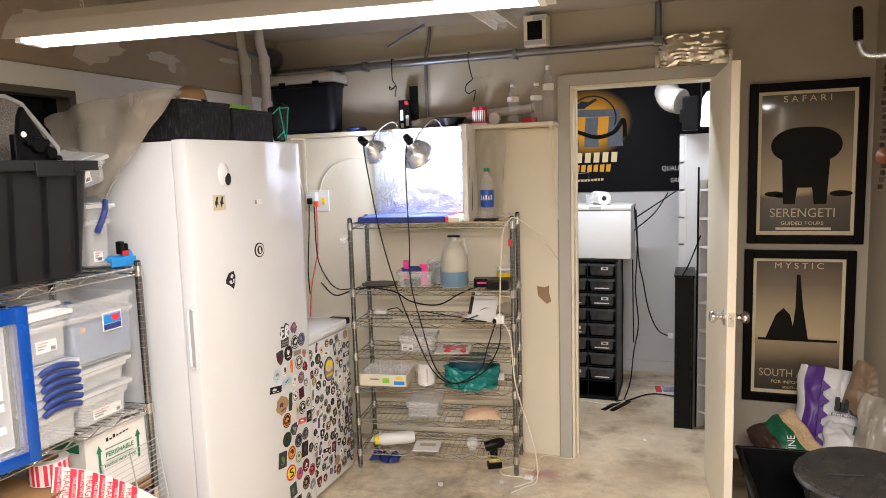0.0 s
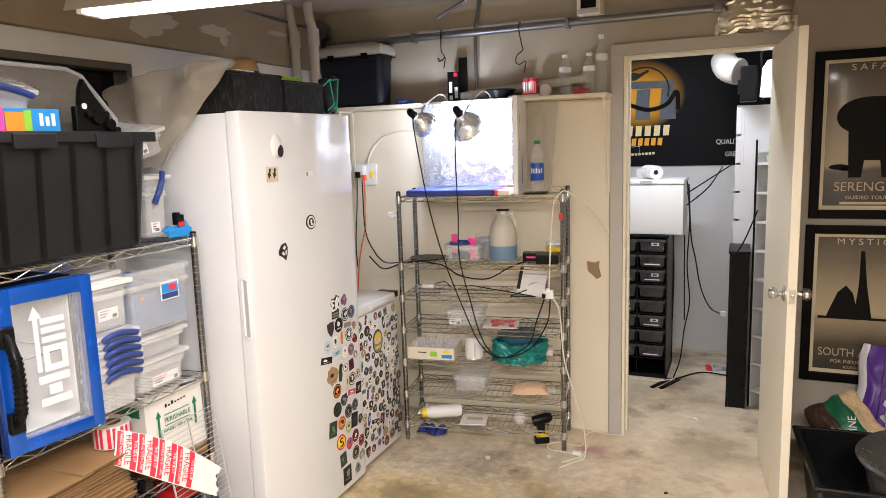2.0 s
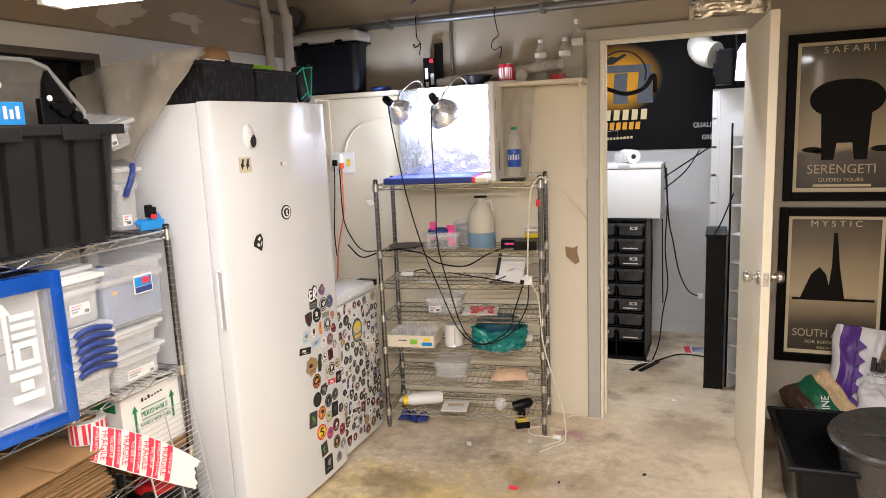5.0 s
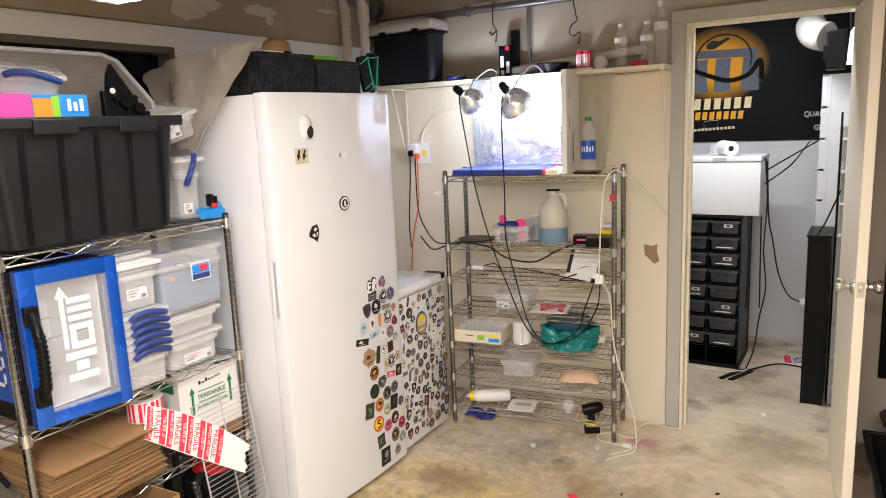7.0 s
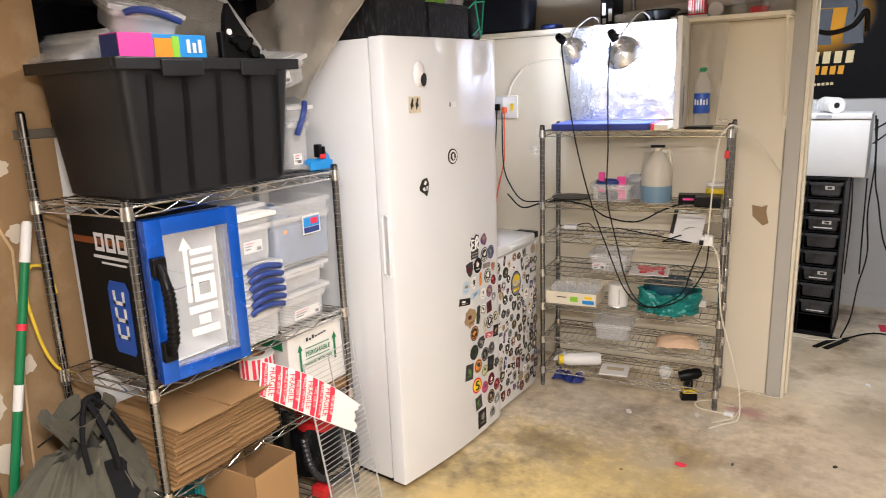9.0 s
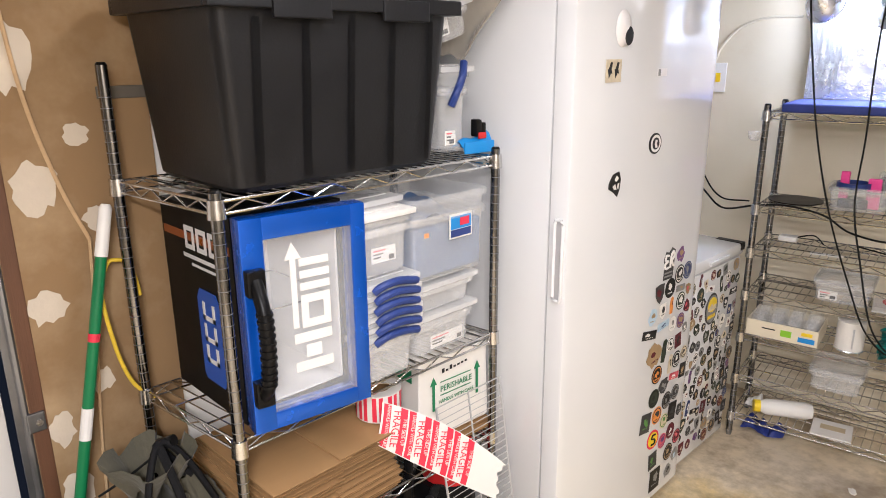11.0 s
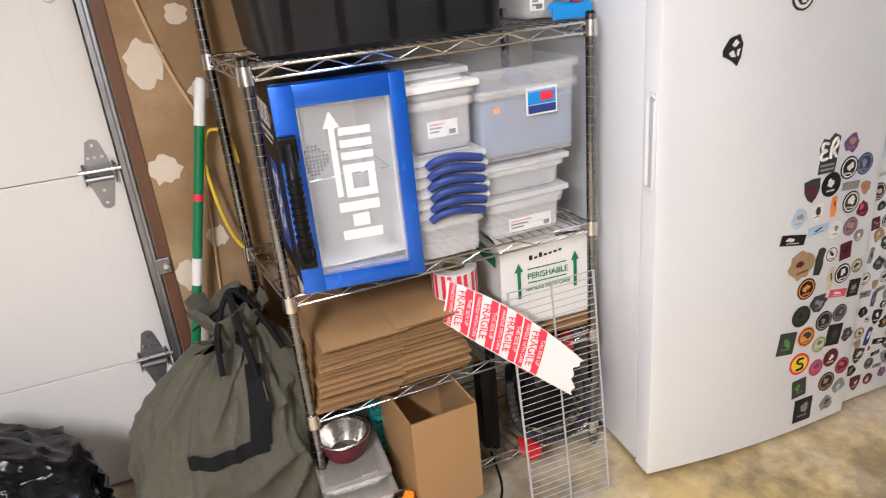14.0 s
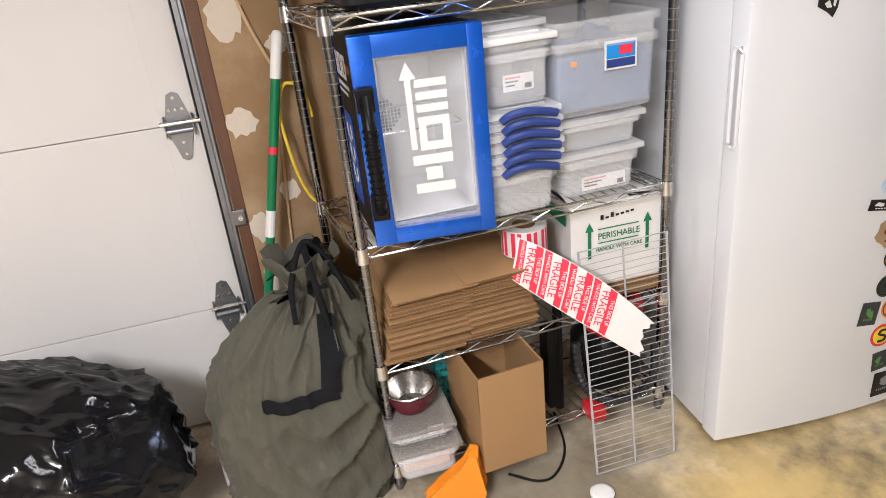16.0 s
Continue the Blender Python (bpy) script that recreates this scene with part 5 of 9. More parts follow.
def scraper():
    s = thing("pry_tool", "orange plastic step frame on the floor before the rack", "tool", pose(-1.270, 1.965, 0.0, 0, 0, 68))
    out = [(-0.10, 0.0), (0.075, 0.0), (0.085, 0.05), (0.065, 0.175), (0.045, 0.178), (0.02, 0.13), (-0.05, 0.06)]
    b = poly(out, -0.030, -0.022, axis="y")
    poly([(p[0], p[1] * 0.96) for p in out], 0.022, 0.030, bm=b, axis="y")
    part("side_plate", b, M["orange"], s, "orange plastic")
    part("web", box(-0.09, 0.075, -0.022, 0.022, 0.0, 0.012), M["orange"], s)
    part("web", box(0.045, 0.070, -0.022, 0.022, 0.08, 0.172, 0.002), M["orange"], s)
    p = thing("paper_scrap", "crumpled white paper cup piece on the concrete", "litter", pose(-1.118, 2.335, 0.0))
    part("scrap", lathe([(0.0, 0.0), (0.030, 0.0), (0.034, 0.022), (0.025, 0.028), (0.0, 0.030)], 14), M["paper"], p)
    k = thing("dark_cable", "dark cord lying on the floor under the rack", "cord")
    part("strand", tube(curve_pts([(-1.30, 2.13, 0.005), (-1.24, 2.20, 0.005), (-1.25, 2.26, 0.005), (-1.34, 2.33, 0.005), (-1.50, 2.37, 0.005)], 8), 0.004, 6), M["rubber_cord"], k)


scraper()


# ---- on the tote, and on the tall freezer ----
def tote_load():
    z0 = 1.725
    p = thing("snack_box", "pink and blue printed cardboard bag box lying on the tote", "box", pose(-1.505, 1.945, z0, 0, 0, 85))
    part("carton", box(0, 0.285, 0, 0.11, -0.02, 0.072, 0.003), M["cyan"], p)
    part("pink_panel", box(-0.001, 0.105, -0.0015, 0.10, -0.02, 0.0735), M["magenta"], p, "bright pink printed end")
    part("end_panel", box(-0.0025, -0.0015, 0.004, 0.106, -0.018, 0.07), M["blue_grip"], p)
    part("printed_patch", box(0.108, 0.165, -0.003, -0.0005, -0.01, 0.060), M["orange"], p)
    part("printed_patch", box(0.166, 0.19, -0.003, -0.0005, 0.0, 0.066), M["lime"], p)
    for k in range(3):
        part("printed_bar", box(0.215 + k * 0.02, 0.227 + k * 0.02, -0.003, -0.0005, 0.018, 0.058 - 0.01 * (k % 2)), M["paper"], p)
    # clear bins tipped over behind
    t = clear_bin("clear plastic bin tipped on its side on the tote", pose(-1.62, 1.86, 1.74, 0, 62, 92), 0.26, 0.36, 0.15, lid="frost", handle="blue_grip")
    t2 = clear_bin("clear bin with blue handles lying in the tote", pose(-1.60, 1.98, 1.800, 14, 8, 70), 0.20, 0.26, 0.09, handle="blue_grip")
    # grey open bin lid leaning up
    l = thing("bin_lid", "large frosted bin lid leaning up against the wall", "storage bin lid", pose(-1.64, 2.02, 1.73, 0, 0, 90))
    prof = [(0.0, 0.20), (0.02, 0.225), (0.40, 0.225), (0.46, 0.205), (0.60, 0.05), (0.60, 0.0), (0.0, 0.0)]
    part("panel", poly(prof, 0.03, 0.034, axis="y"), M["smoke_lid"], l)
    part("rolled_edge", tube([(x, 0.028, zz) for x, zz in prof[:6]], 0.008, 8), M["milky"], l, smooth=True)
    # black folded stand with round knobs
    s = thing("camera_bracket", "black plastic folding bracket with round knobs in the tote", "bracket", pose(-1.465, 2.30, 1.70, 0, 0, 88))
    part("plate", poly([(-0.02, 0.0), (0.005, 0.165), (0.02, 0.20), (0.035, 0.175), (0.13, 0.04), (0.15, 0.0)], 0.0, 0.022, axis="y"), M["black"], s)
    part("arm", box(-0.025, -0.010, -0.005, 0.02, 0.0, 0.11, 0.004), M["black"], s)
    for x, zz, r in ((0.055, 0.075, 0.028), (0.10, 0.05, 0.022), (0.02, 0.085, 0.014), (0.125, 0.03, 0.014), (0.085, 0.085, 0.012)):
        part("knob", cyl((x, 0.0, zz), (x, -0.018, zz), r, 18, r * 0.85), M["black_gloss"], s)
    part("emblem_disc", cyl((0.012, -0.001, 0.11), (0.012, -0.003, 0.11), 0.010, 14), M["paper"], s)


tote_load()


def vinyl_sheet():
    v = thing("plastic_sheet", "translucent vinyl sheet draped from the freezer top over the bins", "plastic sheet")

    def edge(c, v):
        a, b, d = (Vector(p) for p in c)
        return a * (1 - v) * (1 - 2 * v) + b * 4 * v * (1 - v) + d * v * (2 * v - 1)

    def fn(u, w):
        # it hangs over the freezer's corner: a broad hump at the top, the free edge sweeping back to a point by the tote
        top = edge(((-1.80, 1.90), (-1.47, 1.965), (-1.125, 1.955)), u)
        foot = edge(((-1.66, 1.68), (-1.60, 1.60), (-1.505, 1.580)), u)
        side = edge(((-1.125, 1.955), (-1.285, 1.840), (-1.505, 1.580)), w)
        p = top.lerp(foot, w).lerp(Vector((side.x, side.y)), u ** 3)
        hump = 0.018 * max(0.0, math.sin(math.pi * (u - 0.55) / 0.45)) * (1 - w) ** 2 if u > 0.55 else 0.0
        fold = 0.014 * math.sin(7.5 * u + 2.2 * w) * (0.35 + w) + 0.006 * math.sin(17 * u - 4 * w)
        back = 0.02 * (1 - w) ** 3
        return (p.x + 0.3 * fold, 2.665 + back + fold + wobble((u * 2, w * 2, 4), 2.5, 0.014), p.y + hump + wobble((u * 3, w * 2, 0), 3, 0.010))

    b = sheet(56, 36, fn)
    part("sheet", b, M["drape"], v, smooth=True)
    # small things on the rack between tote and freezer
    a = clear_bin("clear bin with a paper tag wedged beside the tote", pose(-1.50, 2.51, 1.60, 8, -18, 80), 0.17, 0.22, 0.10, wall="clear", tag=(0.05, 0.10, 0.02, 0.075))
    c = clear_bin("clear bin standing on end with a blue handle", pose(-1.46, 2.535, 1.33, 0, 0, 88), 0.105, 0.18, 0.235, wall="clear", tag=(0.02, 0.06, 0.02, 0.06))
    part("side_handle", tube(curve_pts([(0.025, -0.012, 0.13), (0.035, -0.026, 0.17), (0.055, -0.026, 0.21), (0.075, -0.010, 0.245)], 6), 0.011, 8), M["blue_grip"], c, smooth=True)
    d = thing("pouch", "bright blue plastic pouch with black and red clips on the rack", "pouch", pose(-1.435, 2.60, 1.322, 0, 0, 84))
    part("pouch_body", sheet(10, 6, lambda u, w: (u * 0.11, w * 0.06, 0.012 + 0.045 * math.sin(math.pi * w) * (0.5 + 0.5 * u) + 0.006 * math.sin(9 * u))), M["cyan"], d, smooth=True)
    part("pouch_front", box(0.0, 0.11, -0.004, 0.002, 0.002, 0.035, 0.002), M["cyan"], d)
    part("clip", box(0.055, 0.075, 0.01, 0.04, 0.045, 0.095, 0.006), M["black"], d)
    part("clip", box(0.080, 0.095, 0.015, 0.04, 0.045, 0.085, 0.005), M["black"], d)
    part("clip_jaw", box(0.060, 0.090, 0.008, 0.012, 0.040, 0.058, 0.002), M["red_plastic"], d)


vinyl_sheet()


def freezer_top():
    z0 = 1.797
    for x0, w, d, h, yy in ((0.020, 0.285, 0.30, 0.138, 0.035), (0.315, 0.265, 0.28, 0.122, 0.03)):
        o = thing("storage_cube", "grained black fabric box on the tall freezer", "storage box", FR @ pose(x0, yy, z0), "black boxes")
        b = bmesh.new()
        box(0, w, 0, d, 0, h, 0.003, bm=b)
        part("box_body", b, M["foam_black"], o)
        part("box_lid", box(-0.003, w + 0.003, -0.003, d + 0.003, h, h + 0.012, 0.003), M["foam_black"], o)
        part("base_tab", cyl((w * 0.7, -0.012, 0.002), (w * 0.7, -0.012, 0.005), 0.018, 14), M["black"], o)
    c = thing("ball_cap", "tan and black ball cap lying on the black boxes", "hat", FR @ pose(0.215, 0.15, z0 + 0.151, 0, 0, -60))
    part("crown", lathe([(0.058, 0.0), (0.060, 0.022), (0.052, 0.052), (0.028, 0.070), (0.0, 0.074)], 20), M["cap_tan"], c, smooth=True)
    part("band", lathe([(0.059, 0.0), (0.0620, 0.0), (0.0620, 0.014), (0.0605, 0.014)], 20), M["black"], c)
    part("brim", sheet(8, 3, lambda u, v: ((0.060 + 0.055 * v) * math.cos(radians(200 + 100 * u)), (0.060 + 0.055 * v) * math.sin(radians(200 + 100 * u)), 0.014 - 0.010 * v)), M["black"], c, smooth=True)
    p = thing("card_strip", "white card strip on the black boxes", "card", FR @ pose(0.06, 0.05, z0 + 0.151))
    part("card", box(0, 0.10, 0, 0.04, 0, 0.006), M["paper"], p)
    l = thing("lime_tray", "bright lime plastic tray on the freezer top", "tray", FR @ pose(0.36, 0.10, z0 + 0.135))
    part("tray", tapered_tub(0.16, 0.12, 0.024, 0.012, 0.003, 0.006, round_=0.02), M["lime"], l, smooth=True)
    g = thing("gloves", "black gloves with mint green seams hanging off the freezer top", "gloves", FR @ pose(0.662, 0.045, z0, 0, 0, 0))
    for k, (dx, tilt, hh) in enumerate(((0.0, -14, 0.16), (0.045, 10, 0.18))):
        q = part("glove", box(-0.028, 0.032, 0.0 + 0.03 * k, 0.028 + 0.03 * k, 0.003, hh, 0.012, seg=3), M["black"], g, smooth=True)
        q.matrix_basis = pose(dx, 0, 0.008, 0, tilt, 0)
        for zz in (0.02, hh - 0.03):
            part("seam", tube([(-0.030, -0.002 + 0.03 * k, zz), (0.034, -0.002 + 0.03 * k, zz + 0.02)], 0.0030, 5), M["mint"], q)
        part("seam", tube([(0.030, -0.001 + 0.03 * k, 0.01), (0.030, -0.001 + 0.03 * k, hh - 0.01)], 0.0028, 5), M["mint"], q)


freezer_top()


# ---- high shelf on the back wall ----
def high_shelf():
    s = thing("wall_shelf", "long white board shelf on metal brackets above the wire rack", "shelf")
    part("board", box(-1.80, -0.070, 4.222, 4.392, 1.865, 1.884, 0.002), M["cream"], s)
    for x in (-0.088, -1.66):
        b = part("bracket", box(x - 0.010, x + 0.010, 4.386, 4.393, 1.36, 1.864, 0.001), M["cream"], s, "cream steel bracket")
        part("arm", box(x - 0.008, x + 0.008, 4.235, 4.386, 1.855, 1.864), M["cream"], b)
        part("brace", tube([(x, 4.25, 1.856), (x, 4.384, 1.42)], 0.005, 6), M["cream"], b)
    z = 1.885
    # picnic cooler
    c = thing("picnic_cooler", "black picnic cooler with a grey lid on the high shelf", "cooler", pose(-1.785, 4.215, z))
    part("tub", tapered_tub(0.445, 0.170, 0.285, 0.018, 0.01, 0.0, round_=0.045, cseg=6), M["cooler_navy"], c, smooth=True)
    part("lid", box(-0.010, 0.455, -0.010, 0.172, 0.285, 0.350, 0.030, seg=4), M["pale_lid"], c, "weathered grey lid", smooth=True)
    part("lid_ridge", box(0.06, 0.385, 0.02, 0.145, 0.350, 0.362, 0.005, seg=3), M["pale_lid"], c, smooth=True)
    part("lid_seam", box(-0.006, 0.451, -0.006, 0.168, 0.279, 0.285), M["black"], c)
    part("hinge", box(0.09, 0.13, -0.014, -0.004, 0.262, 0.300, 0.003), M["black"], c)
    part("hinge", box(0.315, 0.355, -0.014, -0.004, 0.262, 0.300, 0.003), M["black"], c)
    w = thing("ratchet_strap", "coil of dark blue webbing on the high shelf", "strap", pose(-1.24, 4.29, z))
    part("coil", lathe([(0.02, 0.0), (0.06, 0.0), (0.062, 0.018), (0.055, 0.026), (0.02, 0.026)], 18), M["blue_grip"], w, smooth=True)
    k = thing("product_box", "tall black cardboard box with a red corner, on the high shelf", "box", pose(-0.968, 4.29, z, 0, 0, 8))
    part("carton", box(0, 0.062, 0, 0.06, 0, 0.165, 0.001), M["black_gloss"], k)
    part("back_card", box(0.055, 0.105, 0.045, 0.050, 0, 0.245), M["black_gloss"], k)
    part("red_mark", box(0.036, 0.058, -0.001, 0.0, 0.138, 0.160), M["red"], k)
    for j, (x0, z0, z1) in enumerate(((0.008, 0.05, 0.11), (0.040, 0.02, 0.08), (0.010, 0.01, 0.035))):
        part("print_block", box(x0, x0 + 0.018, -0.001, 0.0, z0, z1), M["grey_liner"], k)
    j = thing("small_jar", "small clear jar lying on the high shelf", "jar", pose(-0.86, 4.30, z + 0.026, 0, 90, 20))
    part("glass_body", lathe([(0.0, -0.03), (0.024, -0.03), (0.026, 0.02), (0.018, 0.03), (0.018, 0.045), (0.0, 0.045)], 16), M["frost"], j, smooth=True)
    b = thing("pan", "shallow dark metal dish on the high shelf", "dish", pose(-0.665, 4.30, z))
    part("dish", lathe([(0.0, 0.012), (0.065, 0.012), (0.085, 0.044), (0.095, 0.046), (0.094, 0.050), (0.082, 0.048), (0.060, 0.018), (0.0, 0.018)], 24), M["black"], b, smooth=True)
    part("base", lathe([(0.0, 0.0), (0.06, 0.0), (0.066, 0.013), (0.0, 0.013)], 24), M["black"], b, smooth=True)
    t = thing("mailing_tube", "long white cardboard tube leaning behind the bottles", "tube", None)
    part("tube_body", tube([(-1.02, 4.362, z + 0.026), (-0.20, 4.364, z + 0.085)], 0.024, 20), M["pvc"], t, smooth=True)
    f = thing("foam_pad", "white padded envelope lying on the high shelf", "envelope", pose(-0.60, 4.25, z))
    part("pad", box(0.0, 0.17, 0.0, 0.09, 0.0, 0.012, 0.005), M["paper"], f)
    for x in (-0.505, -0.470):
        q = thing("soda_can", "red and silver soda can on the high shelf", "can", pose(x, 4.29, z), "soda cans")
        part("can_body", lathe([(0.0, 0.0), (0.020, 0.0), (0.024, 0.008), (0.024, 0.088), (0.019, 0.098), (0.0, 0.098)], 18), M["red"], q, smooth=True)
        for a in range(4):
            part("stripe", box(-0.003, 0.003, -0.0255, -0.0245, 0.02, 0.08), M["paper"], q).matrix_basis = pose(0, 0, 0, 0, 0, -40 + 26 * a)
        part("can_top", lathe([(0.0, 0.096), (0.018, 0.096), (0.019, 0.099), (0.016, 0.1005), (0.0, 0.099)], 18), M["alu"], q)
    c2 = thing("cup", "white round cup lying on the high shelf", "cup", pose(-0.405, 4.315, z + 0.033, 90, 0, -10))
    part("cup_body", lathe([(0.0, 0.0), (0.033, 0.0), (0.033, 0.02), (0.029, 0.02), (0.0, 0.006)], 20), M["paper"], c2, smooth=True)
    r = thing("red_packet", "small red packet on the high shelf", "packet", pose(-0.255, 4.30, z))
    part("packet", box(0, 0.075, 0, 0.05, 0, 0.032, 0.004), M["red_plastic"], r)
    for x, h, y in ((-0.298, 0.205, 4.29), (-0.172, 0.205, 4.29), (-0.118, 0.295, 4.335)):
        bottle("empty clear plastic water bottle on the high shelf", pose(x, y, z), h, group="water bottles")


def bottle(label, m, h, r=0.031, cap="paper", band="paper", group="", wide_band=0.0):
    o = thing("water_bottle", label, "bottle", m, group)
    s = h / 0.21
    prof = [(0.0, 0.004), (r * 0.72, 0.0), (r, 0.010 * s)]
    for k in range(5):
        zz = (0.025 + 0.018 * k) * s
        prof += [(r, zz), (r * 0.95, zz + 0.007 * s)]
    prof += [(r, 0.118 * s), (r, 0.145 * s), (r * 0.80, 0.168 * s), (r * 0.42, 0.186 * s), (r * 0.38, 0.198 * s), (0.0, 0.199 * s)]
    body = part("bottle_body", lathe(prof, 18), M["bottle"], o, smooth=True)
    part("cap", cyl((0, 0, 0.197 * s), (0, 0, 0.212 * s), r * 0.45, 14), M[cap], o)
    if wide_band:
        lab = part("label", lathe([(r * 1.01, 0.048 * s), (r * 1.03, 0.05 * s), (r * 1.03, 0.118 * s), (r * 1.01, 0.120 * s)], 20), M["label_blue"], body, "blue label", smooth=True)
        for k in range(5):
            part("letter_block", box(-0.0035, 0.0035, -r * 1.055, -r * 1.03, 0.078 * s, (0.100 - 0.004 * (k % 2)) * s), M["paper"], lab).matrix_basis = pose(0, 0, 0, 0, 0, -44 + 22 * k)
    else:
        part("label", lathe([(r * 1.01, 0.120 * s), (r * 1.025, 0.121 * s), (r * 1.025, 0.143 * s), (r * 1.01, 0.144 * s)], 20), M["banner_stone"] if band == "dark" else M["paper"], body, "thin paper label", smooth=True)
    return o


high_shelf()


# ---- foil-lined box, pad and clamp lamps on the wire rack ----
def at_back(x, y, z, rz=0):
    return RB @ pose(x, y, z, 0, 0, rz)


def foil_box():
    f = thing("foil_box", "foil-lined white foam box standing open on the wire rack", "foam box", at_back(0.02, 0.0, 1.412))
    part("back_panel", box(0.05, 0.635, 0.262, 0.285, 0, 0.468, 0.002), M["white_matt"], f)
    part("side_panel", box(0.612, 0.636, -0.028, 0.260, -0.028, 0.468, 0.002), M["white_matt"], f)
    n = 46

    def back(u, v):
        return (0.052 + u * 0.556, 0.259 - 0.004 * noise.noise(Vector((u * 14, v * 12, 1))), 0.004 + v * 0.460)

    part("foil_lining", sheet(n, 36, back), M["foil"], f, "crinkled silver foil lining", smooth=True)
    part("foil_lining", sheet(24, 36, lambda u, v: (0.609 - 0.004 * noise.noise(Vector((u * 9, v * 12, 4))), -0.024 + u * 0.280, 0.004 + v * 0.460)), M["foil"], f, smooth=True)
    part("foil_lining", sheet(20, 30, lambda u, v: (0.052 + 0.11 * u, 0.258 - u * 0.02 - 0.003 * noise.noise(Vector((u * 9, v * 12, 7))), 0.004 + v * 0.455)), M["foil"], f, smooth=True)
    for z0, z1 in ((0.19, 0.25), (0.33, 0.38)):
        part("print_block", box(0.637, 0.638, 0.02, 0.035, z0, z1), M["gasket"], f)
    part("print_block", box(0.637, 0.638, 0.10, 0.112, 0.02, 0.17), M["ink"], f)
    p = thing("blue_pad", "royal blue padded board with an orange end, on the wire rack", "pad", at_back(0.055, -0.035, 1.3785))
    part("pad", box(0.0, 0.475, 0.0, 0.30, 0.0, 0.033, 0.008, seg=3), M["blue_pad"], p, smooth=True)
    part("orange_end", box(0.476, 0.492, 0.002, 0.30, 0.001, 0.030, 0.006), M["red"], p)
    part("board", box(0.493, 0.552, 0.006, 0.30, 0.001, 0.026, 0.003), M["cream"], p)
    q = thing("bubble_wrap", "clear bubble wrap sheet taped beside the foil box", "plastic sheet", at_back(0.665, 0.14, 1.382))
    part("wrap", sheet(10, 24, lambda u, v: (u * (0.13 + 0.04 * v), 0.10 - 0.02 * u + 0.008 * noise.noise(Vector((u * 5, v * 9, 2))), v * 0.475)), M["vinyl"], q, smooth=True)
    t = thing("black_tray", "small black tray under the water bottle", "tray", at_back(0.675, 0.015, 1.3785))
    part("tray", box(0, 0.12, 0, 0.11, 0, 0.010, 0.003), M["black"], t)
    bottle("clear water bottle with a blue label and green cap", at_back(0.742, 0.065, 1.389), 0.262, 0.035, cap="green", wide_band=1)


foil_box()


def clamp_lamp(x, y, z, aim, r, top):
    l = thing("clamp_lamp", "spun aluminium clamp lamp, lit, hanging from the high shelf", "lamp", look((x, y, z), aim), "clamp lamps")
    # local -z is the way the lamp shines
    prof = [(0.020, 0.098), (0.024, 0.080), (0.030, 0.074), (r * 0.62, 0.060), (r * 0.85, 0.038), (r * 0.96, 0.016), (r, 0.0), (r * 1.05, -0.002), (r * 1.04, -0.005), (r * 0.98, -0.002), (r * 0.93, 0.014), (r * 0.82, 0.035), (r * 0.59, 0.056), (0.020, 0.070)]
    sh = part("shade", lathe(prof, 36), M["alu"], l, "bare aluminium reflector", smooth=True)
    part("socket", lathe([(0.0, 0.15), (0.016, 0.148), (0.020, 0.135), (0.020, 0.10), (0.0, 0.10)], 18), M["black"], l, smooth=True)
    part("switch", cyl((0.018, 0, 0.125), (0.032, 0, 0.125), 0.005, 10), M["black"], l)
    part("bulb", lathe([(0.0, 0.012), (0.022, 0.018), (0.030, 0.036), (0.022, 0.058), (0.012, 0.075), (0.0, 0.075)], 18), M["bulb"], l, "lit bulb", smooth=True)
    inv = l.matrix_basis.inverted()
    ctrl = [inv @ Vector(p) for p in ((x - 0.03, y + 0.02, z + 0.055), (x - 0.02, y + 0.06, z + 0.11), (x + 0.03, y + 0.12, top + 0.035), (x + 0.055, y + 0.16, top + 0.03), (x + 0.06, 4.22, top + 0.006))]
    part("clamp_arm", tube(curve_pts(ctrl, 6), 0.004, 8), M["chrome"], l)
    part("clamp_jaw", box(-0.012, 0.012, -0.012, 0.012, -0.002, 0.002), M["chrome"], l).matrix_basis = inv @ pose(x + 0.06, 4.228, top + 0.003)
    d = bpy.data.lights.new("bulb_lamp", "POINT")
    d.energy, d.shadow_soft_size, d.color = 9.0, 0.03, (0.86, 0.91, 1.0)
    o = new("bulb_lamp", d)
    o.matrix_basis = l.matrix_basis @ pose(0, 0, -0.012)


clamp_lamp(-1.008, 4.050, 1.755, (-0.958, 4.262, 1.635), 0.068, 1.884)
clamp_lamp(-0.748, 4.020, 1.730, (-0.705, 4.220, 1.55), 0.088, 1.884)


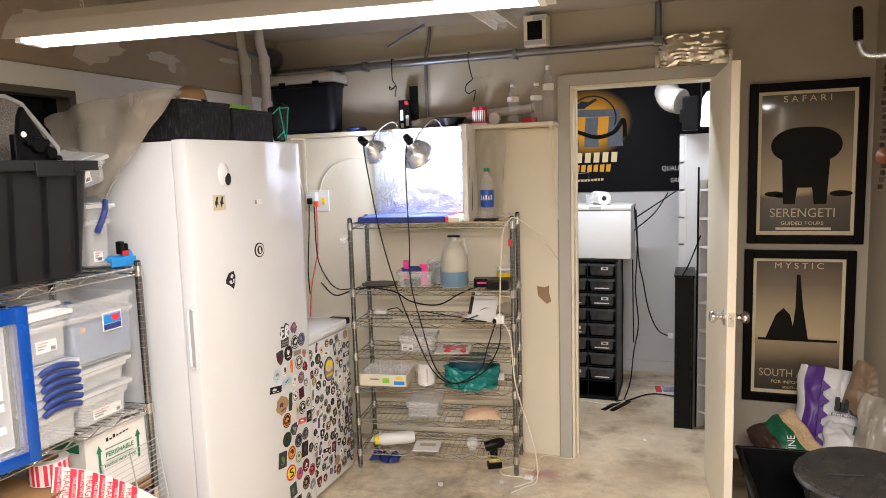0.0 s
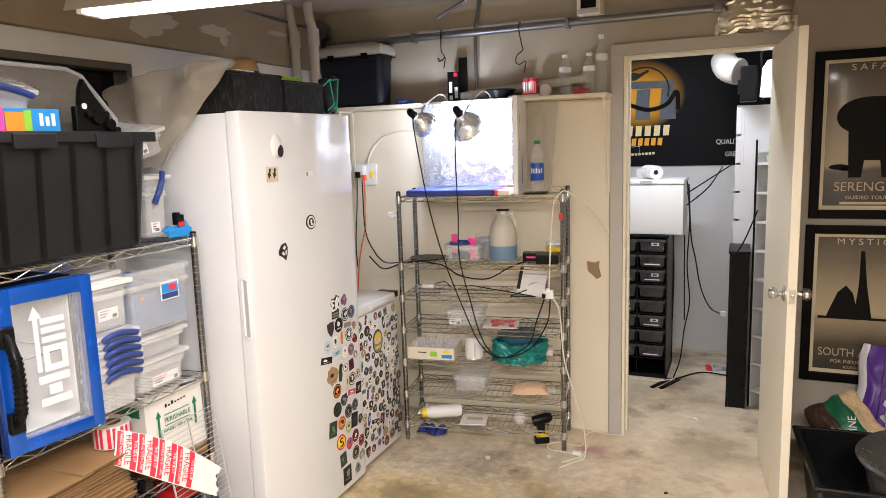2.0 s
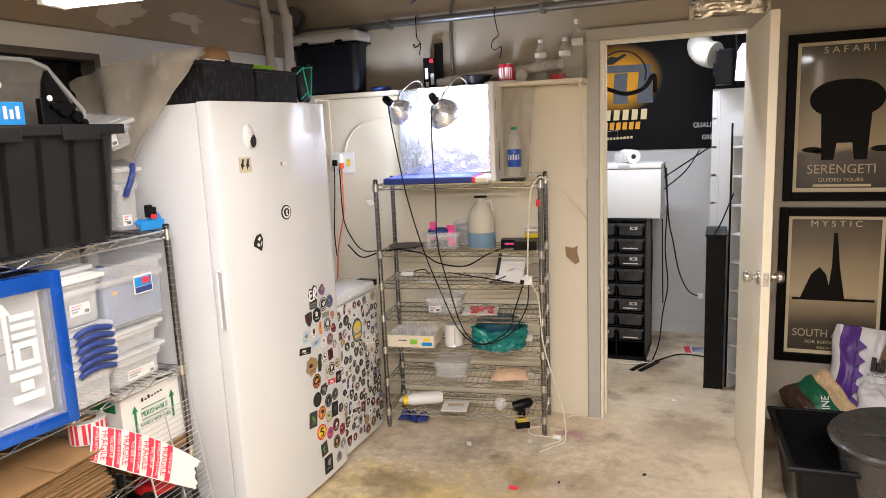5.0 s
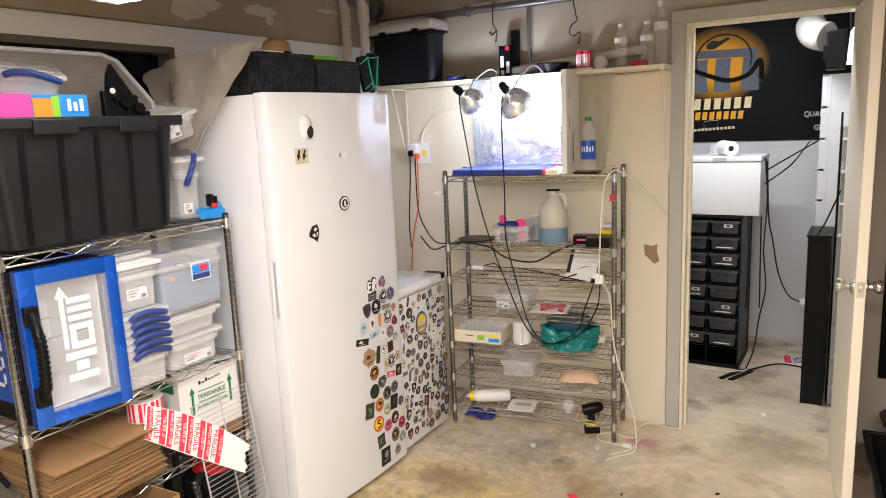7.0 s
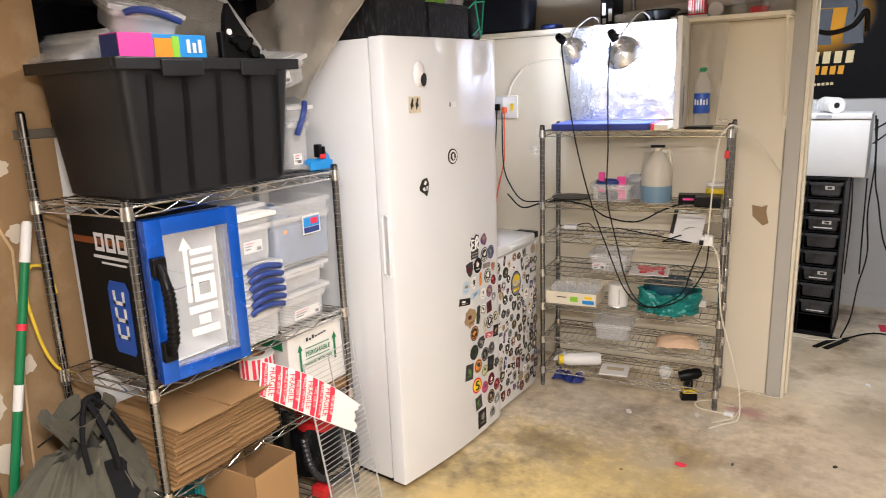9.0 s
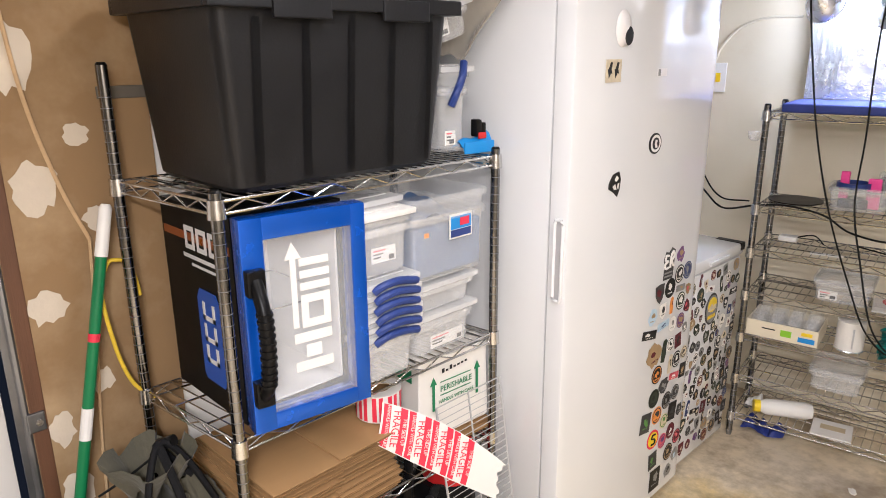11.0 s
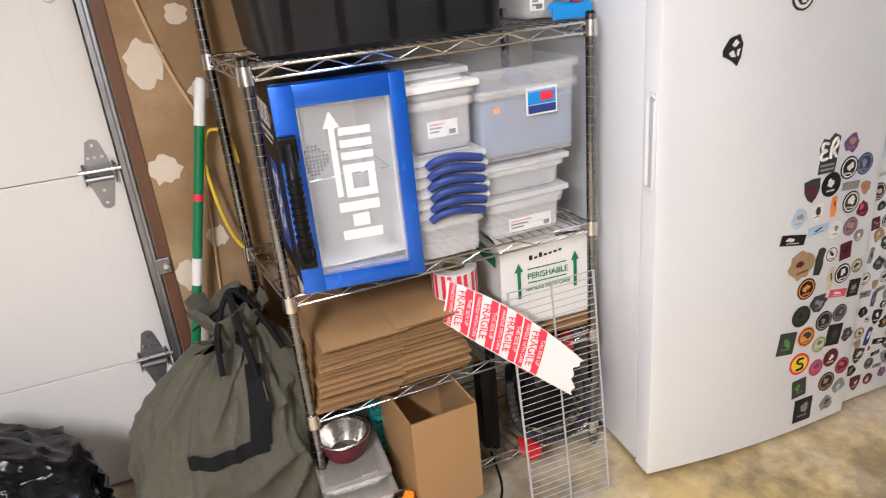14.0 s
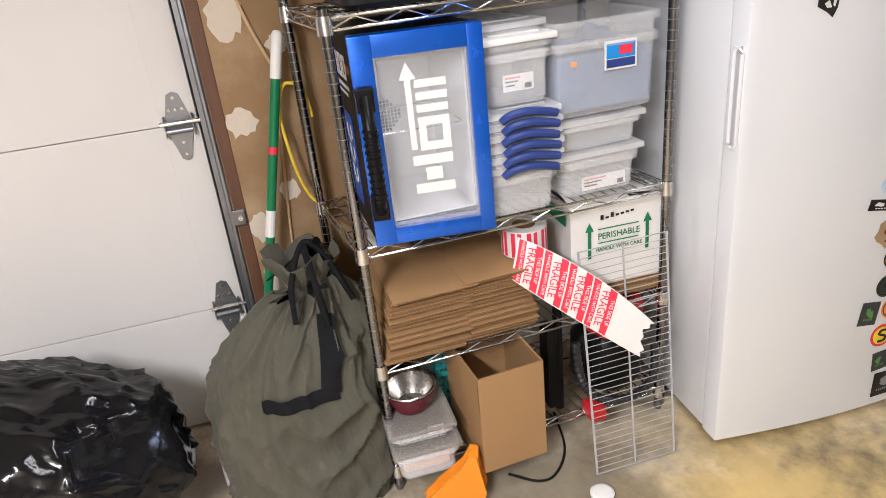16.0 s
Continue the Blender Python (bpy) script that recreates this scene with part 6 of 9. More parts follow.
def cords():
    c = thing("black_cable", "black lamp cord hanging before the wire rack", "cord", RB, "lamp cords")
    part("strand", tube(curve_pts([(0.085, 0.06, 1.83), (0.105, -0.02, 1.76), (0.135, -0.03, 1.573), (0.185, -0.035, 1.301), (0.258, -0.03, 1.026), (0.349, -0.03, 0.783), (0.439, -0.032, 0.587), (0.549, -0.04, 0.517), (0.705, -0.045, 0.576), (0.798, -0.045, 0.718), (0.815, -0.03, 0.853)], 8), 0.0035, 6), M["rubber_cord"], c)
    c = thing("black_cable", "black lamp cord hanging before the wire rack", "cord", RB, "lamp cords")
    part("strand", tube(curve_pts([(0.340, 0.03, 1.83), (0.336, -0.03, 1.75), (0.333, -0.04, 1.57), (0.339, -0.04, 1.302), (0.337, -0.03, 1.059), (0.384, -0.03, 0.846), (0.456, -0.034, 0.603), (0.56, -0.04, 0.52), (0.70, -0.05, 0.60), (0.742, -0.05, 0.72), (0.790, -0.035, 0.862)], 8), 0.0035, 6), M["rubber_cord"], c)
    c = thing("power_cord", "black power cord looping along the wire rack", "cord", RB)
    part("strand", tube(curve_pts([(-0.30, 0.30, 1.00), (-0.18, 0.20, 0.945), (-0.02, 0.05, 1.00), (0.10, 0.015, 1.022), (0.241, -0.018, 1.008), (0.337, -0.02, 0.955), (0.48, -0.02, 0.94), (0.60, 0.0, 1.0), (0.69, 0.03, 1.032)], 8), 0.0042, 6), M["rubber_cord"], c)
    c = thing("extension_cord", "cream extension cord with a white socket block down the rack", "cord", RB)
    part("strand", tube(curve_pts([(1.10, 0.25, 1.15), (1.0, 0.12, 1.30), (0.90, 0.0, 1.392), (0.865, -0.03, 1.385), (0.834, -0.030, 1.328), (0.818, -0.028, 1.152), (0.807, -0.028, 0.884)], 8), 0.0038, 6), M["white_cord"], c)
    part("strand", tube(curve_pts([(0.825, -0.03, 0.855), (0.862, -0.032, 0.766), (0.884, -0.035, 0.525), (0.95, -0.035, 0.286), (0.985, -0.03, 0.135), (0.99, -0.06, 0.01), (0.93, -0.13, 0.005), (0.87, -0.20, 0.005)], 8), 0.0035, 6), M["white_cord"], c)
    part("socket_block", box(0.780, 0.832, -0.045, -0.018, 0.845, 0.890, 0.006), M["white_matt"], c, "white socket block")
    part("plug", cyl((0.805, -0.045, 0.872), (0.805, -0.045, 0.90), 0.010, 10), M["white_matt"], c)
    part("plug", box(0.772, 0.792, -0.055, -0.03, 0.850, 0.872, 0.004), M["black"], c)
    c = thing("floor_cable", "white cable coiled on the concrete by the door jamb", "cord")
    part("strand", tube(curve_pts([(0.005, 4.375, 0.004), (-0.06, 4.36, 0.004), (-0.16, 4.37, 0.004), (-0.20, 4.28, 0.004), (-0.19, 4.16, 0.004), (-0.30, 4.17, 0.004), (-0.36, 4.12, 0.004), (-0.33, 4.06, 0.004), (-0.22, 4.05, 0.006), (-0.16, 4.03, 0.004)], 8), 0.0035, 6), M["white_cord"], c)
    part("strand", tube(curve_pts([(-0.16, 4.33, 0.004), (-0.155, 4.16, 0.004), (-0.165, 4.03, 0.004), (-0.24, 3.93, 0.004)], 8), 0.0033, 6), M["white_cord"], c)
    part("plug", box(-0.21, -0.165, 4.035, 4.06, 0.003, 0.020, 0.004), M["white_matt"], c)


cords()


def outlet():
    o = thing("wall_outlet", "white wall outlet with plugged-in cords", "outlet")
    y = 4.392
    part("cover_plate", box(-1.640, -1.500, y - 0.008, y, 1.415, 1.545, 0.003), M["white_matt"], o)
    part("adapter", box(-1.635, -1.570, y - 0.05, y - 0.008, 1.475, 1.535, 0.006), M["white_matt"], o)
    part("plug", box(-1.615, -1.588, y - 0.075, y - 0.05, 1.462, 1.500, 0.006), M["black"], o)
    part("plug", box(-1.580, -1.556, y - 0.06, y - 0.03, 1.445, 1.480, 0.006), M["orange_cord"], o)
    part("indicator", box(-1.545, -1.525, y - 0.012, y - 0.008, 1.46, 1.50), M["yellow"], o)
    part("strand", tube(curve_pts([(-1.605, y - 0.065, 1.46), (-1.618, y - 0.06, 1.30), (-1.645, y - 0.05, 1.05), (-1.64, y - 0.05, 0.90)], 8), 0.0038, 6), M["rubber_cord"], o, "black cord")
    part("strand", tube(curve_pts([(-1.567, y - 0.045, 1.45), (-1.572, y - 0.04, 1.25), (-1.58, y - 0.04, 1.15), (-1.63, y - 0.04, 0.95), (-1.655, y - 0.04, 0.72)], 8), 0.0042, 6), M["orange_cord"], o, "orange cord")
    part("strand", tube(curve_pts([(-1.58, y - 0.05, 1.45), (-1.575, y - 0.05, 1.15), (-1.52, y - 0.06, 1.02), (-1.42, y - 0.10, 0.95), (-1.28, y - 0.14, 0.96)], 8), 0.0038, 6), M["rubber_cord"], o, "black cord")
    part("conduit", tube(curve_pts([(-1.56, y - 0.006, 1.545), (-1.53, y - 0.006, 1.62), (-1.45, y - 0.006, 1.70), (-1.33, y - 0.006, 1.735), (-1.20, y - 0.006, 1.735)], 8), 0.006, 6), M["white_cord"], o, "white cable")
    s = thing("wall_switch", "blank white wall plate beside the bottle", "switch plate")
    part("plate", box(-0.425, -0.385, y - 0.005, y, 1.37, 1.47, 0.002), M["cream"], s)
    h = thing("wall_damage", "torn brown paper patch on the cream wall", "patch", None, kind="structure")
    part("patch", poly([(-0.205, 0.985), (-0.16, 0.978), (-0.135, 0.99), (-0.138, 0.955), (-0.125, 0.90), (-0.15, 0.885), (-0.178, 0.91), (-0.20, 0.93)], y - 0.0012, y + 0.001, axis="y"), M["hole"], h)


outlet()


# ---- clutter on the seven shelves ----
S = [1.379, 1.016, 0.839, 0.659, 0.476, 0.289, 0.112]


def rack_clutter():
    d = thing("plate", "dark flat plate on the wire rack", "plate", at_back(0.115, 0.13, S[1]))
    part("dish", lathe([(0.0, 0.002), (0.08, 0.0), (0.10, 0.008), (0.10, 0.012), (0.0, 0.010)], 24), M["black"], d, smooth=True)
    b = clear_bin("clear open box of pink and navy plastic parts", at_back(0.235, 0.05, S[1]), 0.20, 0.15, 0.105, wall="clear", open_top=True, group="")
    part("pink_part", box(0.03, 0.06, 0.04, 0.06, 0.02, 0.145, 0.004), M["pink"], b)
    part("pink_part", box(0.12, 0.165, 0.05, 0.065, 0.01, 0.125, 0.006), M["pink"], b)
    part("navy_ring", lathe([(0.05, 0.0), (0.058, 0.0), (0.058, 0.02), (0.05, 0.02), (0.05, 0.0)], 20), M["blue_grip"], b).matrix_basis = pose(0.075, 0.06, 0.085)
    part("dark_part", box(0.03, 0.13, 0.03, 0.10, 0.008, 0.045, 0.008), M["black"], b)
    g = clear_bin("grey-blue plastic tub behind the clear box", at_back(0.385, 0.16, S[1]), 0.11, 0.10, 0.145, wall="clear", open_top=True, group="")
    part("tub_contents", box(0.015, 0.095, 0.015, 0.085, 0.006, 0.12, 0.006), M["banner_stone"], g)
    j = thing("gallon_jug", "translucent gallon jug with blue liquid at its bottom", "jug", at_back(0.545, 0.13, S[1]))
    part("jug_body", lathe([(0.0, 0.0), (0.070, 0.0), (0.074, 0.008), (0.074, 0.145), (0.066, 0.19), (0.036, 0.235), (0.020, 0.252), (0.020, 0.268), (0.0, 0.268)], 24), M["hdpe"], j, smooth=True)
    part("liquid", lathe([(0.0, 0.003), (0.072, 0.004), (0.0752, 0.01), (0.0752, 0.085), (0.0, 0.085)], 24), M["blue_fluid"], j, "blue liquid", smooth=True)
    part("jug_handle", tube(curve_pts([(0.022, 0, 0.248), (0.050, 0, 0.250), (0.062, 0, 0.215), (0.066, 0, 0.18)], 6), 0.010, 8), M["hdpe"], j, smooth=True)
    part("cap", box(-0.034, 0.034, -0.012, 0.012, 0.268, 0.280, 0.004), M["black"], j)
    k = thing("carton", "small black carton with pink print on the wire rack", "box", at_back(0.655, 0.09, S[1], 4))
    part("box_body", box(0, 0.11, 0, 0.07, 0, 0.045, 0.002), M["black_gloss"], k)
    part("print_bar", box(0.02, 0.09, -0.001, 0.0, 0.018, 0.028), M["pink"], k)
    k = thing("battery_box", "flat black plastic box on the wire rack edge", "box", at_back(0.735, 0.01, S[1]))
    part("box_body", box(0, 0.118, 0, 0.12, 0, 0.050, 0.006), M["black"], k)
    t = thing("tub", "small white tub with a yellow label", "tub", at_back(0.815, 0.17, S[1]))
    part("tub_body", lathe([(0.0, 0.0), (0.036, 0.0), (0.040, 0.085), (0.0, 0.085)], 20), M["frost"], t, smooth=True)
    part("tub_lid", cyl((0, 0, 0.085), (0, 0, 0.098), 0.043, 20), M["paper"], t)
    part("label", lathe([(0.0405, 0.02), (0.0425, 0.02), (0.0435, 0.07), (0.0415, 0.07)], 20), M["yellow"], t)
    # second shelf
    c = thing("paper_card", "grey printed card leaning between two shelves", "card", at_back(0.625, 0.05, S[2], 0) @ pose(0, 0, 0.01, -38, 6, 0))
    part("card", box(0, 0.145, 0, 0.002, 0, 0.165), M["paper"], c)
    part("black_edge", box(-0.004, 0.014, -0.001, 0.0, 0.03, 0.164), M["ink"], c)
    p = thing("plastic_pouch", "clear plastic pouch with pale gloves on the wire rack", "pouch", at_back(0.575, 0.06, S[2]))
    part("pouch_body", sheet(14, 6, lambda u, v: (u * 0.18, v * 0.10, 0.004 + 0.022 * math.sin(math.pi * v) * (0.6 + 0.4 * math.sin(11 * u)) * math.sin(math.pi * u) ** 0.5)), M["cream"], p, smooth=True)
    p = thing("plastic_bag", "clear plastic bag lying flat on the wire rack", "plastic bag", at_back(0.68, 0.08, S[2]))
    part("bag", sheet(12, 8, lambda u, v: (u * 0.18, v * 0.18, 0.045 + 0.02 * math.sin(5 * u + 4 * v))), M["vinyl"], p, smooth=True)
    r = thing("thin_rod", "thin black rod lying across the wire rack", "rod", RB)
    part("rod", tube([(0.355, 0.12, S[2] + 0.035), (0.735, -0.01, S[2] + 0.010)], 0.0032, 6), M["rubber_cord"], r)
    part("rod", tube([(0.735, -0.01, S[2] + 0.010), (0.60, 0.0, S[2] + 0.006), (0.68, 0.06, S[2] + 0.03)], 0.003, 6), M["rubber_cord"], r)
    a = thing("charger", "white charger with a short black lead on the wire rack", "charger", at_back(0.06, 0.18, S[2]))
    part("charger_body", box(0, 0.07, 0, 0.05, 0, 0.022, 0.006), M["white_matt"], a)
    part("lead", tube(curve_pts([(0.06, 0.03, 0.012), (0.09, 0.01, 0.03), (0.13, 0.04, 0.03), (0.17, 0.0, 0.01)], 6), 0.003, 5), M["rubber_cord"], a)
    for x in (0.205, 0.265):
        a = thing("paper_slip", "white paper slip on the wire rack", "paper", at_back(x, 0.04, S[2], 3), "paper slips")
        part("slip", box(0, 0.055, 0, 0.03, 0, 0.003), M["paper"], a)
        part("print_bar", box(0.006, 0.045, 0.012, 0.018, 0.003, 0.0036), M["ink"], a)
    # third shelf
    clear_bin("clear plastic bin with a white label on the wire rack", at_back(0.235, 0.03, S[3]), 0.195, 0.20, 0.105, wall="clear", open_top=True, tag=(0.02, 0.085, 0.012, 0.045))
    v = thing("vacuum_pack", "clear vacuum pack of red pieces on a white card", "food pack", at_back(0.44, 0.02, S[3], 4))
    part("card", box(0, 0.19, 0, 0.17, 0, 0.004, 0.001), M["paper"], v)
    for q in range(26):
        rr = random.Random(q)
        x, y = rr.uniform(0.03, 0.16), rr.uniform(0.03, 0.14)
        part("red_piece", box(-0.016, 0.016, -0.008, 0.008, 0.004, 0.016, 0.005), M["red_plastic"], v).matrix_basis = pose(x, y, 0, 0, 0, rr.uniform(0, 180))
    part("film", sheet(8, 8, lambda u, w: (0.006 + u * 0.178, 0.006 + w * 0.158, 0.019 + 0.004 * math.sin(9 * u) * math.sin(8 * w))), M["clear"], v, smooth=True)
    # fourth shelf
    t = thing("jar_tray", "pale cardboard tray of empty glass jars on the wire rack", "jar tray", at_back(0.018, 0.0, S[4], 0))
    bb = bmesh.new()
    w, dd, h = 0.265, 0.20, 0.066
    box(0, w, 0, 0.003, 0, h, bm=bb)
    box(0, w, dd - 0.003, dd, 0, h, bm=bb)
    box(0, 0.003, 0.003, dd - 0.003, 0, h, bm=bb)
    box(w - 0.003, w, 0.003, dd - 0.003, 0, h, bm=bb)
    box(0.003, w - 0.003, 0.003, dd - 0.003, 0, 0.003, bm=bb)
    part("tray", bb, M["cream"], t, "pale printed cardboard")
    part("printed_patch", box(0.13, 0.17, -0.001, -0.0002, 0.018, 0.045), M["lime"], t)
    part("printed_patch", box(0.195, 0.255, -0.001, -0.0002, 0.010, 0.030), M["cyan"], t)
    part("printed_patch", box(0.205, 0.245, -0.001, -0.0002, 0.038, 0.052), M["yellow"], t)
    part("printed_bar", box(0.06, 0.11, -0.001, -0.0002, 0.036, 0.041), M["ink"], t)
    for i in range(4):
        for q in range(3):
            part("jar", lathe([(0.0, 0.004), (0.028, 0.004), (0.029, 0.065), (0.024, 0.078), (0.027, 0.090), (0.024, 0.090)], 14), M["clear"], t, smooth=True).matrix_basis = pose(0.036 + 0.064 * i, 0.036 + 0.064 * q, 0)
    c = thing("paint_can", "white paper-covered can on the wire rack", "can", at_back(0.382, 0.07, S[4]))
    part("can_body", lathe([(0.0, 0.0), (0.050, 0.0), (0.051, 0.003), (0.050, 0.006), (0.050, 0.116), (0.051, 0.12), (0.047, 0.122), (0.0, 0.118)], 24), M["paper"], c, smooth=True)
    part("metal_rim", lathe([(0.050, 0.0), (0.0525, 0.002), (0.050, 0.006)], 24), M["alu"], c)
    part("print_bar", box(0.012, 0.018, -0.0515, -0.0495, 0.02, 0.10), M["gasket"], c)
    g = thing("teal_tub", "round tub in a crumpled teal plastic bag", "tub", at_back(0.625, 0.115, S[4]))
    part("tub_body", lathe([(0.0, 0.01), (0.105, 0.01), (0.118, 0.14), (0.110, 0.14), (0.0, 0.125)], 26), M["teal_deep"], g, "deep teal tub", smooth=True)

    def bag(u, v):
        a = 2 * math.pi * u
        r = 0.120 + 0.012 * math.sin(5 * a + 2 * v) * v + 0.016 * noise.noise(Vector((3 * math.cos(a), 3 * math.sin(a), 4 * v))) + 0.022 * (1 - abs(noise.noise(Vector((4 * math.cos(a) + 3 * v, 4 * math.sin(a), 7 * v))))) ** 5
        return (r * 1.08 * math.cos(a), r * math.sin(a), -0.004 + 0.112 * v + 0.030 * noise.noise(Vector((2.2 * math.cos(a), 2.2 * math.sin(a), 1 + 2 * v))))

    part("bag", sheet(110, 26, bag), M["teal_bag"], g, "crumpled teal plastic bag", smooth="all")
    k = thing("white_box", "small white box at the back of the wire rack", "box", at_back(0.74, 0.17, S[4]))
    part("box_body", box(0, 0.06, 0, 0.06, 0, 0.035, 0.003), M["paper"], k)
    # fifth shelf
    clear_bin("clear empty bin on the wire rack", at_back(0.265, 0.03, S[5]), 0.185, 0.20, 0.105, wall="clear", open_top=True)
    p = thing("powder_bag", "flat sealed bag of tan powder on the wire rack", "bag", at_back(0.59, 0.02, S[5], 10))
    part("bag_body", sheet(16, 12, lambda u, v: (u * 0.205, v * 0.14, 0.004 + 0.046 * (math.sin(math.pi * u) * math.sin(math.pi * v)) ** 0.45 + wobble((u, v, 0), 5, 0.006))), M["peach"], p, smooth=True)
    part("bag_base", box(0.004, 0.2, 0.004, 0.136, 0.0, 0.005, 0.001), M["clear"], p)
    part("seal", box(0.203, 0.245, 0.02, 0.12, 0.006, 0.009), M["clear"], p)
    # bottom shelf and floor
    w = thing("spray_bottle", "white plastic bottle with a yellow cap lying on its side", "bottle", at_back(0.17, 0.075, S[6] + 0.034, 0) @ pose(0, 0, 0, 0, 90, 22))
    part("bottle_body", lathe([(0.0, -0.08), (0.020, -0.08), (0.034, -0.05), (0.036, 0.10), (0.030, 0.125), (0.0, 0.128)], 20), M["white_matt"], w, smooth=True)
    part("cap", cyl((0, 0, -0.10), (0, 0, -0.075), 0.026, 18), M["yellow"], w, "yellow cap")
    c = thing("leaflet", "printed leaflet on the bottom shelf", "leaflet", at_back(0.305, -0.005, S[6], 4))
    part("sheet_of_paper", box(0, 0.145, 0, 0.14, 0, 0.006), M["paper"], c)
    part("printed_patch", box(0.03, 0.12, 0.06, 0.10, 0.006, 0.0068), M["poster_letter"], c)
    d = thing("drill", "black and yellow cordless drill on the floor under the rack", "drill", at_back(0.745, 0.10, 0.0, 20) @ Matrix.Diagonal((0.72, 0.72, 0.72, 1)))
    part("battery", box(-0.055, 0.055, -0.035, 0.035, 0.0, 0.05, 0.006), M["black"], d)
    part("yellow_body", box(-0.045, 0.050, -0.032, 0.032, 0.05, 0.082, 0.006), M["yellow"], d)
    part("grip", box(-0.032, 0.024, -0.024, 0.024, 0.082, 0.150, 0.010), M["black"], d)
    part("motor_housing", lathe([(0.0, -0.07), (0.036, -0.07), (0.040, -0.02), (0.040, 0.05), (0.026, 0.08), (0.0, 0.09)], 18), M["black"], d, smooth=True).matrix_basis = pose(0, 0, 0.185, 0, 78, 0)
    part("light_bulb", lathe([(0.0, 0.0), (0.02, 0.003), (0.034, 0.03), (0.030, 0.06), (0.0, 0.075)], 16), M["frost"], thing("round_jar", "small frosted round jar on the bottom shelf", "jar", at_back(0.63, 0.06, S[6])), smooth=True)
    g = thing("blue_glove", "blue disposable glove crumpled under the rack", "glove", at_back(0.03, 0.06, 0.0))
    part("glove", sheet(18, 10, lambda u, v: (u * 0.17, v * 0.10 + 0.02 * math.sin(7 * u), 0.004 + 0.045 * abs(math.sin(3 * math.pi * u) * math.sin(math.pi * v)) + wobble((u, v, 3), 6, 0.012) + 0.012)), M["blue_pad"], g, smooth=True)
    n = thing("tissue", "crumpled white tissue on the bottom shelf", "tissue", at_back(0.03, 0.09, S[6]))
    part("tissue", sheet(8, 8, lambda u, v: (u * 0.06, v * 0.07, 0.004 + 0.05 * math.sin(math.pi * v) * u + wobble((u, v, 8), 9, 0.012))), M["paper"], n)
    h = thing("wire_hook", "small steel hook clipped on the rack corner", "hook", at_back(0.855, 0.0, 1.402))
    part("hook", tube(curve_pts([(-0.03, 0, 0.02), (-0.015, 0, 0.012), (0.0, 0, 0.018), (0.02, 0, 0.012), (0.03, 0, 0.02)], 5), 0.0025, 6), M["chrome"], h)
    q = thing("red_tag", "red plastic tag on the rack post", "tag", at_back(0.866, -0.018, 1.25))
    part("tag", box(-0.008, 0.012, -0.004, 0.002, 0, 0.035, 0.002), M["red_plastic"], q)
    q = thing("lamp_bulb_guard", "small clear plastic cup clipped to the rack post", "cup", at_back(-0.03, -0.02, 1.265))
    part("cup_body", lathe([(0.010, 0.0), (0.022, 0.01), (0.026, 0.035), (0.024, 0.035), (0.012, 0.004)], 14), M["frost"], q, smooth=True)


rack_clutter()


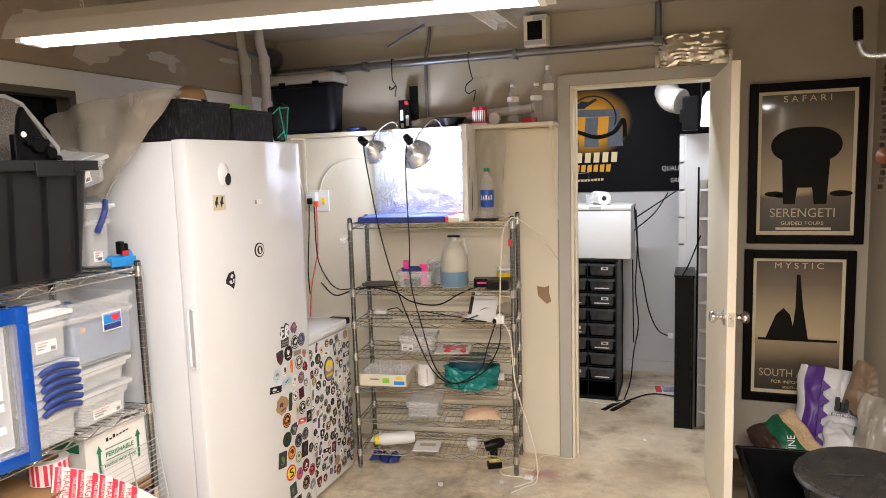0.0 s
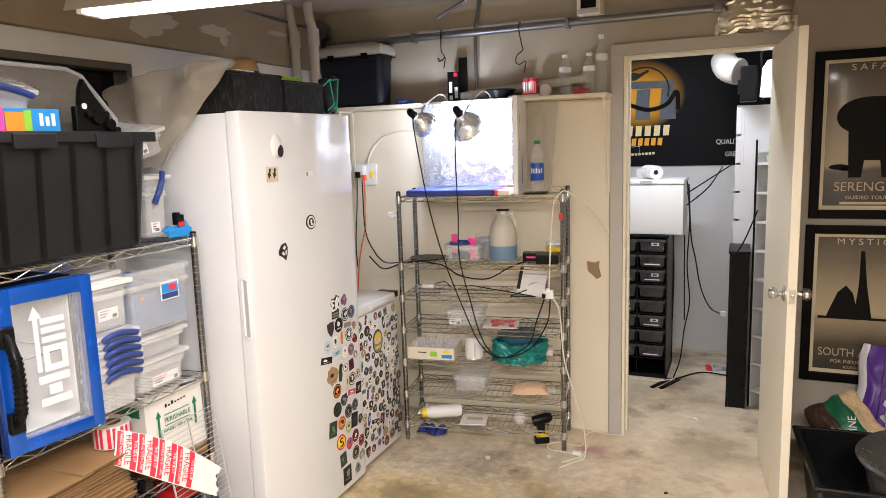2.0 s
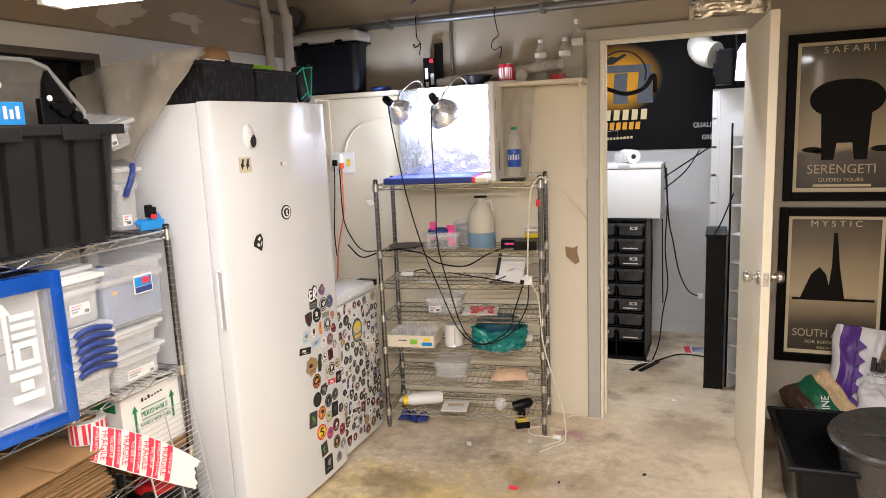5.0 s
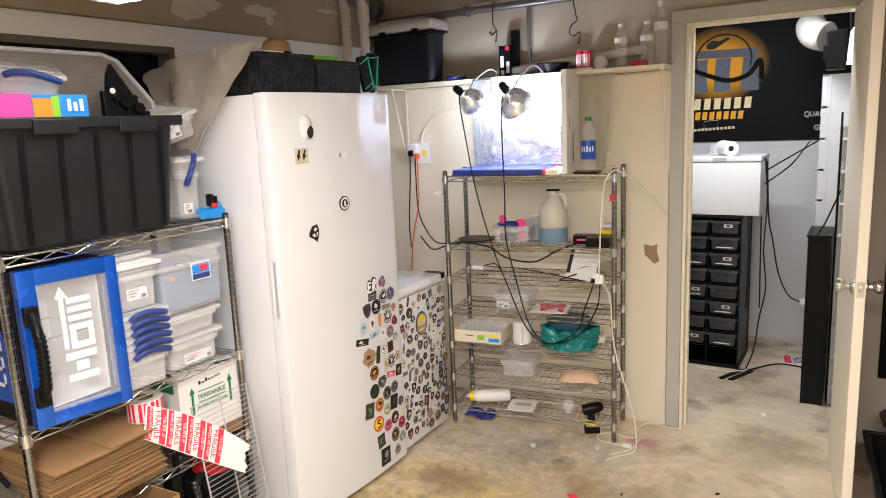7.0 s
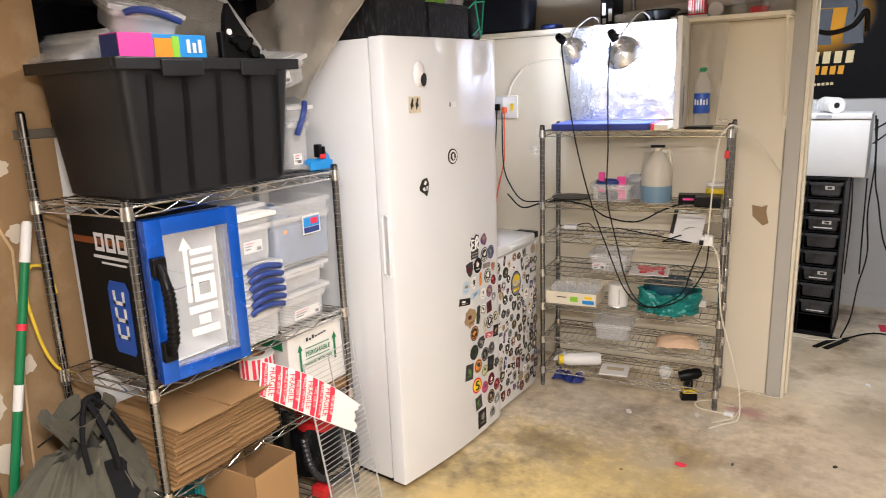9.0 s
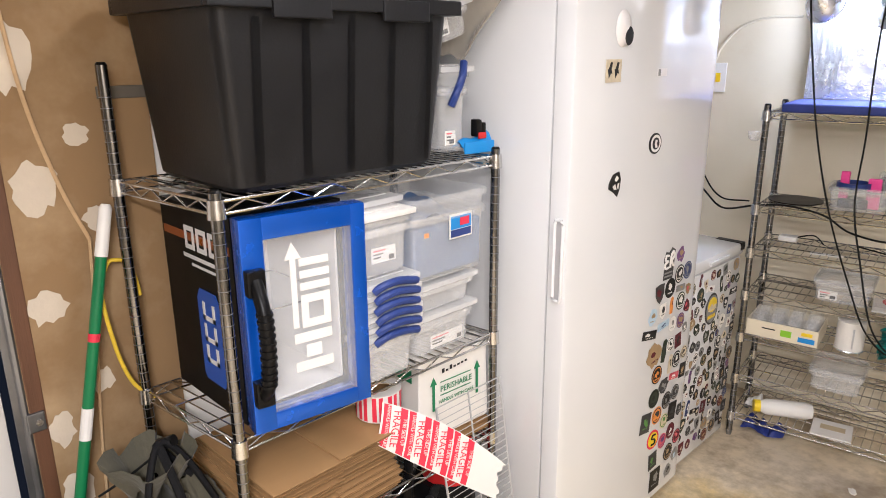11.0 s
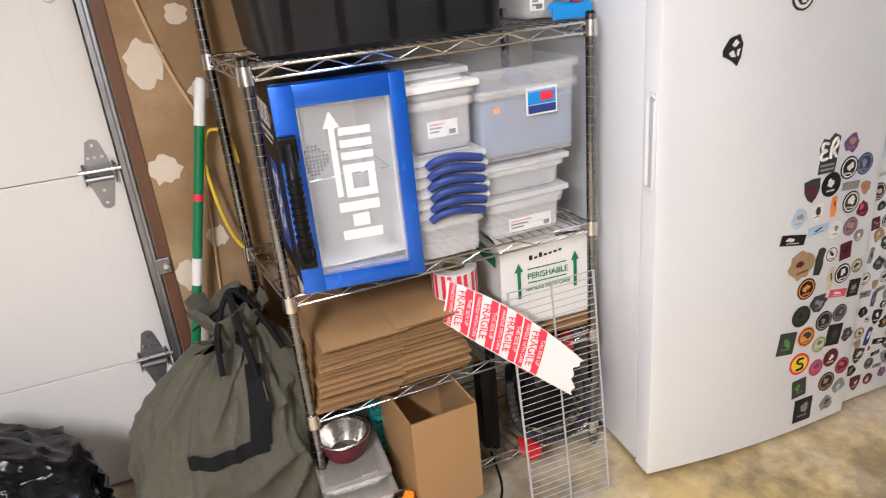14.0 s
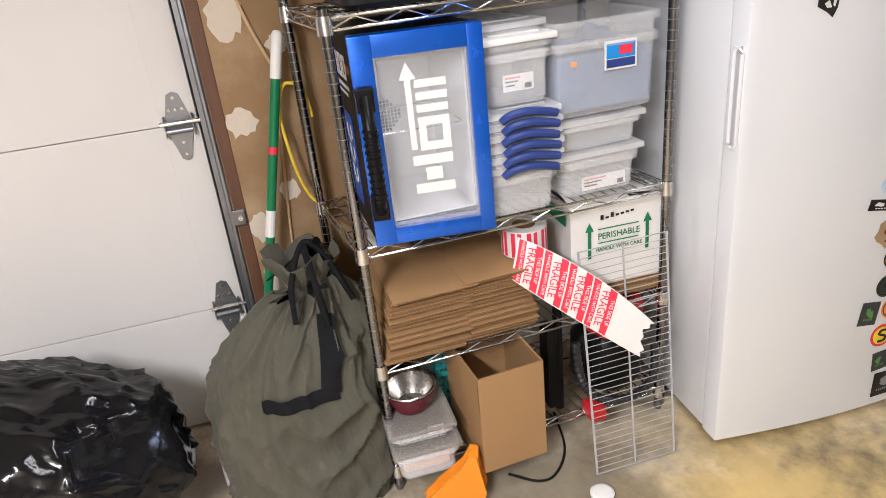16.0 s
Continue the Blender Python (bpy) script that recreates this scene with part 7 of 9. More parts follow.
# ---- pipes and fittings under the ceiling ----
def ceiling_fittings():
    c = thing("conduit", "grey steel conduit along the back wall", "pipe", None, kind="structure")
    part("pipe", tube([(-1.86, 4.352, 2.262), (0.455, 4.352, 2.262)], 0.0205, 14), M["galv"], c, smooth=True)
    part("drop", tube([(0.44, 4.352, 2.262), (0.44, 4.352, 2.455)], 0.016, 12), M["galv"], c, smooth=True)
    part("elbow", box(0.418, 0.462, 4.33, 4.375, 2.24, 2.29, 0.008), M["galv"], c)
    part("drop", tube(curve_pts([(-0.80, 4.385, 2.455), (-0.81, 4.383, 2.36), (-0.83, 4.382, 2.25), (-0.83, 4.384, 1.90)], 6), 0.0095, 10), M["galv"], c, smooth=True)
    part("pipe", tube(curve_pts([(-0.80, 4.30, 2.45), (-0.95, 4.34, 2.40), (-1.05, 4.36, 2.36)], 6), 0.009, 10), M["galv"], c, smooth=True)
    for x in (-1.2, -0.3):
        part("strap", box(x - 0.012, x + 0.012, 4.328, 4.395, 2.236, 2.288, 0.004), M["galv"], c)
    for x, low, sway in ((-1.015, 2.075, 0.0), (-0.555, 2.02, 0.012)):
        h = thing("wire_hanger", "thin black wire hook hanging from the conduit", "hook", pose(x, 4.325, 0), "wire hooks")
        part("wire", tube(curve_pts([(0.0, 0.03, 2.286), (0, -0.002, 2.284), (0, -0.004, 2.24), (sway, 0, 2.17), (0.018, 0, 2.14), (-0.014, 0, 2.115), (-0.022, 0, low + 0.06), (0.0, 0, low + 0.045), (0.022 + sway, 0, low + 0.06), (0.012 + sway, 0, low)], 6), 0.0028, 6), M["rubber_cord"], h)
    for x in (-1.790, -1.662):
        p = thing("drain_pipe", "white plastic pipe rising to the ceiling", "pipe", pose(x, 4.02, 0), "drain pipes", kind="structure")
        part("riser", tube([(0, 0, 1.90), (0, 0, 2.30), (-0.02, 0, 2.36), (-0.03, 0.0, 2.456)], 0.026, 16), M["pvc"], p, smooth=True)
        part("coupling", cyl((0, 0, 2.22), (0, 0, 2.31), 0.032, 18), M["pvc"], p, smooth=True)
        part("coupling", cyl((0, 0, 2.02), (0, 0, 2.06), 0.032, 18), M["pvc"], p, smooth=True)
    v = thing("valve_box", "grey conduit box and meter by the corner", "junction box", pose(-1.80, 4.30, 2.10), kind="structure")
    part("box_body", box(-0.06, 0.03, 0, 0.09, 0, 0.12, 0.004), M["galv"], v)
    part("dial", cyl((-0.01, -0.005, 0.25), (-0.01, 0.05, 0.25), 0.062, 22), M["galv"], v)
    part("stem", tube([(-0.04, 0.04, -0.20), (-0.04, 0.04, 0.0)], 0.014, 10), M["galv"], v)
    part("pipe", tube([(-0.03, -0.7, 0.27), (-0.01, 0.02, 0.25)], 0.010, 10), M["galv"], v)
    f = thing("foil_patch", "crumpled foil tape patch over a vent above the door", "patch", None, kind="structure")
    part("foil", sheet(30, 18, lambda u, v: (0.445 + 0.325 * u + 0.010 * noise.noise(Vector((3 * v, 1, 0))), 4.385 - 0.020 * math.sin(math.pi * u) ** 0.5 * math.sin(math.pi * v) ** 0.5 - 0.018 * abs(noise.noise(Vector((u * 3, v * 9, 2)))), 2.135 + 0.165 * v + 0.012 * noise.noise(Vector((u * 5, 1, 7))))), M["tape"], f, smooth=True)
    part("tape_strip", box(0.425, 0.79, 4.390, 4.394, 2.132, 2.20), M["tape"], f)
    t = thing("toy_box", "small cardboard window box on the conduit", "box", pose(-0.235, 4.285, 2.284, 0, 0, -4))
    bb = bmesh.new()
    box(0, 0.12, 0.002, 0.09, 0, 0.155, bm=bb)
    part("carton", bb, M["cream"], t)
    part("window", box(0.02, 0.10, 0.0, 0.0015, 0.03, 0.125), M["black_gloss"], t)
    part("print_band", box(0.004, 0.116, -0.0005, 0.0018, 0.004, 0.026), M["gasket"], t)
    part("print_band", box(0.05, 0.116, -0.0005, 0.0018, 0.128, 0.150), M["gasket"], t)


ceiling_fittings()


def tube_light():
    l = thing("shop_light", "long lit fluorescent shop light hung on chains", "ceiling light", pose(-0.455, 2.215, 2.052, 0, 0, 6.2))
    h = 0.76
    part("hood", poly([(-0.075, 0.0), (-0.055, 0.045), (-0.03, 0.075), (0.03, 0.075), (0.055, 0.045), (0.075, 0.0), (0.068, 0.0), (0.05, 0.040), (-0.05, 0.040), (-0.068, 0.0)], -h, h, axis="x"), M["hood"], l)
    for y in (-0.028, 0.028):
        part("tube_lamp_glass", cyl((-h + 0.04, y, 0.008), (h - 0.04, y, 0.008), 0.017, 14), M["tube"], l, "glowing fluorescent tube", smooth=True)
    for x in (-h + 0.02, h - 0.04):
        part("lamp_holder", box(x, x + 0.02, -0.05, 0.05, -0.008, 0.039, 0.003), M["white_matt"], l)
    for x in (-0.55, 0.55):
        b = bmesh.new()
        for k in range(16):
            z = 0.078 + k * 0.0205
            ring = [(x + (0.006 * math.cos(a * math.pi / 4) if k % 2 else 0), (0 if k % 2 else 0.006 * math.cos(a * math.pi / 4)), z + 0.011 + 0.013 * math.sin(a * math.pi / 4)) for a in range(8)]
            tube(ring, 0.0018, 5, bm=b, closed=True)
        part("chain", b, M["steel"], l)
    g = thing("shop_light", "unlit white shop light along the ceiling", "ceiling light", pose(-0.30, 3.55, 2.36, 0, 0, 90))
    part("hood", poly([(-0.06, 0.0), (-0.05, 0.05), (0.05, 0.05), (0.06, 0.0), (0.05, 0.0), (0.04, 0.035), (-0.04, 0.035), (-0.05, 0.0)], -0.65, 0.62, axis="x"), M["white_matt"], g)
    part("tube_lamp_glass", cyl((-0.6, 0, 0.01), (0.58, 0, 0.01), 0.016, 12), M["frost"], g, smooth=True)
    for x in (-0.5, 0.5):
        part("hanger", tube([(x, 0, 0.05), (x, 0, 0.0985)], 0.004, 6), M["steel"], g)
    r = thing("door_rail", "dark steel rail under the ceiling", "rail", None, kind="structure")
    part("rail", tube([(-1.74, 0.6, 2.40), (-1.74, 2.25, 2.40)], 0.022, 10), M["galv"], r)
    part("roller", cyl((-1.76, 2.2, 2.38), (-1.70, 2.2, 2.38), 0.045, 16), M["brass"], r)
    part("arm", box(-1.73, -1.25, 2.45, 2.50, 2.41, 2.452, 0.004), M["black"], r)


tube_light()


# ---- the back room ----
def back_room():
    t = thing("drawer_tower", "black drawer rack of smoky plastic tubs in the back room", "drawer unit", pose(-0.455, 5.42, 0.0))
    W, H, D = 0.59, 0.985, 0.42
    for x in (0.0, 0.1925, 0.382, W - 0.016):
        part("upright", box(x, x + 0.008, 0.0, D, 0.02, H), M["black"], t)
    part("top", box(0, W, 0, D, H, H + 0.015, 0.002), M["black"], t)
    part("base", box(0, W, 0, D, 0.0, 0.025, 0.002), M["black"], t)
    part("back_panel", box(0.002, W - 0.002, D - 0.01, D - 0.002, 0.026, H), M["black"], t)
    for r in range(8):
        z = 0.145 + r * 0.1055
        part("ledge", box(0.016, W - 0.018, 0.002, D - 0.012, z - 0.010, z - 0.004), M["black"], t)
        for c, x in enumerate((0.0105, 0.2025, 0.392)):
            d = part("drawer", tapered_tub(0.178, 0.36, 0.088, 0.010, 0.004, 0.004, round_=0.012, cseg=2), M["drawer"], t, smooth=True)
            d.matrix_basis = pose(x, -0.006, z)
            if (r, c) in ((7, 2), (5, 2), (2, 2), (3, 1), (0, 1), (5, 0), (1, 0)):
                lab = part("label", box(0.085, 0.135, 0.0005, 0.002, 0.045, 0.066), M["paper"], d, "paper label")
                part("print_bar", box(0.098, 0.122, -0.0004, 0.0004, 0.050, 0.060), M["ink"], lab)
            if (r, c) in ((6, 2), (5, 2), (2, 2), (5, 1), (3, 1), (0, 2), (4, 0)):
                part("label_strip", box(0.04, 0.14, 0.004, 0.0055, 0.018, 0.025), M["paper"], d)
    f = thing("small_freezer", "white box freezer standing on the drawer rack", "freezer", pose(-0.42, 5.44, 1.003))
    part("body", box(0, 0.64, 0.0, 0.40, 0, 0.335, 0.008), M["white_matt"], f, smooth=True)
    part("lid", box(-0.003, 0.643, -0.005, 0.40, 0.337, 0.368, 0.008), M["white_matt"], f, smooth=True)
    part("rating_label", box(0.36, 0.44, -0.0065, -0.0052, 0.342, 0.362), M["gasket"], f)
    r = thing("paper_roll", "white paper roll lying on the box freezer", "paper roll", pose(0.015, 5.55, 1.371 + 0.047))
    part("roll", lathe([(0.017, -0.05), (0.047, -0.05), (0.047, 0.14), (0.017, 0.14), (0.017, -0.05)], 24), M["paper"], r, smooth=True).matrix_basis = pose(0, 0, 0, -90, 0, 25)
    part("core", lathe([(0.0, -0.045), (0.0165, -0.045), (0.0165, 0.13), (0.0, 0.13)], 16), M["ink"], r).matrix_basis = pose(0, 0, 0, -90, 0, 25)
    g = thing("glass_jar", "small clear box on the box freezer", "jar", pose(-0.10, 5.55, 1.371))
    part("jar_body", box(0, 0.07, 0, 0.07, 0, 0.075, 0.004), M["clear"], g)
    n = thing("banner", "black vinyl wall banner with amber and cream artwork", "banner")
    y = 6.192
    part("vinyl", box(-0.95, 0.95, y, y + 0.004, 1.435, 2.38), M["black_banner"], n)
    cx, cz = -0.16, 1.98
    part("amber_glow", poly([(cx + 0.33 * math.cos(a * math.pi / 16), cz + 0.27 * math.sin(a * math.pi / 16)) for a in range(32)], y - 0.002, y - 0.0005, axis="y"), M["banner_glow"], n, "amber printed glow")
    ring = [(cx + 0.02 + 0.185 * math.cos(a * math.pi / 20), y - 0.004, cz + 0.03 + 0.175 * math.sin(a * math.pi / 20)) for a in range(-2, 23)]
    part("printed_ring", tube(ring, 0.006, 5), M["ink"], n)
    for x0, x1, z0, z1 in ((-0.34, -0.24, 1.79, 2.02), (-0.20, -0.085, 1.79, 2.02), (-0.02, 0.10, 1.79, 2.02)):
        part("printed_stone", poly([(x0, z0), (x1, z0), (x1 - 0.012, (z0 + z1) / 2), (x1 - 0.004, z1), (x0 + 0.012, z1), (x0 + 0.004, (z0 + z1) / 2)], y - 0.005, y - 0.003, axis="y"), M["banner_stone"], n, "grey printed stone shape")
    part("printed_stone", poly([(-0.34, 2.03), (0.07, 2.02), (0.085, 2.075), (-0.33, 2.085)], y - 0.005, y - 0.003, axis="y"), M["banner_stone"], n, "grey printed stone shape")
    part("printed_band", tube(curve_pts([(-0.34, y - 0.007, 1.95), (-0.22, y - 0.007, 1.90), (-0.10, y - 0.007, 1.865), (0.03, y - 0.007, 1.90), (0.10, y - 0.007, 1.99), (0.115, y - 0.007, 1.86)], 8), 0.016, 6), M["poster_dark"], n)
    part("printed_mound", poly([(-0.26, 2.12), (-0.22, 2.15), (-0.17, 2.14), (-0.11, 2.165), (-0.10, 2.15), (-0.15, 2.12), (-0.20, 2.09), (-0.25, 2.09)], y - 0.006, y - 0.004, axis="y"), M["ink"], n)
    for k in range(8):
        x = -0.47 + k * 0.068
        part("letter_block", poly([(x, 1.668), (x + 0.044, 1.668), (x + 0.050, 1.746), (x + 0.006, 1.746)], y - 0.003, y - 0.0005, axis="y"), M["banner_cream"], n)
    for k in range(10):
        x = -0.47 + k * 0.0485
        part("letter_block", poly([(x, 1.596), (x + 0.033, 1.594), (x + 0.039, 1.652), (x + 0.005, 1.650)], y - 0.003, y - 0.0005, axis="y"), M["banner_amber"], n)
    for k in range(16):
        x = -0.46 + k * 0.026
        part("letter_block", box(x, x + 0.018, y - 0.003, y - 0.0005, 1.508 + 0.0012 * k, 1.526 + 0.0012 * k), M["banner_cream"], n)
    part("printed_outline", tube([(-0.26, y - 0.004, 1.535), (-0.165, y - 0.004, 1.535), (-0.165, y - 0.004, 1.59), (-0.26, y - 0.004, 1.585)], 0.003, 5, closed=True), M["gasket"], n)
    text("lettering", "QUALIT", 0.052, M["paper"], facing(0.462, y - 0.002, 1.607), n, 0.82)
    text("lettering", "GRES", 0.050, M["paper"], facing(0.497, y - 0.002, 1.515), n, 0.82)
    # shelves at the right of the back room
    s = thing("cube_shelf", "tall narrow white cubby shelf in the back room", "shelf unit", pose(0.560, 5.36, 0.0))
    part("side", box(0, 0.016, 0, 0.30, 0.0, 1.83), M["room2"], s)
    part("front_panel", box(0.017, 0.165, 0, 0.016, 0.0, 1.83), M["room2"], s)
    part("back_panel", box(0.017, 0.165, 0.284, 0.30, 0.0, 1.83), M["room2"], s)
    for k in range(11):
        part("shelf", box(-0.028, -0.0005, 0.0, 0.30, 0.05 + 0.177 * k, 0.062 + 0.177 * k), M["room2"], s)
    part("edge_strip", box(-0.030, -0.0005, 0.0, 0.012, 0.0, 1.83), M["room2"], s)
    s = thing("cube_shelf", "white shelf unit with many narrow shelves by the door", "shelf unit", pose(0.640, 5.062, 0.0, 0, 0, -40))
    part("side", box(0, 0.014, 0.010, 0.20, 0, 1.545), M["room2"], s)
    part("front_post", box(0, 0.008, 0.0, 0.008, 0, 1.62), M["black"], s)
    part("back_panel", box(0.014, 0.30, 0.186, 0.20, 0, 1.545), M["room2"], s)
    for k in range(9):
        part("shelf", box(0.0145, 0.30, 0.004, 0.185, 0.10 + 0.172 * k, 0.113 + 0.172 * k), M["room2"], s)
    part("side", box(0.30, 0.314, 0.0, 0.20, 0, 1.545), M["room2"], s)
    p = thing("small_plant", "small pale plant pot on the shelf unit", "plant", pose(0.705, 5.085, 1.492))
    for k in range(9):
        rr = random.Random(k + 50)
        part("leaf", poly([(0, 0), (0.012, 0.02), (0, 0.05), (-0.012, 0.02)], -0.001, 0.001, axis="y"), M["lime"], p).matrix_basis = pose(0.02, 0.02, 0.02, rr.uniform(-50, 50), rr.uniform(-50, 50), rr.uniform(0, 360))
    part("pot", lathe([(0.0, 0.0), (0.024, 0.0), (0.03, 0.035), (0.0, 0.035)], 14), M["paper"], p).matrix_basis = pose(0.02, 0.02, 0)
    s = thing("black_shelf", "low black shelf unit on the floor of the back room", "shelf unit", pose(0.518, 5.01, 0.0))
    part("side", box(0, 0.012, 0, 0.34, 0, 0.955), M["black_gloss"], s)
    part("side", box(0.098, 0.110, 0, 0.34, 0, 0.955), M["black_gloss"], s)
    part("top", box(-0.006, 0.114, -0.004, 0.344, 0.955, 0.968), M["black_gloss"], s)
    for k in range(6):
        part("shelf", box(0.0125, 0.0975, 0.016, 0.338, 0.02 + 0.155 * k, 0.032 + 0.155 * k), M["black_gloss"], s)
    part("front_panel", box(0.0125, 0.0975, 0.004, 0.014, 0.0, 0.95), M["black_gloss"], s)
    d = thing("air_duct", "white flexible duct elbow under the ceiling of the back room", "duct")
    pts = curve_pts([(0.44, 5.62, 2.13), (0.455, 5.50, 2.09), (0.485, 5.40, 2.055), (0.54, 5.36, 2.035)], 12)
    part("hose", tube(pts, [0.078 + 0.003 * (k % 2) for k in range(len(pts))], 20), M["pvc"], d, smooth=True)
    part("fan_housing", box(0.545, 0.640, 5.24, 5.38, 1.85, 2.06, 0.01), M["black"], d)
    part("bracket", box(0.53, 0.56, 5.24, 5.30, 1.90, 1.98, 0.006), M["black"], d)
    part("hanging_cord", tube([(0.66, 5.20, 2.44), (0.655, 5.19, 2.1), (0.67, 5.17, 1.85)], 0.005, 6), M["rubber_cord"], d)
    k = thing("grow_light", "bright white plastic lamp shade by the door of the back room", "lamp", pose(0.735, 5.02, 1.86))
    part("shade", lathe([(0.05, 0.20), (0.075, 0.16), (0.085, 0.0), (0.08, 0.0), (0.07, 0.155), (0.05, 0.19)], 22), M["lamp_white"], k, "glowing white shade", smooth=True)
    part("hanging_cord", tube([(0, 0, 0.20), (0.005, 0, 0.40), (0, 0, 0.598)], 0.004, 6), M["rubber_cord"], k)
    c = thing("cable_bundle", "bundle of black cords hanging beside the drawer rack", "cables")
    for ctrl in (((0.24, 5.47, 1.36), (0.26, 5.46, 1.10), (0.25, 5.46, 0.80), (0.27, 5.46, 0.55), (0.24, 5.45, 0.35), (0.22, 5.42, 0.15), (0.18, 5.40, 0.02)),
                 ((0.25, 5.48, 1.34), (0.27, 5.47, 1.0), (0.30, 5.46, 0.85), (0.34, 5.45, 0.65), (0.40, 5.44, 0.52), (0.47, 5.44, 0.48)),
                 ((0.24, 5.47, 1.20), (0.36, 5.75, 1.30), (0.44, 6.0, 1.43)), ((0.24, 5.47, 1.28), (0.40, 5.80, 1.38), (0.50, 6.1, 1.44)),
                 ((0.16, 5.43, 1.0), (0.17, 5.42, 0.75), (0.165, 5.42, 0.42)), ((0.23, 5.46, 1.0), (0.235, 5.45, 0.7), (0.24, 5.45, 0.42)),
                 ((0.56, 4.98, 0.97), (0.60, 4.98, 1.05), (0.66, 4.94, 1.22))):
        part("cord", tube(curve_pts(ctrl, 7), 0.0045, 6), M["rubber_cord"], c)
    part("cord", tube(curve_pts([(0.17, 5.40, 0.006), (0.05, 5.33, 0.006), (-0.1, 5.35, 0.006)], 6), 0.004, 6), M["white_cord"], c)
    part("cord", tube(curve_pts([(0.19, 5.42, 0.006), (0.35, 5.62, 0.006), (0.55, 5.60, 0.006)], 6), 0.005, 6), M["rubber_cord"], c)
    part("plug", box(0.465, 0.50, 5.43, 5.45, 0.465, 0.50, 0.004), M["paper"], c)
    for x in (0.06, 0.115):
        q = thing("floor_strip", "short black rubber strip on the concrete", "strip", pose(x, 5.21, 0.0, 0, 0, -24), "floor strips")
        part("strip", box(-0.016, 0.016, 0.0, 0.24, 0.0, 0.006, 0.001), M["black"], q)
    q = thing("floor_sign", "small red and white printed card on the floor", "sign", pose(0.38, 5.67, 0.0, 0, 0, 8))
    part("card", box(0, 0.15, 0, 0.15, 0, 0.004), M["paper"], q)
    part("red_panel", box(0.002, 0.045, 0.002, 0.148, 0.004, 0.0048), M["red"], q)
    for k in range(5):
        part("print_bar", box(0.055, 0.14, 0.02 + 0.026 * k, 0.032 + 0.026 * k, 0.004, 0.0047), M["blue_grip"], q)


back_room()


# ---- framed posters ----
def poster_print(name, low, high, mirror, horizon):
    """Sepia print: pale glow in the middle band, darker to the top and the foot, with paper grain."""
    mt = bpy.data.materials.new(name)
    mt.use_nodes = True
    nt = mt.node_tree
    L = nt.links.new
    b = nt.nodes["Principled BSDF"]
    co = nt.nodes.new("ShaderNodeTexCoord")
    sp = nt.nodes.new("ShaderNodeSeparateXYZ")
    L(co.outputs["Generated"], sp.inputs[0])
    rp = nt.nodes.new("ShaderNodeValToRGB")
    e = rp.color_ramp.elements
    e[0].position, e[0].color = 0.0, (*[c * 0.25 for c in low], 1)
    e[1].position, e[1].color = 1.0, (*[c * 0.45 for c in low], 1)
    for p, c in ((horizon * 0.5, [v * 0.45 for v in low]), (horizon - 0.02, mirror), (horizon + 0.02, high), (horizon + 0.28, [(u + v) / 2 for u, v in zip(low, high)]), (0.82, low)):
        k = e.new(p)
        k.color = (*c, 1)
    nz = nt.nodes.new("ShaderNodeTexNoise")
    nz.inputs["Scale"].default_value, nz.inputs["Detail"].default_value = 5, 6
    L(co.outputs["Object"], nz.inputs["Vector"])
    ad = nt.nodes.new("ShaderNodeMath")
    ad.operation = "MULTIPLY_ADD"
    ad.inputs[1].default_value, ad.inputs[2].default_value = 0.10, -0.05
    L(nz.outputs["Fac"], ad.inputs[0])
    a2 = nt.nodes.new("ShaderNodeMath")
    L(ad.outputs[0], a2.inputs[0])
    L(sp.outputs["Z"], a2.inputs[1])
    L(a2.outputs[0], rp.inputs[0])
    L(rp.outputs[0], b.inputs["Base Color"])
    b.inputs["Roughness"].default_value = 0.5
    b.inputs["Coat Weight"].default_value, b.inputs["Coat Roughness"].default_value = 0.35, 0.05
    return mt


M["print_a"] = poster_print("sepia_print_grey", (0.13, 0.098, 0.056), (0.42, 0.32, 0.17), (0.10, 0.075, 0.045), 0.27)
M["print_b"] = poster_print("sepia_print_tan", (0.17, 0.125, 0.07), (0.50, 0.39, 0.22), (0.36, 0.27, 0.15), 0.40)


def poster(x0, x1, z0, z1, mat, label):
    p = thing("framed_poster", label, "poster", pose(x0, 4.398, z0, 0, 0, 0), "framed posters")
    w, h, t = x1 - x0, z1 - z0, 0.042
    for q in (box(0, t, -0.026, 0, 0, h, 0.004), box(w - t, w, -0.026, 0, 0, h, 0.004), box(t, w - t, -0.0255, -0.0005, h - t, h - 0.0005, 0.004), box(t, w - t, -0.0255, -0.0005, 0.0005, t, 0.004)):
        part("frame_rail", q, M["poster_frame"], p)
    part("mount", box(t, w - t, -0.010, -0.004, t, h - t), M["mount"], p, "cream mount border")
    part("print", box(t + 0.016, w - t - 0.016, -0.0125, -0.0105, t + 0.020, h - t - 0.016), M[mat], p)
    return p, w, h


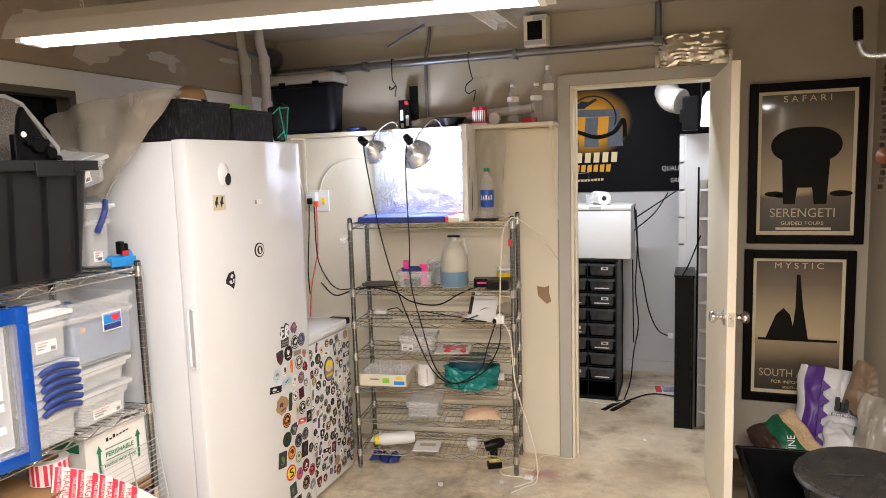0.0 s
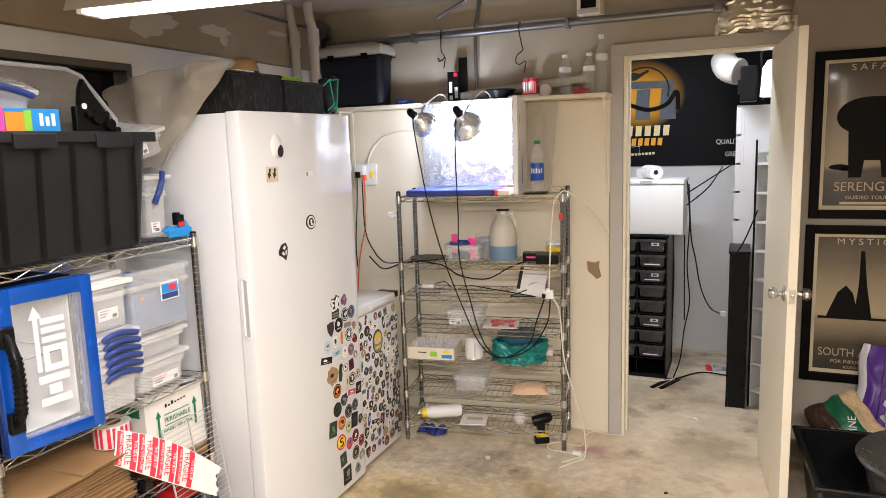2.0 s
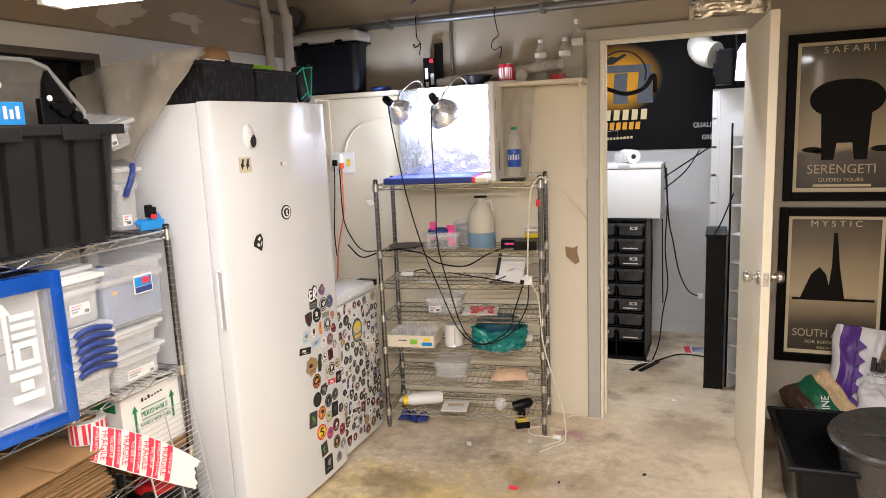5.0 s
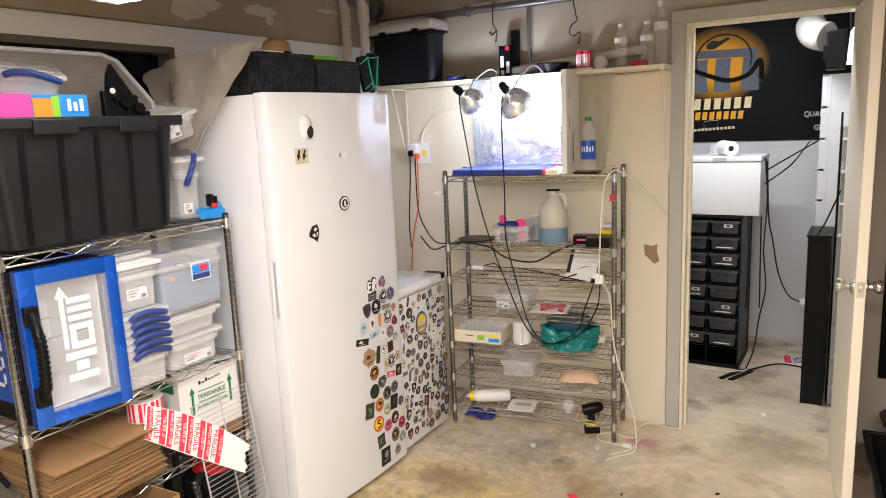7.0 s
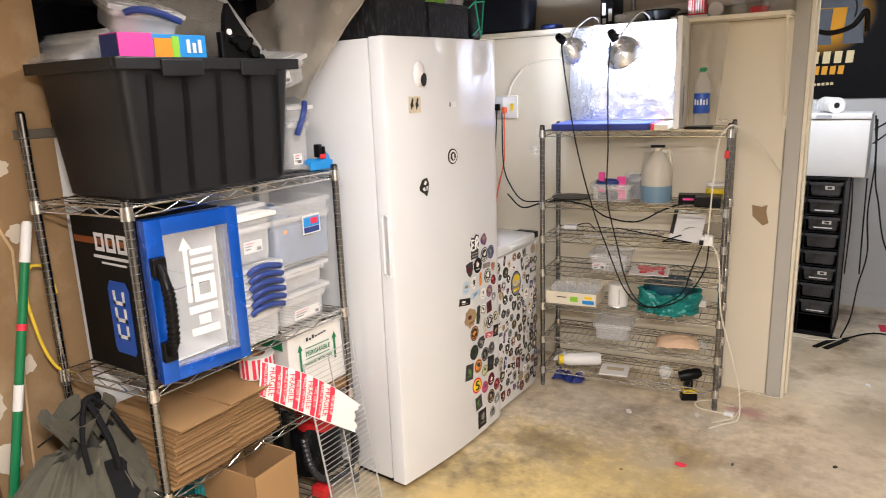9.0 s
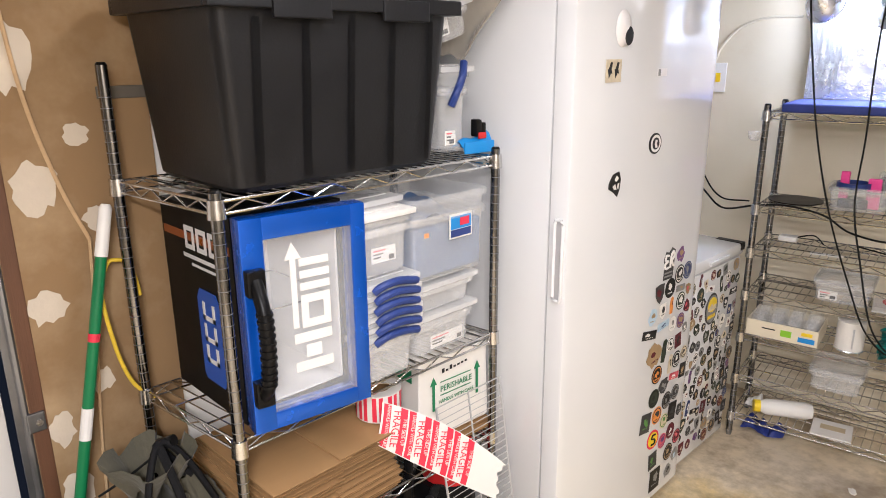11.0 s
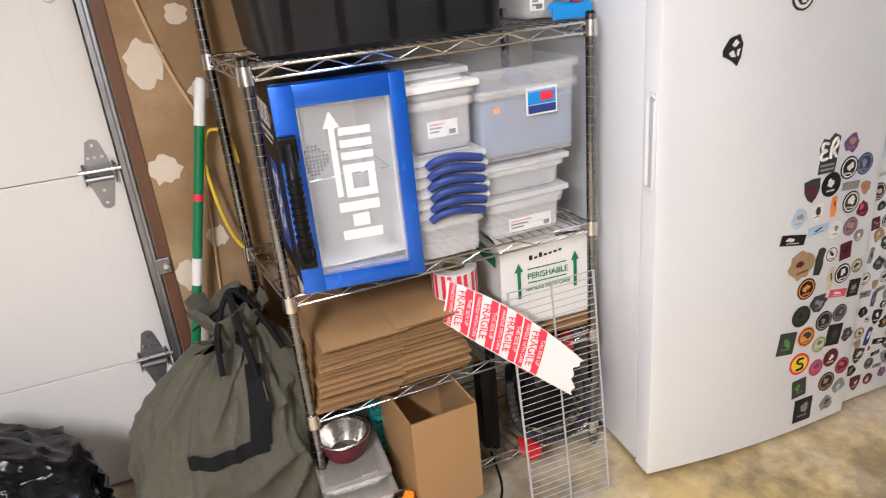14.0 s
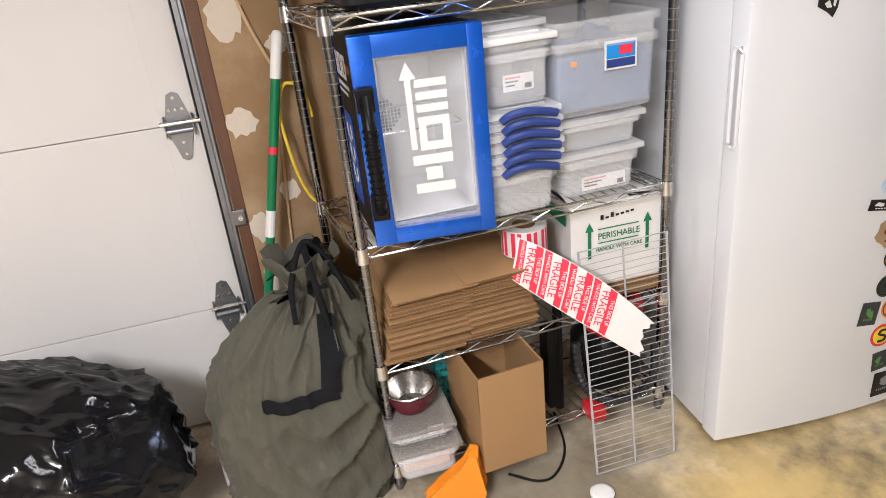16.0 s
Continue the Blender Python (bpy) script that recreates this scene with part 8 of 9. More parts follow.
def posters():
    y = -0.0135
    p, w, h = poster(0.872, 1.385, 1.238, 2.022, "print_a", "black framed sepia poster with a large dark shape and lettering")
    text("lettering", "S A F A R I", 0.042, M["poster_line"], facing(w / 2, y, h - 0.082), p, 1.12)
    text("lettering", "SERENGETI", 0.062, M["poster_letter"], facing(w / 2 - 0.01, y, 0.150), p, 0.95)
    text("lettering", "GUIDED TOURS", 0.024, M["poster_line"], facing(w / 2 - 0.01, y, 0.100), p, 1.1)
    part("print_bar", box(0.13, w - 0.14, y - 0.0008, y, 0.068, 0.080), M["poster_line"], p)
    # a broad dark rounded form on four stout columns
    cx = w / 2 + 0.005
    dome = [(0.256 + 0.155 * math.copysign(abs(math.cos(a)) ** 0.8, math.cos(a)), 0.480 + 0.088 * math.sin(a)) for a in [k * math.pi / 18 for k in range(36)]]
    part("printed_shape", poly(dome, y - 0.001, y, axis="y"), M["poster_dark"], p, "dark rounded printed shape")
    part("printed_shape", poly([(0.160, 0.195), (0.212, 0.195), (0.222, 0.275), (0.286, 0.275), (0.296, 0.195), (0.350, 0.195), (0.362, 0.45), (0.150, 0.45)], y - 0.0015, y - 0.0002, axis="y"), M["poster_dark"], p)
    for xx, zz, rr in ((-0.14, 0.245, 0.045), (0.15, 0.245, 0.05), (-0.11, 0.235, 0.03)):
        part("printed_bush", poly([(cx + xx + rr * math.cos(a), zz + rr * 0.3 * math.sin(a)) for a in [k * math.pi / 8 for k in range(16)]], y - 0.0012, y, axis="y"), M["poster_dark"], p)
    p, w, h = poster(0.864, 1.360, 0.428, 1.206, "print_b", "black framed tan poster with two slender dark shapes and lettering")
    text("lettering", "M Y S T I C", 0.042, M["poster_line"], facing(w / 2, y, h - 0.080), p, 1.1)
    text("lettering", "SOUTH AFRICA", 0.056, M["poster_letter"], facing(w / 2 - 0.005, y, 0.148), p, 0.85)
    text("lettering", "FOR INFORMATION", 0.023, M["poster_line"], facing(w / 2, y, 0.103), p, 1.1)
    text("lettering", "SOUTH AFRICA", 0.017, M["poster_line"], facing(w / 2, y, 0.075), p, 1.0)
    part("printed_ground", box(0.07, w - 0.07, y - 0.0008, y, 0.318, 0.330), M["poster_dark"], p)
    cx = w / 2 + 0.03
    # a tall blade and a low mound standing on the ground line
    part("printed_shape", poly([(0.240, 0.655), (0.256, 0.655), (0.272, 0.49), (0.298, 0.328), (0.222, 0.328), (0.238, 0.49)], y - 0.0014, y, axis="y"), M["poster_dark"], p, "tall slender dark printed shape")
    part("printed_shape", poly([(0.105, 0.328), (0.150, 0.450), (0.185, 0.485), (0.215, 0.450), (0.245, 0.328)], y - 0.0012, y, axis="y"), M["poster_dark"], p, "low dark printed mound")


posters()


# ---- bins and feed bags at the right ----
def sack(name, label, m, w, h, d, mats, seed, cut):
    """A limp filled bag: mats and cut give the bands of its print from left to right."""
    s = thing(name, label, "feed bag", m)
    lo = 0.0
    for k, (mat, hi) in enumerate(zip(mats, cut)):
        def fn(u, v, lo=lo, hi=hi):
            a = lo + (hi - lo) * u
            puff = (max(0.0, math.sin(math.pi * a)) ** 0.5) * (max(0.0, math.sin(math.pi * min(1, v * 0.93 + 0.05))) ** 0.5)
            n = noise.noise(Vector((a * 3 + seed, v * 3, seed))) + 0.45 * abs(noise.noise(Vector((a * 8, v * 7 + seed, 1))))
            return ((a - 0.5) * w * (1 - 0.08 * v) + 0.02 * noise.noise(Vector((v * 3, seed, 0))), -d * 0.5 * puff - 0.03 * n, h * v + 0.015 * noise.noise(Vector((a * 4, seed, 2))))

        def back(u, v, fn=fn):
            p = fn(u, v)
            return (p[0], -p[1] * 0.6 + 0.01, p[2])

        front = part("bag_front", sheet(22, 26, fn), M[mat], s, smooth=True)
        part("bag_back", sheet(8, 10, back), M[mat], s, smooth=True)
        lo = hi
    return s


def right_side():
    t = thing("storage_tub", "black plastic storage tub, open, on the floor by the door", "storage bin", pose(0.872, 3.36, 0.0, 0, 0, 4))
    part("tub", tapered_tub(0.50, 0.56, 0.345, 0.045, 0.006, 0.014, round_=0.03), M["black"], t, smooth=True)
    part("rim", tube([(-0.012, -0.012, 0.34), (0.512, -0.012, 0.34), (0.512, 0.572, 0.34), (-0.012, 0.572, 0.34)], 0.012, 8, closed=True), M["black"], t)
    part("bark_fill", sheet(16, 16, lambda u, v: (0.06 + u * 0.38, 0.06 + v * 0.44, 0.10 + wobble((u * 2, v * 2, 0), 6, 0.03))), M["bark"], t, "loose bark bedding", smooth=True)
    r = thing("round_tub", "dusty charcoal round tub stacked in the black bin", "tub", pose(1.235, 3.50, 0.20, 5, -4, 0))
    prof = [(0.0, 0.0), (0.15, 0.0), (0.165, 0.01), (0.195, 0.235), (0.215, 0.245), (0.222, 0.262), (0.212, 0.272), (0.19, 0.262), (0.165, 0.256), (0.0, 0.258)]
    part("tub", lathe(prof, 44), M["bin_grey"], r, smooth=True)
    part("lid_rib", box(-0.11, 0.02, -0.006, 0.006, 0.258, 0.266, 0.003), M["bin_grey"], r)
    b = thing("lower_tub", "grey bucket holding up the round tub", "tub", pose(1.235, 3.50, 0.0))
    part("bucket", lathe([(0.0, 0.0), (0.14, 0.0), (0.155, 0.195), (0.0, 0.195)], 28), M["bin_grey"], b, smooth=True)
    # stand of feed bags against the wall
    k = thing("crate", "dark crate under the feed bags by the wall", "crate", pose(0.98, 3.985, 0.0))
    part("crate_body", box(0, 0.41, 0, 0.36, 0, 0.22, 0.006), M["black"], k)
    p = sack("feed_bag", "white and purple feed bag leaning on the poster wall", pose(1.225, 4.215, 0.235, -10, 5, -4), 0.31, 0.415, 0.15, ("feed_white", "purple", "feed_white"), 2, (0.10, 0.36, 1.0))
    for x0, ww, hh in ((0.018, 0.016, 0.062), (0.038, 0.012, 0.040), (0.054, 0.016, 0.062), (0.080, 0.034, 0.044)):
        part("letter_block", box(x0 - 0.012, x0 - 0.012 + ww, -0.128, -0.095, 0.235, 0.235 + hh), M["ink"], p)
    text("lettering", "EXOTIC ANIMAL", 0.019, M["ink"], facing(0.055, -0.124, 0.218), p, 0.9)
    for j in range(5):
        part("zigzag", poly([(-0.058, 0.04 + j * 0.066), (-0.018, 0.073 + j * 0.066), (-0.058, 0.106 + j * 0.066)], -0.102, -0.086, axis="y"), M["purple"], p)
    sack("feed_bag", "brown printed feed bag slumped over the white bag", pose(1.362, 4.13, 0.475, -14, 14, -14), 0.20, 0.235, 0.11, ("feed_brown",), 7, (1.0,))
    q = sack("bedding_bag", "clear bag of pine bark with a green print on the crate", pose(1.115, 3.98, 0.225, -42, -26, 16), 0.26, 0.285, 0.15, ("bark", "dark_green", "pellets"), 11, (0.36, 0.68, 1.0))
    text("lettering", "PINE", 0.046, M["paper"], facing(0.005, -0.098, 0.12, 0, 62), q, 0.9)
    w = sack("bedding_bag", "clear plastic bag of pale pellets with a white label", pose(1.255, 3.93, 0.235, -56, 14, -12), 0.26, 0.29, 0.15, ("feed_white", "pellets"), 17, (0.50, 1.0))
    part("green_mark", box(-0.02, 0.03, -0.098, -0.088, 0.19, 0.235), M["dark_green"], w)
    sack("bedding_bag", "crumpled clear plastic bag by the wall", pose(1.345, 3.92, 0.26, -20, 0, -30), 0.16, 0.36, 0.12, ("vinyl",), 23, (1.0,))
    # bicycle hung on the side wall: grip and bar end
    g = thing("bicycle", "hung bicycle with a black grip on a bare metal bar", "bicycle")
    part("handlebar", tube(curve_pts([(1.258, 4.0, 2.135), (1.275, 4.0, 2.09), (1.31, 3.995, 2.072), (1.40, 3.98, 2.07)], 8), 0.014, 12), M["alu"], g, "bare aluminium bar", smooth=True)
    part("grip", tube([(1.250, 4.0, 2.275), (1.252, 4.0, 2.262), (1.258, 4.0, 2.14)], [0.014, 0.0195, 0.0185], 14), M["black"], g, "black rubber grip", smooth=True)
    for j in range(9):
        part("grip_rib", cyl((1.2515 + j * 0.0007, 4.0, 2.25 - j * 0.012), (1.2518 + j * 0.0007, 4.0, 2.245 - j * 0.012), 0.0205, 14), M["black"], g)
    for j in range(18):
        part("chain_link", box(-0.009, 0.009, -0.006, 0.006, -0.010, 0.010, 0.004), M["bark"], g).matrix_basis = pose(1.362 + 0.004 * math.sin(j), 3.99, 2.02 - j * 0.029, 0, 0, 40 * (j % 2))
    part("reflector", lathe([(0.0, 0.0), (0.028, 0.004), (0.034, 0.016), (0.0, 0.022)], 18), M["reflector"], g).matrix_basis = pose(1.362, 3.97, 1.655, 90, 0, 0)


right_side()


# ---- mud patches, stickers, magnets, litter ----
def mud_patches():
    rr = random.Random(5)
    spots = [(1.60, 1.60, 0.055, 0.075), (1.62, 1.31, 0.05, 0.065), (1.60, 1.02, 0.045, 0.04), (1.59, 0.70, 0.03, 0.045), (1.60, 0.52, 0.04, 0.05), (1.72, 1.42, 0.03, 0.03), (1.70, 0.80, 0.03, 0.035), (1.66, 0.32, 0.03, 0.04), (1.74, 1.22, 0.03, 0.03), (1.58, 1.80, 0.03, 0.05)]
    for y, z, a, c in spots:
        out = [(y + a * (0.75 + 0.45 * rr.random()) * math.cos(k * math.pi / 9), z + c * (0.75 + 0.45 * rr.random()) * math.sin(k * math.pi / 9)) for k in range(18)]
        tagged(part("mud_patch", poly(out, LEFT + 0.0145, LEFT + 0.0157, axis="x"), M["mud"]), "dried white joint compound patch on brown drywall", "mud patch", kind="structure")
    for k in range(9):
        y, z = rr.uniform(2.4, 4.1), rr.uniform(2.18, 2.40)
        a, c = rr.uniform(0.02, 0.16), rr.uniform(0.015, 0.05)
        out = [(y + a * (0.6 + 0.5 * rr.random()) * math.cos(j * math.pi / 9), z + c * (0.6 + 0.5 * rr.random()) * math.sin(j * math.pi / 9)) for j in range(18)]
        tagged(part("mud_patch", poly(out, LEFT + 0.0505 + 0.0003 * k, LEFT + 0.0513 + 0.0003 * k, axis="x"), M["mud_old"]), "dried joint compound smear on brown drywall", "mud patch", kind="structure")


mud_patches()


INKS = {
    "black": (0.010, 0.010, 0.011), "char": (0.045, 0.046, 0.048), "moss": (0.030, 0.042, 0.028), "maroon": (0.11, 0.012, 0.022), "white": (0.74, 0.72, 0.68),
    "tan": (0.36, 0.25, 0.13), "orange": (0.74, 0.27, 0.05), "navy": (0.035, 0.055, 0.17), "grey": (0.24, 0.24, 0.235), "violet": (0.16, 0.07, 0.21),
    "sky": (0.42, 0.56, 0.68), "leaf": (0.10, 0.26, 0.06), "amber": (0.80, 0.52, 0.03), "rose": (0.62, 0.10, 0.13), "sand": (0.58, 0.50, 0.36)}
for ink_name, ink in INKS.items():
    M["ink_" + ink_name] = material("vinyl_print_" + ink_name, ink, 0.38, vary=0.35, scale=55, spec=0.35)


def outline(kind, rr):
    if kind == "round":
        return [(math.cos(k * math.pi / 12), math.sin(k * math.pi / 12)) for k in range(24)]
    if kind == "square":
        return [(-0.85, -1.0), (0.85, -1.0), (0.85, 1.0), (-0.85, 1.0)]
    if kind == "wide":
        return [(-1.35, -0.45), (1.3, -0.5), (1.35, 0.45), (-1.3, 0.5)]
    if kind == "tall":
        return [(-0.45, -1.2), (0.3, -1.3), (0.5, -0.4), (0.38, 0.3), (0.5, 1.1), (0.1, 1.35), (-0.35, 1.2), (-0.5, 0.2)]
    if kind == "shield":
        return [(-0.85, 0.9), (0, 1.0), (0.85, 0.9), (0.8, -0.1), (0.45, -0.75), (0, -1.1), (-0.45, -0.75), (-0.8, -0.1)]
    return [((0.72 + 0.42 * rr.random()) * math.cos(k * math.pi / 8), (0.72 + 0.42 * rr.random()) * math.sin(k * math.pi / 8)) for k in range(16)]


def sticker_mesh(kind, ground, figure, rr):
    """A flat sticker of radius 1 cm units: its ground, and a second ink for the rim, the device in the middle and a line of print."""
    r = 0.01
    b = poly([(r * p[0], r * p[1]) for p in outline(kind, rr)], -0.0003, 0.0003, axis="y")
    base = len(b.faces)
    if kind == "round" and rr.random() < 0.75:
        ro, ri, n = 0.86 * r, 0.74 * r, 24
        for k in range(n):
            a0, a1 = 2 * math.pi * k / n, 2 * math.pi * (k + 1) / n
            b.faces.new([b.verts.new((q * math.cos(a), -0.0006, q * math.sin(a))) for q, a in ((ro, a0), (ro, a1), (ri, a1), (ri, a0))])
    sx = {"wide": 1.6, "tall": 0.55}.get(kind, 1.0)
    sz = {"wide": 0.55, "tall": 1.5}.get(kind, 1.0)
    for j in range(rr.choice((2, 3, 3))):
        cx, cz, q = rr.uniform(-0.26, 0.26) * sx * r, (rr.uniform(-0.10, 0.34)) * sz * r, rr.uniform(0.16, 0.36) * r
        b.faces.new([b.verts.new((cx + q * sx * (0.55 + 0.75 * rr.random()) * math.cos(k * math.pi / 5), -0.0006 - 0.0001 * j, cz + q * sz * (0.55 + 0.75 * rr.random()) * math.sin(k * math.pi / 5))) for k in range(10)])
    if kind != "tall":
        for k in range(5):
            x = (-0.42 + 0.18 * k) * sx * r
            b.faces.new([b.verts.new((x + dx * r * sx, -0.0006, (dz - 0.42) * r * sz)) for dx, dz in ((0, 0), (0.12, 0), (0.12, -0.15), (0, -0.15))])
    for k, f in enumerate(b.faces):
        f.material_index = 0 if k < base else 1
    me = bpy.data.meshes.new("sticker")
    b.to_mesh(me)
    b.free()
    me.materials.append(M["ink_" + ground])
    me.materials.append(M["ink_" + figure])
    return me


def stickers():
    rr = random.Random(12)

    def stick(parent, kind, ground, figure, x, y, z, size, tilt=0.0, turn=0.0):
        ob = new("sticker", sticker_mesh(kind, ground, figure, rr))
        ob.parent = parent
        ob.matrix_basis = pose(x, y, z, 0, turn, tilt) @ Matrix.Diagonal((size, 1, size, 1))

    def on_door(rows):
        for x, z, look_of in rows:
            kind, ground, figure, size = look_of.split()
            x += 0.016
            tilt = math.degrees(math.atan((bow(x + 0.01) - bow(x - 0.01)) / -0.02))
            stick(fridge_door, kind, ground, figure, x, -bow(x) - 0.0016, z, 1.12 * float(size), tilt, rr.uniform(-9, 9))

    # tall freezer door: a loose cluster near the hinge side, upper half and lower half
    on_door(((0.578, 0.946, "blob violet tan 2.5"), (0.581, 0.876, "round black white 2.9"), (0.640, 0.876, "round navy grey 2.8"), (0.454, 0.836, "shield char maroon 2.9"),
             (0.521, 0.840, "round black white 3.1"), (0.597, 0.822, "wide grey tan 2.2"), (0.657, 0.806, "blob tan rose 1.9"), (0.419, 0.762, "blob sky tan 2.5"), (0.482, 0.768, "shield white char 2.4"),
             (0.542, 0.772, "tall orange maroon 2.1"), (0.607, 0.772, "round moss white 2.9"), (0.660, 0.740, "blob maroon rose 2.3"), (0.495, 0.714, "wide sky navy 2.5"), (0.560, 0.700, "round white grey 2.4"),
             (0.620, 0.696, "round violet tan 2.5"), (0.408, 0.702, "wide black white 2.9"), (0.452, 0.618, "blob tan maroon 4.2"), (0.516, 0.612, "tall moss char 2.9"), (0.560, 0.624, "round white black 2.3"),
             (0.615, 0.622, "square maroon black 2.4"), (0.660, 0.660, "blob grey white 2.0")))
    on_door(((0.569, 0.546, "tall sand moss 2.5"), (0.616, 0.550, "round black white 2.8"), (0.479, 0.536, "round black orange 3.0"), (0.608, 0.488, "wide rose white 2.4"), (0.536, 0.476, "blob char grey 3.0"),
             (0.673, 0.488, "square black tan 2.5"), (0.473, 0.448, "round moss black 3.1"), (0.567, 0.407, "round black grey 2.9"), (0.630, 0.416, "round char grey 2.6"), (0.618, 0.344, "square black char 3.2"),
             (0.429, 0.368, "square char leaf 3.3"), (0.503, 0.372, "round orange char 3.0"), (0.560, 0.328, "round sand leaf 2.6"), (0.561, 0.246, "round rose violet 2.6"), (0.620, 0.263, "round maroon white 2.8"),
             (0.676, 0.216, "round maroon rose 2.6"), (0.501, 0.192, "square char leaf 2.9"), (0.616, 0.177, "round black tan 3.0"), (0.675, 0.142, "blob grey sky 2.4"), (0.528, 0.103, "square black grey 3.8"), (0.628, 0.092, "blob grey char 2.5"), (0.672, 0.560, "round sand char 2.2"), (0.676, 0.330, "blob char grey 2.2")))
    x, z = 0.505, 0.282
    y = -bow(x) - 0.001
    s = part("round_sticker", cyl((x, y, z), (x, y - 0.001, z), 0.037, 28), M["red"], fridge_door, "round red and yellow sticker")
    part("sticker_centre", cyl((x, y - 0.0011, z), (x, y - 0.0018, z), 0.029, 28), M["yellow"], s)
    part("sticker_mark", tube(curve_pts([(x + 0.012, y - 0.0022, z + 0.018), (x - 0.005, y - 0.0022, z + 0.018), (x - 0.010, y - 0.0022, z + 0.006), (x + 0.010, y - 0.0022, z - 0.002), (x + 0.008, y - 0.0022, z - 0.016), (x - 0.012, y - 0.0022, z - 0.018)], 5), 0.0035, 6), M["ink"], s)
    x, z = 0.514, 0.928
    y = -bow(x) - 0.001
    s = part("block_sticker", poly([(x - 0.030, z - 0.052), (x + 0.026, z - 0.052), (x + 0.030, z - 0.015), (x + 0.034, z + 0.045), (x + 0.012, z + 0.056), (x - 0.004, z + 0.040), (x - 0.022, z + 0.046), (x - 0.034, z + 0.020), (x - 0.028, z - 0.015)], y - 0.0008, y, axis="y"), M["ink_char"], fridge_door, "dark sticker with white looping marks")
    for pts in (((-0.006, 0.030), (-0.022, 0.032), (-0.024, 0.016), (-0.010, 0.012), (-0.026, 0.004), (-0.022, -0.012), (-0.004, -0.010)), ((0.006, -0.012), (0.006, 0.020), (0.018, 0.042), (0.026, 0.026), (0.014, 0.010), (0.026, -0.010))):
        part("white_loop", tube(curve_pts([(x + a, y - 0.0012, z + c) for a, c in pts], 6), 0.0042, 6), M["paper"], s)
    for k in range(2):
        part("print_bar", box(x - 0.024, x + 0.022, y - 0.0014, y - 0.0009, z - 0.032 - 0.012 * k, z - 0.026 - 0.012 * k), M["ink_grey"], s)

    # chest freezer front: crowded, each sticker clear of its neighbours
    body = [c for c in chest.children if c.name.startswith("body")][0]
    taken = [(0.195, 0.645, 0.062)]
    grounds = ("black", "black", "char", "moss", "maroon", "white", "tan", "grey", "char", "violet", "sand", "navy", "maroon", "moss", "black", "grey", "black", "char", "moss", "white")
    for k in range(2600):
        q = rr.uniform(0.0195, 0.029) if k < 1300 else rr.uniform(0.0135, 0.019)
        x, z = rr.uniform(0.014, 0.416), rr.uniform(0.075, 0.785)
        if len(taken) > 190 or any(math.hypot(x - a, z - c) < (q + e) * 0.97 for a, c, e in taken):
            continue
        taken.append((x, z, q))
        ground = rr.choice(grounds)
        figure = rr.choice(("white", "sand", "grey", "tan") if ground not in ("white", "sand", "grey") else ("black", "maroon", "moss", "char"))
        stick(body, rr.choice(("round", "round", "round", "blob", "blob", "square", "shield", "wide", "tall")), ground, figure, x, -0.0012, z, 100 * q * 0.98, 0, rr.uniform(-14, 14))
    big = part("large_sticker", poly([(0.195 + 0.052 * math.cos(k * math.pi / 14), 0.645 + 0.064 * math.sin(k * math.pi / 14)) for k in range(28)], -0.0035, -0.0025, axis="y"), M["ink_char"], body, "large oval sticker with a yellow centre")
    part("sticker_centre", poly([(0.195 + 0.045 * math.cos(k * math.pi / 14), 0.645 + 0.056 * math.sin(k * math.pi / 14)) for k in range(28)], -0.0045, -0.0036, axis="y"), M["ink_grey"], big)
    part("sticker_sun", poly([(0.195 + 0.036 * math.cos(k * math.pi / 14), 0.662 + 0.030 * math.sin(k * math.pi / 14)) for k in range(28)], -0.0052, -0.0046, axis="y"), M["yellow"], big)
    part("sticker_block", poly([(0.160, 0.640), (0.230, 0.640), (0.222, 0.662), (0.204, 0.655), (0.190, 0.668), (0.172, 0.655)], -0.0060, -0.0053, axis="y"), M["ink_sand"], big)
    for k in range(6):
        part("print_bar", box(0.163 + 0.0105 * k, 0.171 + 0.0105 * k, -0.0060, -0.0053, 0.608, 0.622), M["ink_amber"], big)

    # magnets
    x, z = 0.183, 1.660
    m = part("googly_eye", lathe([(0.0, 0.016), (0.022, 0.012), (0.034, 0.003), (0.036, 0.0), (0.0, 0.0)], 28), M["feed_white"], fridge_door, "clear-domed googly eye magnet", smooth=True)
    m.matrix_basis = pose(x, -bow(x) - 0.0005, z, 90) @ Matrix.Diagonal((0.95, 1.35, 1, 1))
    part("pupil", lathe([(0.0, 0.004), (0.017, 0.003), (0.019, 0.0), (0.0, 0.0)], 20), M["ink"], m, "black pupil").matrix_basis = pose(0.010, -0.014, 0.0125)
    x, z = 0.150, 1.550
    y = -bow(x)
    k = part("card_magnet", box(x - 0.034, x + 0.034, y - 0.003, y - 0.0005, z - 0.030, z + 0.030), M["ink_sand"], fridge_door, "small square card magnet")
    for dx in (-0.018, 0.012):
        part("dark_mark", poly([(x + dx - 0.004, z - 0.020), (x + dx + 0.004, z - 0.006), (x + dx + 0.011, z - 0.008), (x + dx + 0.006, z + 0.004), (x + dx + 0.010, z + 0.022), (x + dx + 0.002, z + 0.024), (x + dx - 0.005, z + 0.006), (x + dx - 0.010, z + 0.004)], y - 0.0038, y - 0.0031, axis="y"), M["ink"], k)
    x, z = 0.368, 1.336
    y = -bow(x)
    m = part("ring_magnet", cyl((x, y, z), (x, y - 0.0035, z), 0.031, 28), M["ink"], fridge_door, "round black magnet with white print")
    part("white_ring", cyl((x, y - 0.0036, z), (x, y - 0.0042, z), 0.026, 28), M["paper"], m)
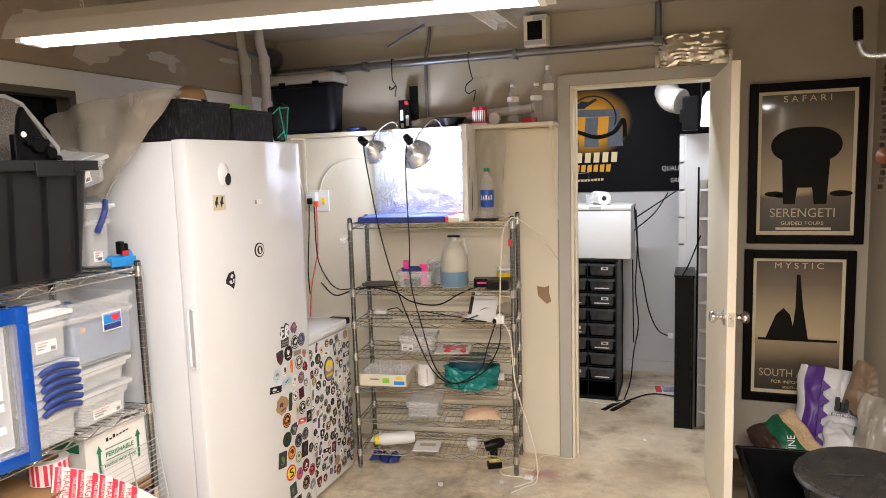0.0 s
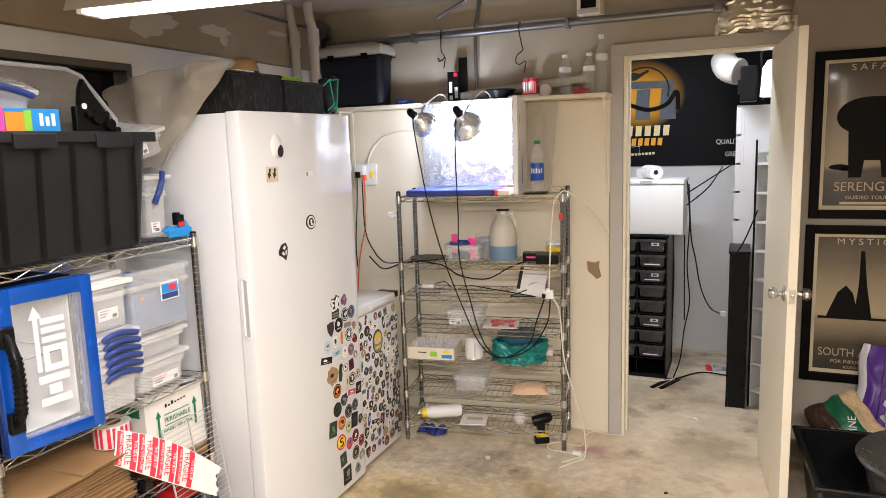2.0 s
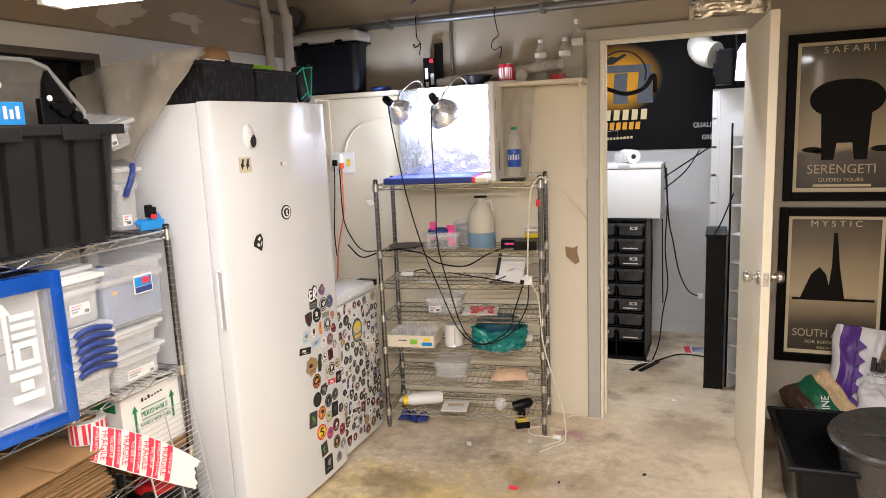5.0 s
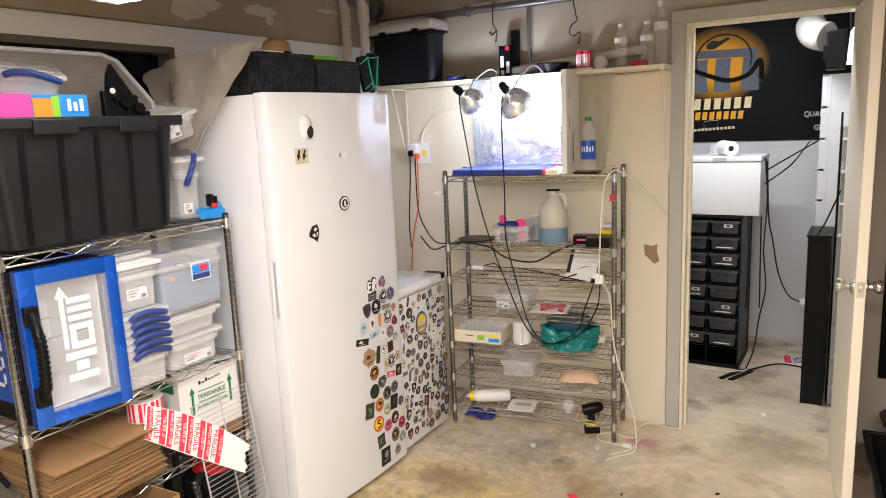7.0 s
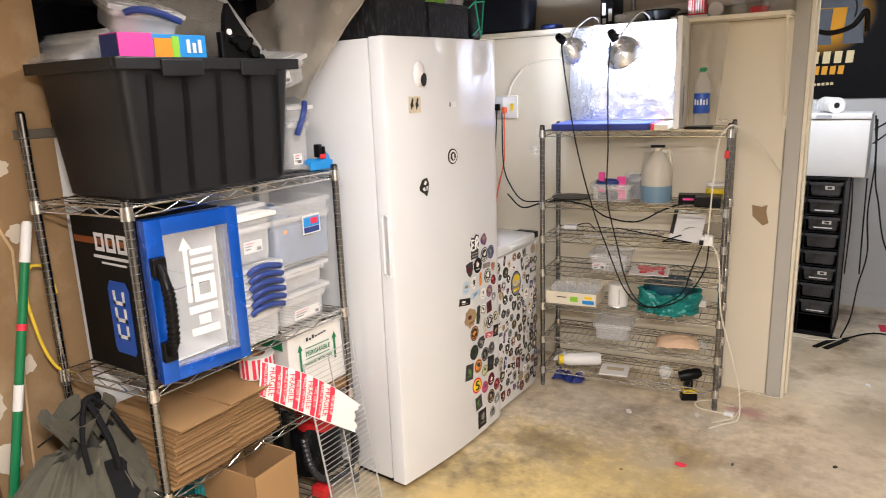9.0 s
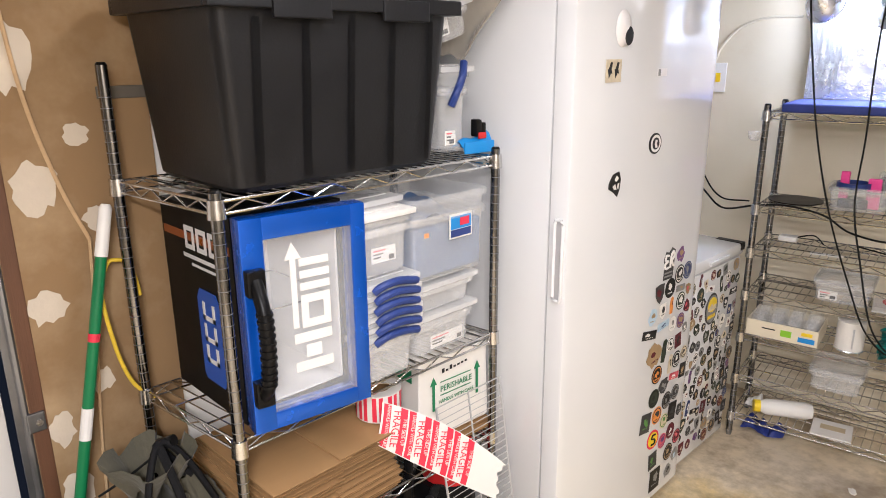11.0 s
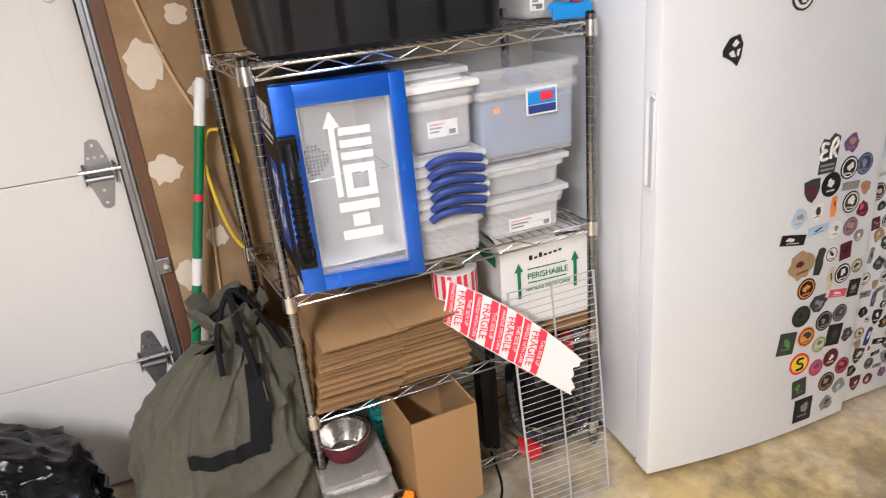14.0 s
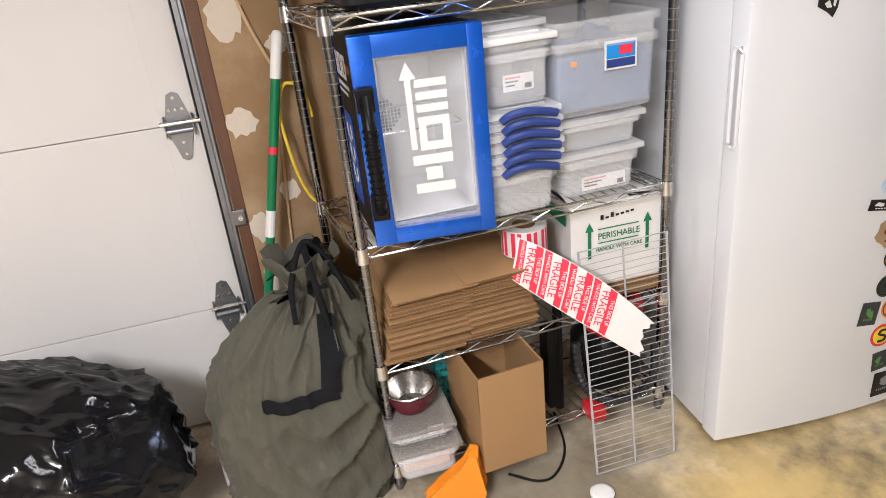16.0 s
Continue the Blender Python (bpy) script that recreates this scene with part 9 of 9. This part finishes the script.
    part("black_disc", cyl((x, y - 0.0043, z), (x, y - 0.0049, z), 0.018, 24), M["ink"], m)
    part("white_spot", poly([(x - 0.004, z + 0.012), (x + 0.006, z + 0.010), (x + 0.004, z - 0.002), (x + 0.009, z - 0.012), (x - 0.003, z - 0.013), (x - 0.007, z)], y - 0.0056, y - 0.005, axis="y"), M["paper"], m)
    x, z = 0.187, 1.234
    y = -bow(x)
    m = part("shield_magnet", poly([(x - 0.030, z + 0.005), (x - 0.012, z + 0.030), (x + 0.014, z + 0.036), (x + 0.024, z + 0.014), (x + 0.020, z - 0.016), (x + 0.010, z - 0.036), (x - 0.004, z - 0.024), (x - 0.030, z - 0.010)], y - 0.0035, y, axis="y"), M["ink"], fridge_door, "black and white shield magnet")
    for pts in (((-0.008, 0.014), (0.002, 0.026), (0.012, 0.018), (0.002, 0.008)), ((-0.016, -0.004), (-0.004, 0.002), (0.004, -0.014), (-0.008, -0.014)), ((0.008, 0.002), (0.016, 0.004), (0.012, -0.014), (0.007, -0.010))):
        part("white_mark", poly([(x + a, z + c) for a, c in pts], y - 0.0044, y - 0.0036, axis="y"), M["paper"], m)
    x, z = 0.378, 1.541
    y = -bow(x)
    k = part("small_label", box(x - 0.024, x + 0.024, y - 0.0018, y - 0.0005, z - 0.011, z + 0.011), M["feed_white"], fridge_door, "small pale label")
    part("print_bar", box(x - 0.022, x - 0.010, y - 0.0024, y - 0.0019, z - 0.009, z + 0.009), M["ink_grey"], k)


stickers()


def litter():
    rr = random.Random(31)
    for x, y, s, mat, name in ((-0.268, 3.49, 0.028, "red", "red paper scrap on the concrete"), (0.288, 3.79, 0.012, "ink", "small dark chip on the concrete"), (-0.32, 3.98, 0.018, "paper", "white paper flake on the concrete"), (-0.62, 3.86, 0.022, "paper", "white paper flake on the concrete"), (-0.08, 3.60, 0.009, "ink", "small dark chip on the concrete"), (-0.47, 3.33, 0.008, "hole", "small brown crumb on the concrete"), (0.42, 3.25, 0.010, "ink", "small dark chip on the concrete"), (0.36, 4.75, 0.02, "feed_white", "pale paint flake on the concrete")):
        o = thing("litter", name, "litter", pose(x, y, 0.0, 0, 0, rr.uniform(0, 180)), "litter")
        part("scrap", poly([(s * (0.7 + 0.6 * rr.random()) * math.cos(k * math.pi / 5), 0.6 * s * (0.7 + 0.6 * rr.random()) * math.sin(k * math.pi / 5)) for k in range(10)], 0.0, 0.004), M[mat], o)


litter()
